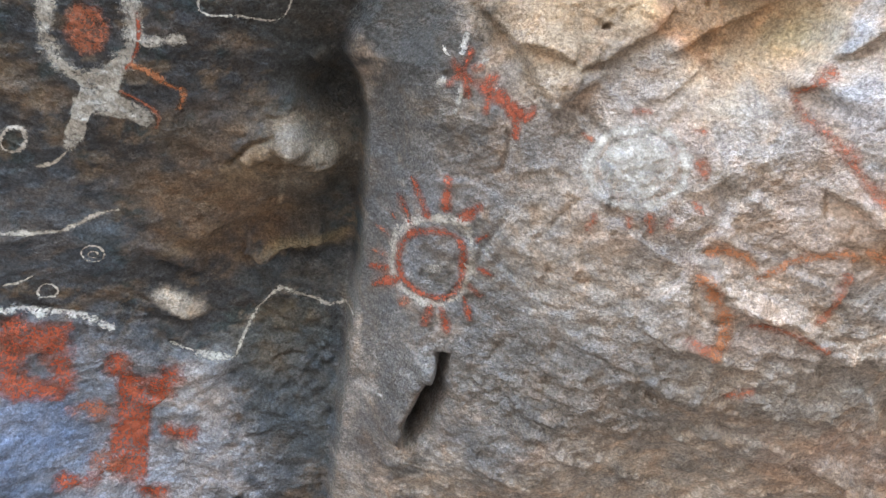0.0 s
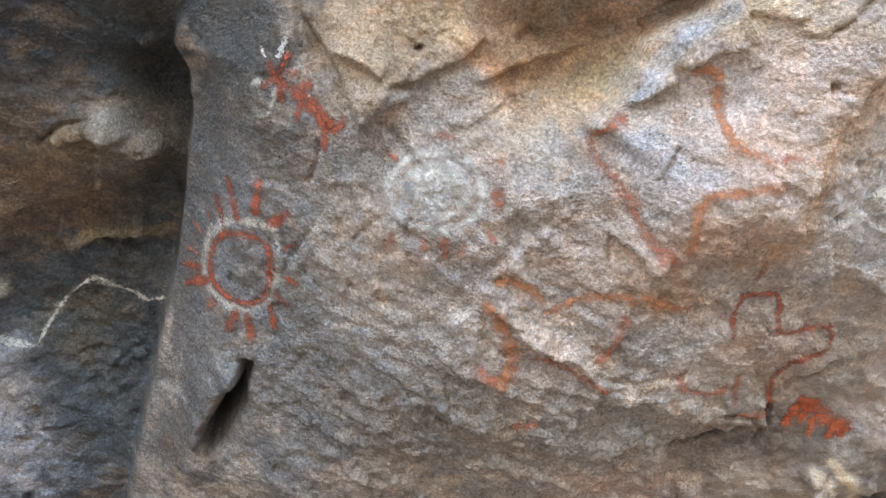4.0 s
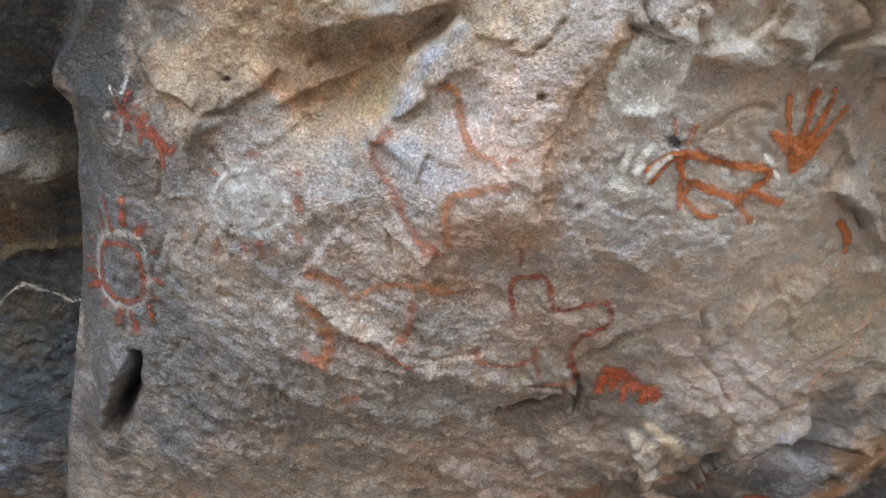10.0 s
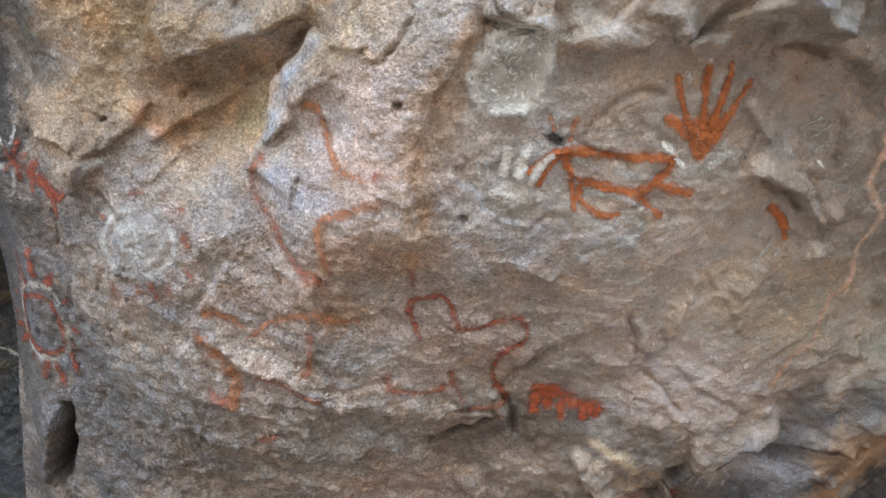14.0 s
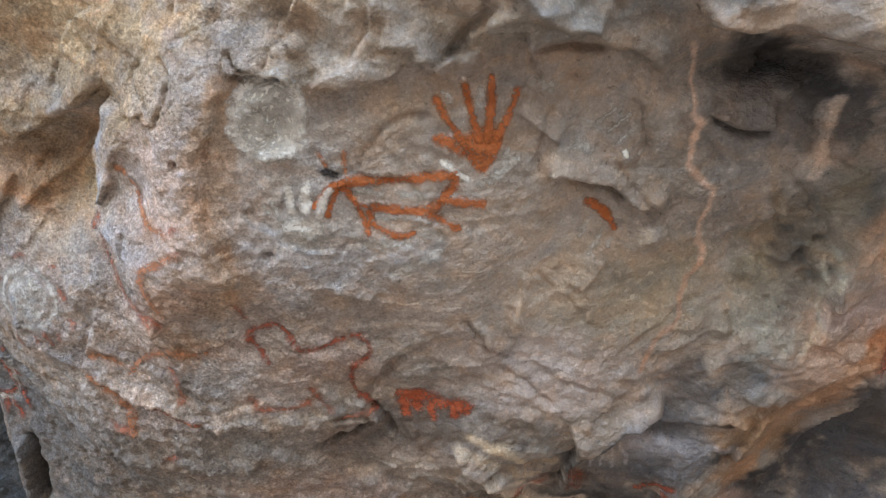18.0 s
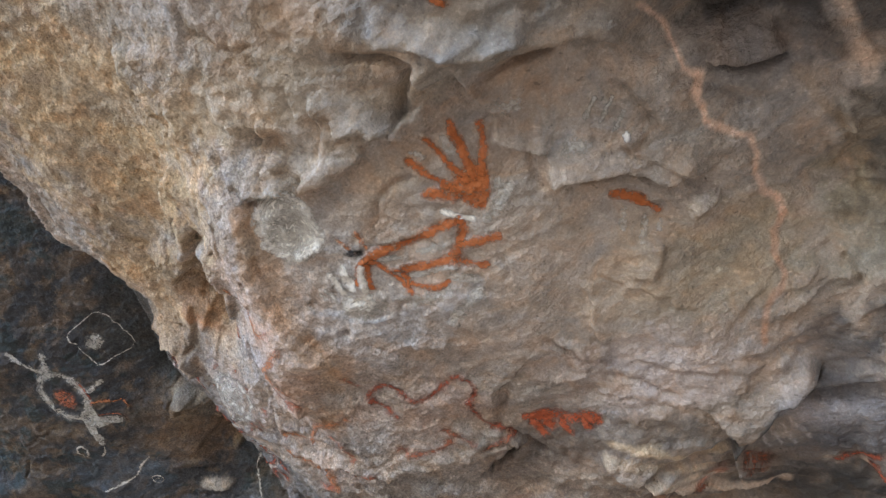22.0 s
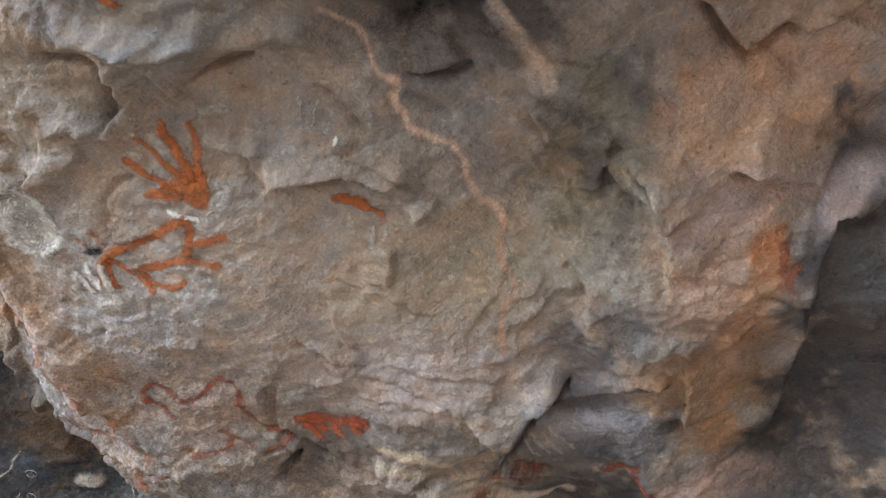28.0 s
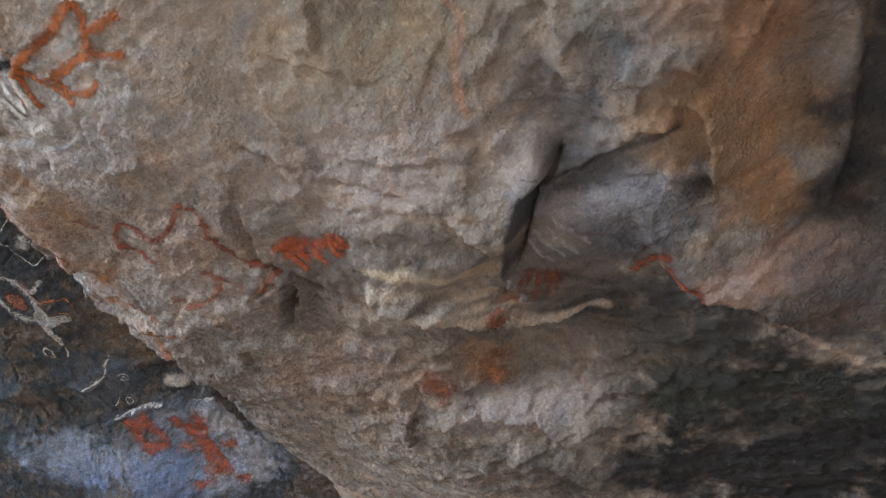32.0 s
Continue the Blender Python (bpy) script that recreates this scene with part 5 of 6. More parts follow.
# the shelter's back and far side, down to the ground
def skirt(name, line, label):
    """A rough rock wall from a line of places at the rim of the roof down to the ground."""
    rnd = random.Random(4)
    bm = bmesh.new()
    col = bm.loops.layers.float_color.new("tint")
    rows = []
    for k in range(13):
        f = k / 12
        row = []
        for (x, y, z), (ox, oy) in line:
            j = 0.05 * math.sin(7 * x + 3 * f * 5) + rnd.uniform(-0.03, 0.03) if k else 0
            row.append(bm.verts.new((x + ox * math.sin(f * 1.57) + j, y + oy * math.sin(f * 1.57) + j, z + 0.03 - (z + 0.08) * f)))
        rows.append(row)
    for a, b in zip(rows, rows[1:]):
        for k in range(len(a) - 1):
            for l in bm.faces.new((a[k], a[k + 1], b[k + 1], b[k])).loops:
                l[col] = (0.22, 0.19, 0.165, 1)
    me = bpy.data.meshes.new(name)
    bm.to_mesh(me)
    me.materials.append(ROCK)
    return tagged(new(name, me), label, "rock", kind="structure")


def rim(j, i):
    return tuple(world_of(GU[j, i], GV[j, i], W[j, i]))


nv, nu = GU.shape
left_end = int(np.searchsorted(us, -1.2))
skirt("wall_back", [(rim(0, i), (0, 0.5)) for i in range(left_end, nu, 40)], "grey-brown sandstone wall at the back of the shelter")
skirt("wall_side", [(rim(j, nu - 1), (0.5, 0)) for j in range(0, nv, 40)], "grey-brown sandstone wall closing the shelter")

# the mass of the rock above the roof
cu, cv = np.linspace(0, 1, 46), np.linspace(V0 + 0.02, V1 - 0.02, 26)
over = []
for b in cv:
    left = float(np.interp(b, vs, RIM[:, 0])) - 0.27
    row = []
    for f in cu:
        a = left + (U1 - 0.02 - left) * f
        j, i = int((b - V0) / STEP), int((a - U0) / STEP)
        edge = min((a - left) / 0.9, (U1 - a) / 0.5, (b - V0) / 0.5, (V1 - b) / 0.5, 1.0)
        up = 0.015 + 1.1 * math.sqrt(max(edge, 0)) * (1 + 0.15 * math.sin(3.1 * a + 1.7 * b) + 0.05 * math.sin(8.3 * a - 5.1 * b))
        row.append(tuple(world_of(a, b, W[j, i] + up)))
    over.append(row)
bm = bmesh.new()
col = bm.loops.layers.float_color.new("tint")
over = [[bm.verts.new(p) for p in row] for row in over]
for p, q in zip(over, over[1:]):
    for k in range(len(p) - 1):
        for l in bm.faces.new((p[k], p[k + 1], q[k + 1], q[k])).loops:
            l[col] = (0.24, 0.21, 0.18, 1)
me = bpy.data.meshes.new("ceiling")
bm.to_mesh(me)
me.materials.append(ROCK)
tagged(new("ceiling", me), "weathered sandstone mass over the shelter", "rock", kind="structure")

# ground: one sheet to the horizon
bm = bmesh.new()
rings = []
for k, r in enumerate((0.0, 1, 2, 3, 4.5, 6, 9, 14, 22, 40, 90, 300, 1500)):
    rings.append([bm.verts.new((r * math.cos(a * math.pi / 24), r * math.sin(a * math.pi / 24), 0.04 * math.sin(a * 1.7 + k) * min(r, 6) / 6)) for a in range(48)] if r else [bm.verts.new((0, 0, 0))])
for a in range(48):
    bm.faces.new((rings[0][0], rings[1][a], rings[1][(a + 1) % 48]))
for p, q in zip(rings[1:], rings[2:]):
    for a in range(48):
        bm.faces.new((p[a], q[a], q[(a + 1) % 48], p[(a + 1) % 48]))
me = bpy.data.meshes.new("ground")
bm.to_mesh(me)
me.materials.append(SAND)
tagged(new("ground", me), "dry brown earth before the shelter", "ground", kind="structure")

# ---- things ----


def thing(name, label, category, at, group=""):
    ob = new(name)
    ob.location = at
    ob.empty_display_size = 0.05
    return tagged(ob, label, category, group)


def part(name, bm, material, parent, label=""):
    me = bpy.data.meshes.new(name)
    bm.to_mesh(me)
    bm.free()
    for f in me.polygons:
        f.use_smooth = True
    me.materials.append(material)
    ob = new(name, me)
    ob.parent = parent
    ob.matrix_parent_inverse = Matrix.Translation(-parent.location)
    return tagged(ob, label)


def on_rock(u, v, lift):
    """A place on the stone, lifted off it by a coat of paint."""
    a = min(max((u - U0) / STEP, 0), nu - 2.001)
    b = min(max((v - V0) / STEP, 0), nv - 2.001)
    i, j = int(a), int(b)
    fa, fb = a - i, b - j
    w = (W[j, i] * (1 - fa) + W[j, i + 1] * fa) * (1 - fb) + (W[j + 1, i] * (1 - fa) + W[j + 1, i + 1] * fa) * fb
    return Vector(world_of(u, v, w - lift))


class Picture:
    """A picture painted on the stone: a thing whose strokes are its parts."""

    def __init__(self, name, label, u, v, group="rock paintings"):
        self.top = thing(name, label, "rock painting", on_rock(u, v, 0), group)
        self.coats = 0
        self.rnd = random.Random(len(label))

    def lay(self, name, grid, cover, material, closed=False, label=""):
        """A sheet of paint from rows of (u, v) and how well each is covered."""
        self.coats += 1
        lift = 0.0030 + 0.0003 * (self.coats % 6)
        bm = bmesh.new()
        lay = bm.verts.layers.float.new("cover")
        rows = []
        for line, shade in zip(grid, cover):
            row = []
            for (u, v), s in zip(line, shade):
                q = bm.verts.new(on_rock(u, v, lift))
                q[lay] = s
                row.append(q)
            rows.append(row)
        for a, b in zip(rows, rows[1:]):
            for k in range(len(a) - (0 if closed else 1)):
                bm.faces.new((a[k], a[(k + 1) % len(a)], b[(k + 1) % len(a)], b[k]))
        part(name, bm, material, self.top, label)

    def stroke(self, name, material, width, *line, taper=0.25, label="", closed=False):
        """A line drawn with a finger or brush, uneven in width."""
        pts = [Vector(p) for p in line]
        if closed:
            pts.append(pts[0])
        fine = []
        n = len(pts)
        for k in range(n - 1):
            p0 = pts[k - 1] if k or not closed else pts[-2]
            p1, p2 = pts[k], pts[k + 1]
            p3 = pts[k + 2] if k + 2 < n else (pts[1] if closed else pts[k + 1])
            p0 = p0 if k or closed else p1
            steps = max(2, int((p2 - p1).length / 0.006))
            for j in range(steps):
                f = j / steps
                fine.append(0.5 * (2 * p1 + (p2 - p0) * f + (2 * p0 - 5 * p1 + 4 * p2 - p3) * f * f + (3 * p1 - p0 - 3 * p2 + p3) * f ** 3))
        fine.append(pts[-1])
        across = 5 if width < 0.03 else 9
        seed = self.rnd.random() * 90
        grid, cover = [], []
        m = len(fine)
        for k, p in enumerate(fine):
            d = fine[min(k + 1, m - 1)] - fine[max(k - 1, 0)]
            nrm = Vector((-d.y, d.x)).normalized() if d.length > 1e-9 else Vector((0, 1))
            f = k / max(m - 1, 1)
            end = 1 if closed else min(1, min(f, 1 - f) * m * 0.006 / max(width * taper * 2, 1e-4))
            wob = 1 + 0.30 * math.sin(k * 0.55 + seed) * math.sin(k * 0.21 + seed * 2)
            half = width * 0.62 * wob * (0.55 + 0.45 * end)
            row, cov = [], []
            for j in range(across):
                s = 2 * j / (across - 1) - 1
                q = p + nrm * half * s
                row.append((q.x, q.y))
                cov.append((1 - abs(s) ** 1.7) * (0.35 + 0.65 * end))
            grid.append(row)
            cover.append(cov)
        self.lay(name, grid, cover, material, label=label)

    def blob(self, name, material, *outline, label="", soft=0.35):
        """A filled shape, from its outline."""
        pts = [Vector(p) for p in outline]
        mid = sum(pts, Vector((0, 0))) / len(pts)
        ring = []
        n = len(pts)
        for k in range(n):
            p0, p1, p2, p3 = pts[k - 1], pts[k], pts[(k + 1) % n], pts[(k + 2) % n]
            steps = max(2, int((p2 - p1).length / 0.008))
            for j in range(steps):
                f = j / steps
                ring.append(0.5 * (2 * p1 + (p2 - p0) * f + (2 * p0 - 5 * p1 + 4 * p2 - p3) * f * f + (3 * p1 - p0 - 3 * p2 + p3) * f ** 3))
        size = max((p - mid).length for p in ring)
        rows = max(4, int(size / 0.007))
        grid, cover = [], []
        for k in range(rows + 1):
            f = 0.02 + 0.98 * k / rows
            grid.append([tuple(mid + (p - mid) * f) for p in ring])
            cover.append([min(1, (1 - f) / soft)] * len(ring))
        self.lay(name, grid, cover, material, closed=True, label=label)


pic = Picture("sun_painting", "white ring with red inner ring and short red rays", 0.127, 0.104)
pic.stroke("white_ring", FAINT_WHITE, 0.0271, (0.04, 0.065), (0.042, 0.114), (0.06, 0.16), (0.094, 0.197), (0.132, 0.212), (0.171, 0.214), (0.193, 0.192), (0.202, 0.15), (0.199, 0.09), (0.187, 0.038), (0.153, 0.014), (0.11, 0.013), (0.07, 0.018), (0.047, 0.037), closed=True)
pic.stroke("red_ring", RED, 0.0193, (0.054, 0.081), (0.058, 0.117), (0.074, 0.151), (0.106, 0.177), (0.144, 0.183), (0.175, 0.173), (0.188, 0.145), (0.189, 0.102), (0.184, 0.057), (0.17, 0.034), (0.134, 0.026), (0.095, 0.033), (0.064, 0.047), closed=True)
pic.blob("dot", GHOST_WHITE, (0.16, 0.104), (0.156, 0.088), (0.142, 0.075), (0.124, 0.069), (0.109, 0.072), (0.102, 0.083), (0.107, 0.099), (0.12, 0.113), (0.138, 0.12), (0.153, 0.116), soft=0.7)
pic.stroke("ray", RED, 0.0197, (0.072, 0.285), (0.093, 0.244), (0.11, 0.203))
pic.stroke("ray", RED, 0.0228, (0.143, 0.312), (0.144, 0.27), (0.142, 0.227))
pic.stroke("ray", RED, 0.0203, (0.043, 0.236), (0.064, 0.203), (0.081, 0.172))
pic.stroke("ray", FAINT_RED, 0.0163, (0.024, 0.19), (0.037, 0.179), (0.046, 0.168))
pic.stroke("ray", FAINT_RED, 0.0167, (-0.003, 0.141), (0.017, 0.133), (0.033, 0.125))
pic.stroke("ray", FAINT_RED, 0.0170, (-0.011, 0.077), (0.013, 0.076), (0.033, 0.075))
pic.stroke("ray", RED, 0.0188, (-0.016, 0.032), (0.014, 0.043), (0.039, 0.053))
pic.stroke("ray", RED, 0.0204, (-0.007, -0.011), (0.029, 0.017), (0.059, 0.042))
pic.stroke("ray", FAINT_RED, 0.0166, (0.055, -0.023), (0.07, -0.005), (0.082, 0.008))
pic.stroke("ray", RED, 0.0192, (0.111, -0.049), (0.123, -0.015), (0.132, 0.014))
pic.stroke("ray", RED, 0.0188, (0.149, 0.009), (0.16, -0.024), (0.168, -0.055))
pic.stroke("ray", RED, 0.0186, (0.194, 0.044), (0.205, 0.014), (0.214, -0.016))
pic.stroke("ray", RED, 0.0170, (0.2, 0.069), (0.219, 0.057), (0.234, 0.046))
pic.stroke("ray", RED, 0.0180, (0.217, 0.115), (0.236, 0.112), (0.252, 0.108))
pic.stroke("ray", RED, 0.0177, (0.207, 0.174), (0.223, 0.188), (0.234, 0.202))
pic.stroke("ray", RED, 0.0231, (0.17, 0.215), (0.195, 0.243), (0.215, 0.267))
pic = Picture("star_painting", "red and white star with a long red tail", 0.181, 0.499)
pic.stroke("arm", RED, 0.0195, (0.133, 0.542), (0.154, 0.52), (0.18, 0.501))
pic.stroke("arm", RED, 0.0183, (0.125, 0.487), (0.142, 0.504), (0.159, 0.518))
pic.stroke("arm", RED, 0.0168, (0.173, 0.568), (0.165, 0.548), (0.154, 0.52))
pic.stroke("arm", RED, 0.0168, (0.154, 0.52), (0.164, 0.495), (0.171, 0.466))
pic.stroke("arm", FAINT_RED, 0.0168, (0.167, 0.522), (0.183, 0.53), (0.198, 0.539))
pic.stroke("tail", RED, 0.0309, (0.178, 0.503), (0.211, 0.492), (0.248, 0.468), (0.274, 0.447))
pic.stroke("tail", RED, 0.0190, (0.237, 0.473), (0.257, 0.441), (0.26, 0.406))
pic.stroke("tail", RED, 0.0166, (0.196, 0.504), (0.209, 0.515), (0.226, 0.52))
pic.stroke("tail", RED, 0.0166, (0.206, 0.488), (0.204, 0.466), (0.203, 0.445))
pic.stroke("tail", RED, 0.0163, (0.267, 0.443), (0.285, 0.463), (0.288, 0.48))
pic.stroke("streak", WORN_WHITE, 0.0144, (0.163, 0.593), (0.157, 0.572), (0.151, 0.547))
pic.stroke("streak", WORN_WHITE, 0.0119, (0.115, 0.566), (0.123, 0.552), (0.134, 0.542))
pic.stroke("streak", FAINT_WHITE, 0.0119, (0.103, 0.484), (0.115, 0.496), (0.128, 0.504))
pic.stroke("streak", WORN_WHITE, 0.0142, (0.158, 0.502), (0.153, 0.471), (0.146, 0.437))
pic.stroke("streak", FAINT_WHITE, 0.0103, (0.178, 0.527), (0.192, 0.542), (0.205, 0.549))
pic.stroke("streak", FAINT_WHITE, 0.0114, (0.215, 0.5), (0.224, 0.497))
pic = Picture("ringed_disc_painting", "worn white disc with rings and faint red rays", 0.465, 0.397)
pic.stroke("ring", FAINT_WHITE, 0.0217, (0.552, 0.409), (0.546, 0.373), (0.519, 0.343), (0.478, 0.326), (0.435, 0.326), (0.402, 0.344), (0.387, 0.375), (0.394, 0.411), (0.421, 0.443), (0.461, 0.46), (0.504, 0.459), (0.536, 0.44), closed=True)
pic.stroke("ring", GHOST_WHITE, 0.0217, (0.521, 0.403), (0.517, 0.38), (0.499, 0.359), (0.472, 0.348), (0.443, 0.348), (0.421, 0.36), (0.411, 0.381), (0.416, 0.405), (0.434, 0.426), (0.46, 0.439), (0.488, 0.438), (0.511, 0.425), closed=True)
pic.blob("disc", GHOST_WHITE, (0.552, 0.409), (0.542, 0.369), (0.506, 0.338), (0.456, 0.329), (0.414, 0.343), (0.395, 0.377), (0.406, 0.417), (0.441, 0.449), (0.49, 0.458), (0.532, 0.443), soft=0.3)
pic.stroke("smear", FAINT_GREY, 0.0315, (0.41, 0.404), (0.421, 0.387), (0.434, 0.369))
pic.stroke("ray", FAINT_RED, 0.0194, (0.46, 0.31), (0.468, 0.277))
pic.stroke("ray", FAINT_RED, 0.0206, (0.493, 0.321), (0.508, 0.271))
pic.stroke("ray", FAINT_RED, 0.0170, (0.533, 0.315), (0.534, 0.287))
pic.stroke("ray", FAINT_RED, 0.0216, (0.571, 0.427), (0.586, 0.383))
pic.stroke("ray", FAINT_RED, 0.0169, (0.552, 0.472), (0.581, 0.468))
pic.stroke("ray", FAINT_RED, 0.0195, (0.407, 0.305), (0.398, 0.258))
pic.stroke("ray", FAINT_RED, 0.0172, (0.37, 0.443), (0.395, 0.426))
pic.stroke("ray", FAINT_RED, 0.0194, (0.45, 0.488), (0.49, 0.49))
pic.stroke("ray", FAINT_RED, 0.0170, (0.57, 0.348), (0.589, 0.325))
pic = Picture("red_outline_painting", "faded red-orange outline of an animal body", 0.83, 0.548)
pic.stroke("outline", FAINT_RED, 0.0246, (0.758, 0.594), (0.736, 0.58), (0.72, 0.553), (0.719, 0.527), (0.737, 0.504), (0.764, 0.486), (0.782, 0.462), (0.799, 0.432), (0.827, 0.405), (0.862, 0.387), (0.879, 0.392))
pic.stroke("outline", FAINT_ORANGE, 0.0189, (0.831, 0.686), (0.856, 0.699), (0.871, 0.681))
pic.stroke("outline", FAINT_ORANGE, 0.0211, (0.869, 0.681), (0.879, 0.645), (0.891, 0.618), (0.907, 0.596), (0.932, 0.59), (0.963, 0.586))
pic.stroke("outline", FAINT_RED, 0.0166, (0.961, 0.585), (0.98, 0.604), (0.994, 0.595))
pic = Picture("arch_painting", "faded orange arched line on pinkish sandstone", 0.898, 0.507)
pic.stroke("line", FAINT_ORANGE, 0.0214, (0.883, 0.397), (0.874, 0.442), (0.866, 0.476), (0.87, 0.503), (0.884, 0.52), (0.917, 0.528), (0.947, 0.543), (0.987, 0.554))
pic = Picture("lower_figure_painting", "faded orange and red figure on rough stone", 0.714, 0.189)
pic.stroke("limb", FAINT_ORANGE, 0.0370, (0.586, 0.221), (0.623, 0.185), (0.655, 0.139), (0.665, 0.103), (0.649, 0.039))
pic.stroke("limb", FAINT_ORANGE, 0.0226, (0.596, 0.251), (0.625, 0.266), (0.662, 0.26), (0.695, 0.237))
pic.stroke("limb", FAINT_ORANGE, 0.0197, (0.693, 0.213), (0.744, 0.258), (0.79, 0.282), (0.827, 0.296), (0.835, 0.275))
pic.stroke("limb", FAINT_RED, 0.0215, (0.83, 0.262), (0.831, 0.218), (0.825, 0.171), (0.809, 0.144))
pic.stroke("limb", FAINT_RED, 0.0188, (0.696, 0.121), (0.746, 0.127), (0.797, 0.116), (0.85, 0.091))
pic.stroke("limb", FAINT_RED, 0.0245, (0.689, -0.043), (0.717, -0.033), (0.747, -0.01))
pic.stroke("limb", FAINT_RED, 0.0324, (0.596, 0.092), (0.625, 0.064), (0.661, 0.068))
pic.stroke("limb", FAINT_ORANGE, 0.0238, (0.835, 0.306), (0.882, 0.298), (0.94, 0.296))
pic = Picture("snake_painting", "winding thin red snake line on grey sandstone", 1.154, 0.239)
pic.stroke("line", RED, 0.0165, (1.052, 0.235), (1.035, 0.282), (1.028, 0.325), (1.05, 0.34), (1.084, 0.345), (1.105, 0.328), (1.114, 0.297), (1.13, 0.269), (1.156, 0.266), (1.198, 0.273), (1.232, 0.285), (1.255, 0.271), (1.262, 0.243), (1.246, 0.222), (1.215, 0.2), (1.201, 0.159), (1.204, 0.117), (1.228, 0.078), (1.233, 0.047))
pic.stroke("line", FAINT_RED, 0.0200, (1.231, 0.057), (1.197, 0.053), (1.145, 0.043))
pic.stroke("line", FAINT_RED, 0.0209, (0.977, 0.169), (0.992, 0.12), (1.043, 0.103), (1.108, 0.116))
pic.stroke("line", FAINT_RED, 0.0200, (1.106, 0.163), (1.122, 0.11), (1.143, 0.067))
pic.stroke("line", FAINT_RED, 0.0157, (1.034, 0.364), (1.034, 0.387), (1.025, 0.417))
pic = Picture("small_animal_painting", "small solid red four-legged animal", 1.359, 0.049)
pic.stroke("body", BRIGHT_RED, 0.0416, (1.284, 0.098), (1.313, 0.082), (1.348, 0.064), (1.397, 0.043), (1.45, 0.022))
pic.stroke("leg", BRIGHT_RED, 0.0239, (1.296, 0.081), (1.296, 0.014))
pic.stroke("leg", BRIGHT_RED, 0.0241, (1.326, 0.063), (1.325, 0.025))
pic.stroke("leg", BRIGHT_RED, 0.0242, (1.352, 0.05), (1.357, -0.003))
pic.stroke("leg", BRIGHT_RED, 0.0241, (1.403, 0.039), (1.405, -0.005))
pic.stroke("leg", BRIGHT_RED, 0.0242, (1.43, 0.027), (1.437, 0.004))
pic = Picture("white_rings_painting", "white concentric rings in thick worn clay", 1.196, 0.778)
pic.stroke("ring", WHITE, 0.0374, (1.174, 0.832), (1.212, 0.838), (1.243, 0.827), (1.249, 0.798), (1.245, 0.766), (1.229, 0.731), (1.205, 0.714), (1.17, 0.714), (1.149, 0.733), (1.148, 0.771), (1.158, 0.805), closed=True)
pic.stroke("ring", WORN_WHITE, 0.0127, (1.206, 0.81), (1.22, 0.792), (1.215, 0.764), (1.193, 0.739), (1.173, 0.747), (1.172, 0.777), (1.186, 0.802), closed=True)
pic.blob("centre", WORN_WHITE, (1.207, 0.774), (1.202, 0.765), (1.195, 0.76), (1.188, 0.762), (1.184, 0.769), (1.185, 0.779), (1.19, 0.788), (1.198, 0.793), (1.204, 0.792), (1.208, 0.785), soft=0.5)
pic.blob("disc", WHITE, (1.256, 0.768), (1.234, 0.729), (1.201, 0.709), (1.165, 0.715), (1.144, 0.744), (1.146, 0.786), (1.165, 0.822), (1.197, 0.84), (1.24, 0.84), (1.256, 0.81), soft=0.3)
pic.blob("disc", WORN_WHITE, (1.253, 0.768), (1.231, 0.726), (1.195, 0.704), (1.156, 0.71), (1.134, 0.742), (1.136, 0.787), (1.157, 0.826), (1.193, 0.847), (1.238, 0.847), (1.255, 0.814), soft=0.3)
pic.stroke("run", WHITE, 0.0227, (1.239, 0.832), (1.251, 0.804), (1.247, 0.765), (1.229, 0.731))
pic.stroke("smear", FAINT_WHITE, 0.0263, (1.138, 0.728), (1.168, 0.704), (1.203, 0.701))
pic = Picture("white_print_painting", "white clay five-finger print on grey sandstone", 1.216, 0.571)
pic.stroke("finger", FAINT_WHITE, 0.0123, (1.145, 0.62), (1.15, 0.593))
pic.stroke("finger", WORN_WHITE, 0.0134, (1.16, 0.623), (1.165, 0.6), (1.167, 0.576))
pic.stroke("finger", WHITE, 0.0181, (1.198, 0.65), (1.195, 0.621), (1.191, 0.586))
pic.stroke("finger", WHITE, 0.0191, (1.236, 0.651), (1.226, 0.623), (1.215, 0.586))
pic.stroke("finger", WHITE, 0.0155, (1.279, 0.633), (1.257, 0.611), (1.239, 0.571))
pic.blob("palm", WORN_WHITE, (1.154, 0.576), (1.191, 0.577), (1.232, 0.569), (1.271, 0.547), (1.265, 0.511), (1.222, 0.488), (1.173, 0.505), (1.148, 0.541), soft=0.6)
pic.stroke("palm", WHITE, 0.0322, (1.167, 0.565), (1.203, 0.561), (1.243, 0.549))
pic = Picture("long_animal_painting", "orange outlined animal with white filling and dark head", 1.383, 0.589)
pic.stroke("back", ORANGE, 0.0190, (1.288, 0.638), (1.34, 0.633), (1.389, 0.624), (1.44, 0.621), (1.481, 0.617), (1.499, 0.609))
pic.stroke("neck", ORANGE, 0.0191, (1.499, 0.625), (1.49, 0.593), (1.471, 0.578), (1.454, 0.561), (1.438, 0.551))
pic.stroke("belly", ORANGE, 0.0218, (1.331, 0.579), (1.38, 0.568), (1.428, 0.556), (1.457, 0.56))
pic.stroke("leg", ORANGE, 0.0193, (1.456, 0.574), (1.496, 0.562), (1.547, 0.547))
pic.stroke("leg", ORANGE, 0.0170, (1.436, 0.553), (1.463, 0.529), (1.494, 0.503))
pic.stroke("leg", ORANGE, 0.0142, (1.293, 0.639), (1.271, 0.631), (1.25, 0.614), (1.233, 0.595))
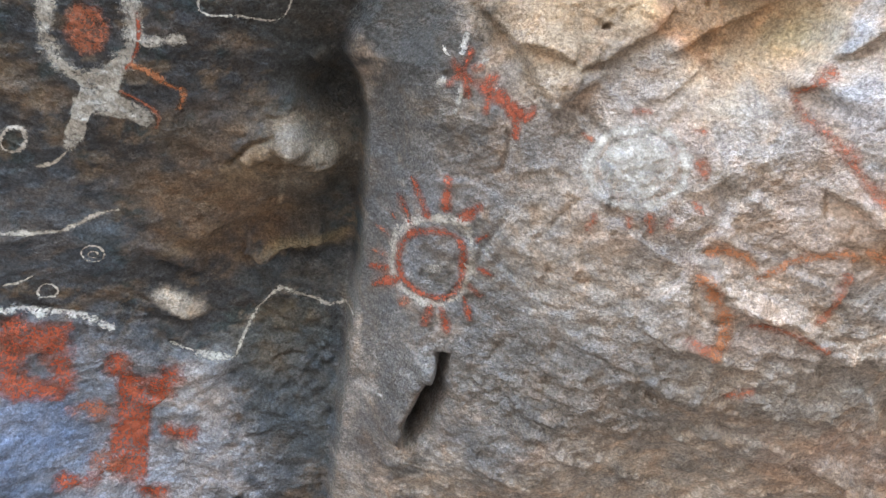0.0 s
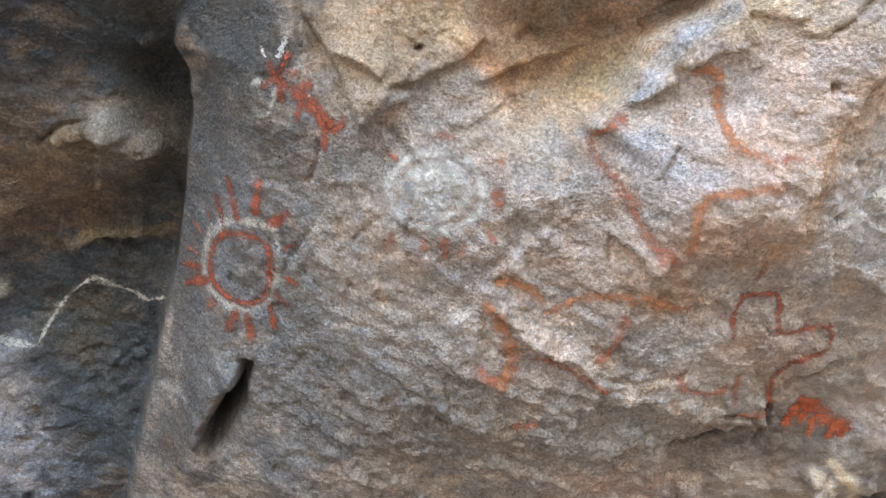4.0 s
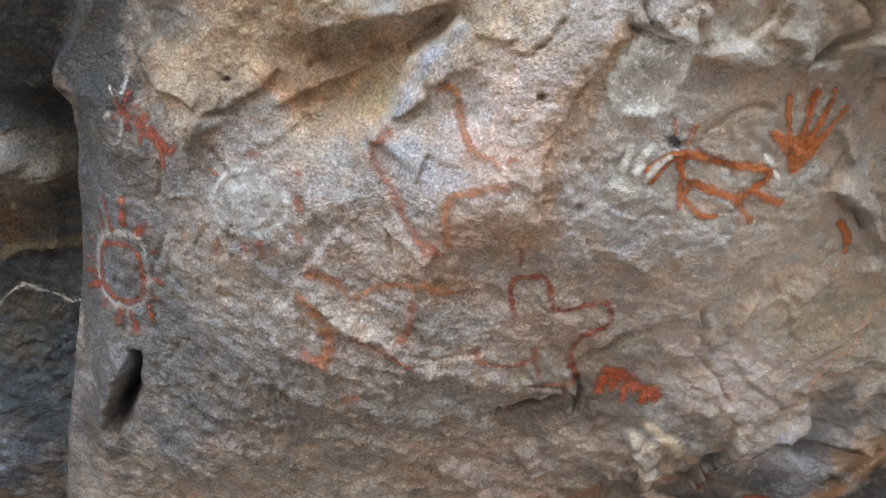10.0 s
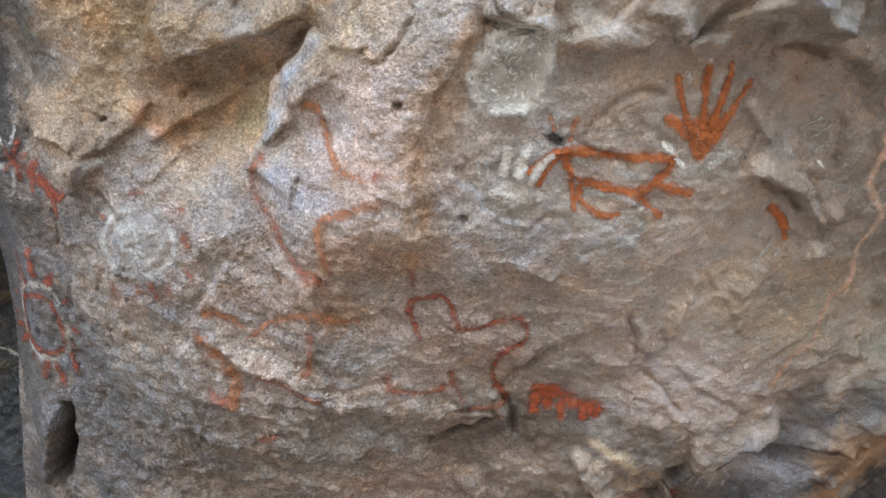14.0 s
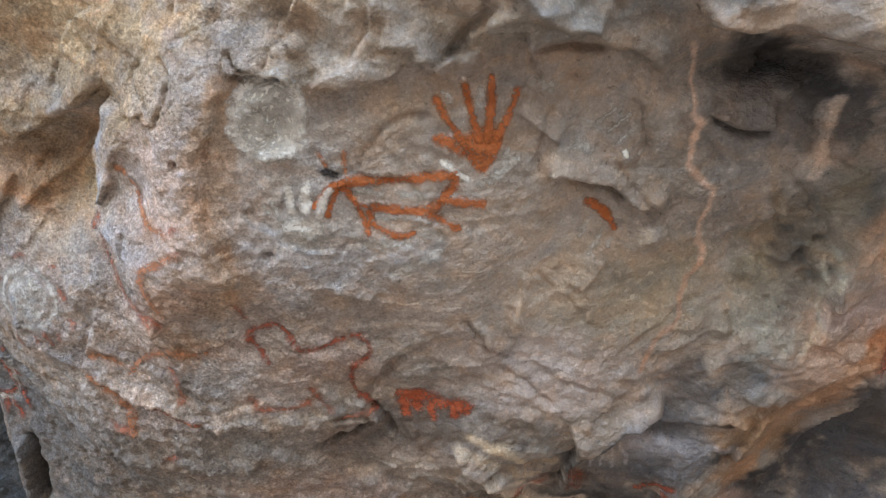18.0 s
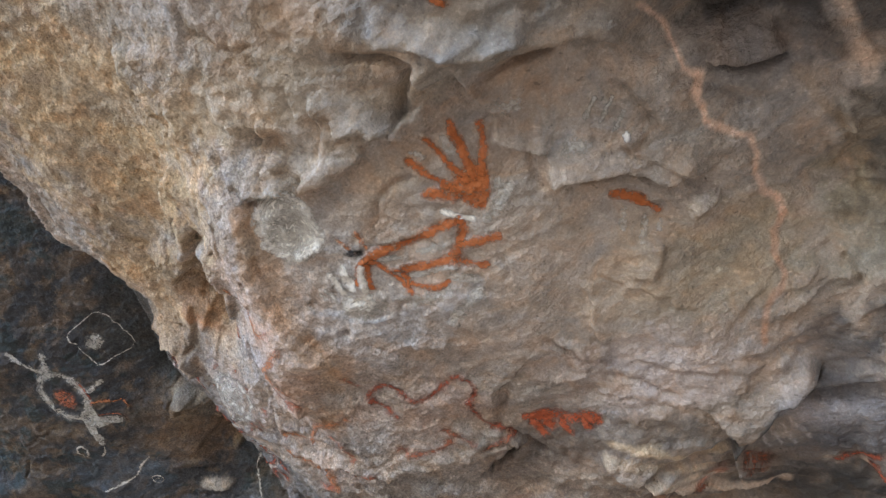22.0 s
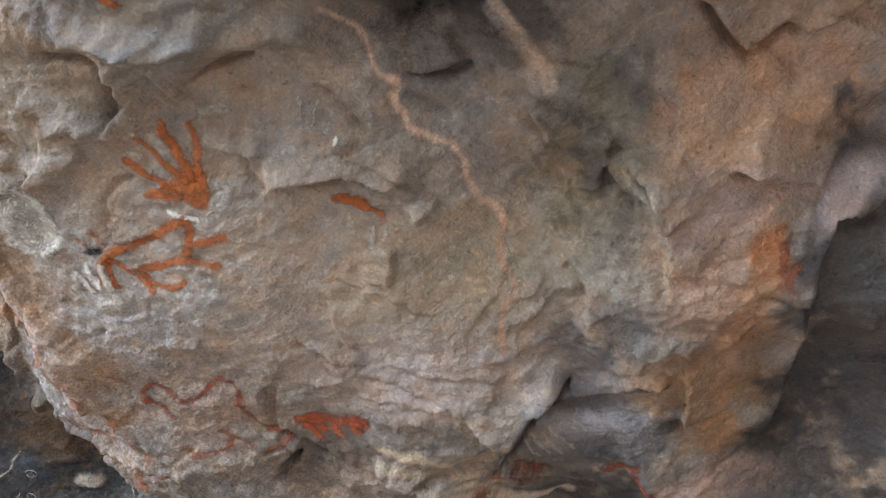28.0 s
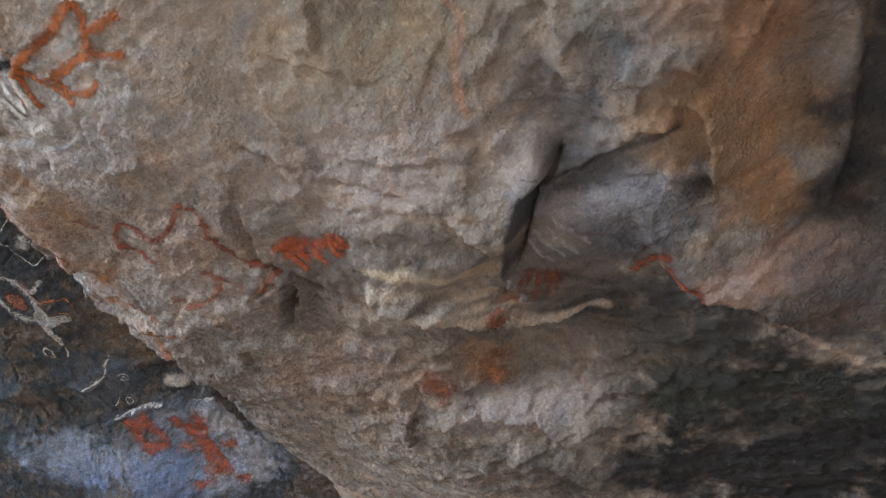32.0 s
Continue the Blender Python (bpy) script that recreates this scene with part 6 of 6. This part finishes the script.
pic.stroke("leg", ORANGE, 0.0131, (1.289, 0.631), (1.271, 0.608), (1.252, 0.567))
pic.stroke("belly", ORANGE, 0.0155, (1.293, 0.632), (1.307, 0.603), (1.32, 0.587), (1.335, 0.578))
pic.stroke("leg", ORANGE, 0.0120, (1.296, 0.612), (1.308, 0.601), (1.316, 0.57), (1.321, 0.541), (1.324, 0.521))
pic.stroke("leg", ORANGE, 0.0157, (1.333, 0.579), (1.331, 0.557), (1.323, 0.539))
pic.stroke("leg", ORANGE, 0.0134, (1.328, 0.549), (1.351, 0.529), (1.381, 0.513), (1.411, 0.516))
pic.stroke("ear", FAINT_ORANGE, 0.0140, (1.312, 0.701), (1.308, 0.676), (1.305, 0.648))
pic.stroke("ear", FAINT_ORANGE, 0.0141, (1.263, 0.702), (1.27, 0.688), (1.278, 0.667))
pic.blob("head", BLACK, (1.253, 0.673), (1.282, 0.671), (1.3, 0.653), (1.289, 0.644), (1.261, 0.655), soft=0.5)
pic.stroke("filling", WORN_WHITE, 0.0227, (1.309, 0.622), (1.331, 0.615), (1.356, 0.601))
pic.stroke("filling", WORN_WHITE, 0.0204, (1.383, 0.6), (1.41, 0.593), (1.445, 0.581))
pic.stroke("filling", WORN_WHITE, 0.0158, (1.338, 0.564), (1.376, 0.551), (1.413, 0.547), (1.444, 0.532))
pic.stroke("filling", WORN_WHITE, 0.0134, (1.316, 0.571), (1.323, 0.553))
pic.stroke("smear", FAINT_WHITE, 0.0371, (1.285, 0.522), (1.346, 0.5), (1.411, 0.499))
pic.stroke("smear", FAINT_WHITE, 0.0292, (1.415, 0.527), (1.443, 0.504), (1.461, 0.482))
pic.stroke("smear", FAINT_WHITE, 0.0278, (1.343, 0.427), (1.403, 0.452), (1.46, 0.47))
pic = Picture("orange_print_painting", "bright orange five-finger print with white specks", 1.55, 0.669)
pic.stroke("finger", ORANGE, 0.0161, (1.482, 0.768), (1.493, 0.734), (1.508, 0.698), (1.526, 0.661))
pic.stroke("finger", ORANGE, 0.0172, (1.537, 0.785), (1.54, 0.739), (1.545, 0.696), (1.549, 0.663))
pic.stroke("finger", ORANGE, 0.0174, (1.585, 0.786), (1.577, 0.737), (1.569, 0.696), (1.561, 0.661))
pic.stroke("finger", ORANGE, 0.0165, (1.629, 0.758), (1.615, 0.723), (1.595, 0.691), (1.576, 0.663))
pic.stroke("finger", ORANGE, 0.0199, (1.467, 0.696), (1.495, 0.678), (1.524, 0.646))
pic.blob("palm", ORANGE, (1.509, 0.68), (1.537, 0.69), (1.573, 0.689), (1.594, 0.674), (1.583, 0.642), (1.566, 0.62), (1.542, 0.607), (1.526, 0.628), soft=0.2)
pic.stroke("speck", WHITE, 0.0130, (1.473, 0.649), (1.493, 0.628), (1.522, 0.598))
pic.stroke("speck", FAINT_WHITE, 0.0265, (1.531, 0.588), (1.567, 0.597), (1.612, 0.631))
pic.stroke("speck", FAINT_WHITE, 0.0252, (1.497, 0.776), (1.51, 0.744))
pic.stroke("speck", FAINT_WHITE, 0.0208, (1.563, 0.771), (1.559, 0.725))
pic.stroke("speck", FAINT_WHITE, 0.0217, (1.586, 0.628), (1.599, 0.652))
pic = Picture("stripe_painting", "short orange curved stripe with white drip", 1.765, 0.463)
pic.stroke("stripe", ORANGE, 0.0182, (1.731, 0.5), (1.753, 0.483), (1.775, 0.457), (1.791, 0.416))
pic.stroke("drip", WORN_WHITE, 0.0109, (1.786, 0.407), (1.77, 0.38))
pic.stroke("drip", FAINT_WHITE, 0.0171, (1.744, 0.463), (1.714, 0.416))
pic.stroke("drip", FAINT_WHITE, 0.0146, (1.768, 0.43), (1.73, 0.371))
pic = Picture("pale_print_painting", "faint white finger marks and a white dot", 1.802, 0.628)
pic.stroke("finger", WORN_WHITE, 0.0116, (1.808, 0.677), (1.786, 0.663), (1.763, 0.646))
pic.stroke("finger", WORN_WHITE, 0.0115, (1.833, 0.662), (1.81, 0.646), (1.784, 0.627))
pic.stroke("finger", WORN_WHITE, 0.0115, (1.837, 0.628), (1.819, 0.617), (1.799, 0.604))
pic.blob("dot", WHITE, (1.823, 0.58), (1.821, 0.578), (1.815, 0.578), (1.811, 0.581), (1.808, 0.586), (1.808, 0.59), (1.812, 0.592), (1.818, 0.592), (1.822, 0.589), (1.824, 0.584), soft=0.6)
pic.stroke("speckle", FAINT_WHITE, 0.0357, (1.723, 0.643), (1.737, 0.617), (1.761, 0.604))
pic.stroke("speckle", FAINT_WHITE, 0.0433, (1.654, 0.772), (1.67, 0.742), (1.701, 0.741))
pic = Picture("faint_red_figure_painting", "faded red figure high on the roof", 1.747, 0.99)
pic.stroke("limb", FAINT_ORANGE, 0.0205, (1.727, 1.043), (1.756, 1.009), (1.795, 0.98))
pic.stroke("limb", ORANGE, 0.0125, (1.711, 0.994), (1.711, 0.966), (1.722, 0.945))
pic = Picture("slab_mark_painting", "faded red mark on the orange slab", 2.365, 0.02)
pic.stroke("mark", FAINT_RED, 0.0186, (2.383, 0.061), (2.365, 0.02), (2.357, -0.044))
pic.stroke("mark", FAINT_RED, 0.0165, (2.386, 0.022), (2.365, -0.005), (2.342, -0.016))
pic = Picture("hooked_mark_painting", "dark red hooked mark beside a ledge", 1.871, -0.366)
pic.stroke("hook", RED, 0.0228, (1.806, -0.349), (1.857, -0.345), (1.913, -0.34))
pic.stroke("hook", RED, 0.0181, (1.88, -0.357), (1.889, -0.399), (1.903, -0.453))
pic = Picture("red_smudge_painting", "faded red smudges under the broken ledge", 1.518, -0.326)
pic.stroke("smudge", FAINT_RED, 0.0457, (1.653, -0.235), (1.663, -0.281), (1.701, -0.298))
pic.stroke("smudge", FAINT_RED, 0.0364, (1.52, -0.282), (1.508, -0.336))
pic.stroke("smudge", FAINT_RED, 0.0748, (1.241, -0.347), (1.192, -0.443))
pic.stroke("smudge", FAINT_ORANGE, 0.0826, (1.38, -0.38), (1.32, -0.486))
pic = Picture("long_bodied_figure_painting", "white long-bodied figure with a dark red belly", -0.56, 0.497)
pic.stroke("body", WORN_WHITE, 0.0360, (-0.622, 0.583), (-0.631, 0.534), (-0.611, 0.483), (-0.558, 0.46), (-0.507, 0.486), (-0.482, 0.532), (-0.479, 0.585), (-0.495, 0.64), (-0.549, 0.664), (-0.603, 0.634), closed=True)
pic.blob("belly", FAINT_RED, (-0.608, 0.553), (-0.579, 0.6), (-0.533, 0.608), (-0.51, 0.554), (-0.538, 0.502), (-0.581, 0.494))
pic.blob("waist", WORN_WHITE, (-0.635, 0.505), (-0.6, 0.475), (-0.558, 0.463), (-0.51, 0.485), (-0.482, 0.527), (-0.497, 0.466), (-0.524, 0.415), (-0.56, 0.382), (-0.612, 0.381), (-0.587, 0.432), (-0.611, 0.464), soft=0.2)
pic.blob("leg", WORN_WHITE, (-0.597, 0.426), (-0.559, 0.405), (-0.575, 0.37), (-0.598, 0.316), (-0.637, 0.294), (-0.632, 0.338), (-0.609, 0.381), soft=0.25)
pic.blob("leg", WORN_WHITE, (-0.547, 0.443), (-0.506, 0.419), (-0.462, 0.386), (-0.454, 0.358), (-0.472, 0.346), (-0.513, 0.368), (-0.565, 0.387), soft=0.25)
pic.stroke("outline", FAINT_RED, 0.0094, (-0.516, 0.432), (-0.481, 0.408), (-0.455, 0.377), (-0.465, 0.345))
pic.stroke("outline", FAINT_ORANGE, 0.0151, (-0.502, 0.486), (-0.463, 0.47), (-0.427, 0.44), (-0.404, 0.427), (-0.417, 0.383))
pic.stroke("outline", RED, 0.0074, (-0.47, 0.585), (-0.474, 0.521), (-0.501, 0.472))
pic.stroke("neck", WORN_WHITE, 0.0334, (-0.535, 0.645), (-0.508, 0.698), (-0.469, 0.744))
pic.stroke("arm", WORN_WHITE, 0.0223, (-0.536, 0.672), (-0.562, 0.741), (-0.583, 0.818))
pic.stroke("arm", FAINT_WHITE, 0.0239, (-0.471, 0.527), (-0.388, 0.534))
pic.stroke("drip", FAINT_WHITE, 0.0095, (-0.629, 0.303), (-0.658, 0.278), (-0.698, 0.266))
pic = Picture("diamond_painting", "thin white diamond with a white dot inside", -0.277, 0.662)
pic.stroke("outline", WORN_WHITE, 0.0078, (-0.199, 0.75), (-0.184, 0.67), (-0.21, 0.581), (-0.296, 0.582), (-0.361, 0.589), (-0.355, 0.659), (-0.352, 0.737), (-0.277, 0.751), closed=True)
pic.blob("dot", WORN_WHITE, (-0.268, 0.639), (-0.297, 0.628), (-0.323, 0.627), (-0.339, 0.637), (-0.344, 0.655), (-0.338, 0.676), (-0.328, 0.693), (-0.303, 0.704), (-0.281, 0.705), (-0.263, 0.695), (-0.254, 0.677), (-0.255, 0.657), soft=0.5)
pic = Picture("small_rings_painting", "small white double rings on dark stone", -0.627, 0.05)
pic.stroke("ring", FAINT_WHITE, 0.0066, (-0.604, 0.048), (-0.609, 0.038), (-0.617, 0.032), (-0.628, 0.032), (-0.638, 0.036), (-0.646, 0.044), (-0.65, 0.053), (-0.646, 0.062), (-0.634, 0.072), (-0.623, 0.073), (-0.612, 0.069), (-0.606, 0.059), closed=True)
pic.stroke("ring", FAINT_WHITE, 0.0067, (-0.615, 0.05), (-0.618, 0.045), (-0.622, 0.041), (-0.627, 0.041), (-0.632, 0.042), (-0.635, 0.045), (-0.635, 0.05), (-0.633, 0.055), (-0.629, 0.058), (-0.623, 0.059), (-0.618, 0.058), (-0.615, 0.054), closed=True)
pic.stroke("ring", FAINT_WHITE, 0.0075, (-0.706, -0.038), (-0.71, -0.046), (-0.716, -0.051), (-0.725, -0.05), (-0.737, -0.05), (-0.745, -0.045), (-0.747, -0.037), (-0.74, -0.025), (-0.733, -0.02), (-0.723, -0.019), (-0.714, -0.023), (-0.708, -0.029), closed=True)
pic.stroke("ring", FAINT_WHITE, 0.0101, (-0.696, 0.329), (-0.701, 0.317), (-0.713, 0.305), (-0.725, 0.302), (-0.735, 0.305), (-0.746, 0.312), (-0.741, 0.328), (-0.734, 0.341), (-0.724, 0.351), (-0.714, 0.354), (-0.7, 0.353), (-0.695, 0.343), closed=True)
pic = Picture("white_line_painting", "faint curved white line on dark stone", -0.689, 0.116)
pic.stroke("line", FAINT_WHITE, 0.0129, (-0.815, 0.131), (-0.749, 0.113), (-0.689, 0.111), (-0.643, 0.129), (-0.609, 0.147), (-0.556, 0.16))
pic.stroke("line", FAINT_WHITE, 0.0076, (-0.81, -0.014), (-0.78, -0.011), (-0.746, 0.006))
pic = Picture("zigzag_painting", "white zigzag line along the edge of the sheet", -0.229, -0.099)
pic.stroke("line", WORN_WHITE, 0.0129, (-0.34, -0.254), (-0.316, -0.186), (-0.279, -0.122), (-0.231, -0.088), (-0.177, -0.114), (-0.104, -0.137), (-0.036, -0.101))
pic.stroke("line", WORN_WHITE, 0.0098, (-0.494, -0.2), (-0.428, -0.231), (-0.338, -0.256))
pic.stroke("line", FAINT_WHITE, 0.0127, (-0.834, -0.048), (-0.759, -0.076), (-0.684, -0.094), (-0.594, -0.14))
pic = Picture("first_red_figure_painting", "red figure with spread limbs and ringed middle", -0.758, -0.193)
pic.stroke("limb", SOFT_RED, 0.0728, (-0.81, -0.075), (-0.751, -0.136), (-0.674, -0.113))
pic.stroke("limb", SOFT_RED, 0.0763, (-0.797, -0.102), (-0.799, -0.186), (-0.813, -0.269))
pic.stroke("limb", SOFT_RED, 0.0665, (-0.712, -0.13), (-0.71, -0.203), (-0.705, -0.297))
pic.stroke("limb", SOFT_RED, 0.0684, (-0.823, -0.247), (-0.762, -0.254), (-0.697, -0.279))
pic = Picture("second_red_figure_painting", "broad faded red standing figure", -0.57, -0.4)
pic.blob("body", SOFT_RED, (-0.602, -0.238), (-0.548, -0.259), (-0.485, -0.25), (-0.476, -0.315), (-0.523, -0.357), (-0.536, -0.469), (-0.551, -0.574), (-0.623, -0.567), (-0.648, -0.509), (-0.63, -0.416), (-0.611, -0.31), soft=0.35)
pic.stroke("limb", SOFT_RED, 0.0572, (-0.608, -0.191), (-0.591, -0.239), (-0.565, -0.307))
pic.stroke("limb", SOFT_RED, 0.0747, (-0.456, -0.237), (-0.48, -0.273), (-0.541, -0.325))
pic.stroke("limb", SOFT_RED, 0.0531, (-0.514, -0.406), (-0.469, -0.438), (-0.424, -0.454))
pic.stroke("limb", FAINT_RED, 0.0557, (-0.705, -0.34), (-0.664, -0.326), (-0.615, -0.365))
pic.stroke("limb", SOFT_RED, 0.0502, (-0.738, -0.497), (-0.696, -0.503), (-0.638, -0.529))
pic.stroke("limb", SOFT_RED, 0.0515, (-0.576, -0.57), (-0.533, -0.593), (-0.494, -0.591))
pic.stroke("limb", FAINT_RED, 0.0534, (-0.664, -0.447), (-0.62, -0.491), (-0.585, -0.473))

# ---- outside, past the far rim of the recess ----


def gum_tree(at, height, lean, seed):
    """A slim gum tree: a bent trunk with limbs and a crown of small hanging leaves."""
    rnd = random.Random(seed)
    top = thing("gum_tree", "slim dark gum tree with thin hanging leaves", "tree", at, "trees outside")
    bm = bmesh.new()

    def limb(a, b, r0, r1, bend):
        side = Vector((rnd.uniform(-1, 1), rnd.uniform(-1, 1), rnd.uniform(-0.3, 0.6))) * bend
        rows = []
        n = 9
        for k in range(n):
            f = k / (n - 1)
            p = a.lerp(b, f) + side * math.sin(f * math.pi)
            r = r0 + (r1 - r0) * f
            rows.append([bm.verts.new(p + Vector((math.cos(q * 0.785) * r, math.sin(q * 0.785) * r, 0))) for q in range(8)])
        for p, q in zip(rows, rows[1:]):
            for k in range(8):
                bm.faces.new((p[k], p[(k + 1) % 8], q[(k + 1) % 8], q[k]))
        return b

    base = Vector(at) - Vector((0, 0, 0.1))
    tip = base + Vector((lean[0], lean[1], height))
    limb(base, tip, height * 0.006, height * 0.002, 0.4)
    ends = []
    for k in range(16):
        f = rnd.uniform(0.25, 0.97)
        a = base.lerp(tip, f)
        b = a + Vector((rnd.uniform(-1, 1), rnd.uniform(-1, 1), rnd.uniform(0.2, 1.0))) * height * 0.2
        limb(a, b, height * 0.0035, height * 0.001, 0.15)
        ends.append((a, b))
    part("trunk", bm, BARK, top)
    bm = bmesh.new()
    for a, b in ends + [(base.lerp(tip, 0.8), tip)]:
        for k in range(130):
            p = a.lerp(b, rnd.uniform(0.35, 1.1)) + Vector((rnd.gauss(0, 1), rnd.gauss(0, 1), rnd.gauss(0, 1))) * height * 0.05
            d = Vector((rnd.gauss(0, 0.5), rnd.gauss(0, 0.5), -1)).normalized() * rnd.uniform(0.07, 0.16)
            s = d.cross(Vector((rnd.gauss(0, 1), rnd.gauss(0, 1), 0.2))).normalized() * 0.03
            bm.faces.new([bm.verts.new(q) for q in (p, p + d * 0.4 + s, p + d, p + d * 0.4 - s)])
    part("crown", bm, LEAF, top)


gum_tree((-6.44, 1.24, 0.0), 9.5, (-0.31, 0.05), 0)
gum_tree((-8.37, 1.50, 0.0), 10.0, (-0.16, 0.12), 1)
gum_tree((-11.29, 2.54, 0.0), 11.0, (0.15, -0.52), 2)
gum_tree((-7.41, 1.00, 0.0), 10.0, (-0.58, 0.40), 3)
gum_tree((-13.38, 1.62, 0.0), 13.0, (-0.29, -0.32), 4)
gum_tree((-16.11, 3.91, 0.0), 12.0, (0.59, -0.04), 5)
gum_tree((-15.28, 2.69, 0.0), 12.0, (0.40, -0.03), 6)
gum_tree((-21.21, 3.87, 0.0), 14.0, (0.17, -0.42), 7)
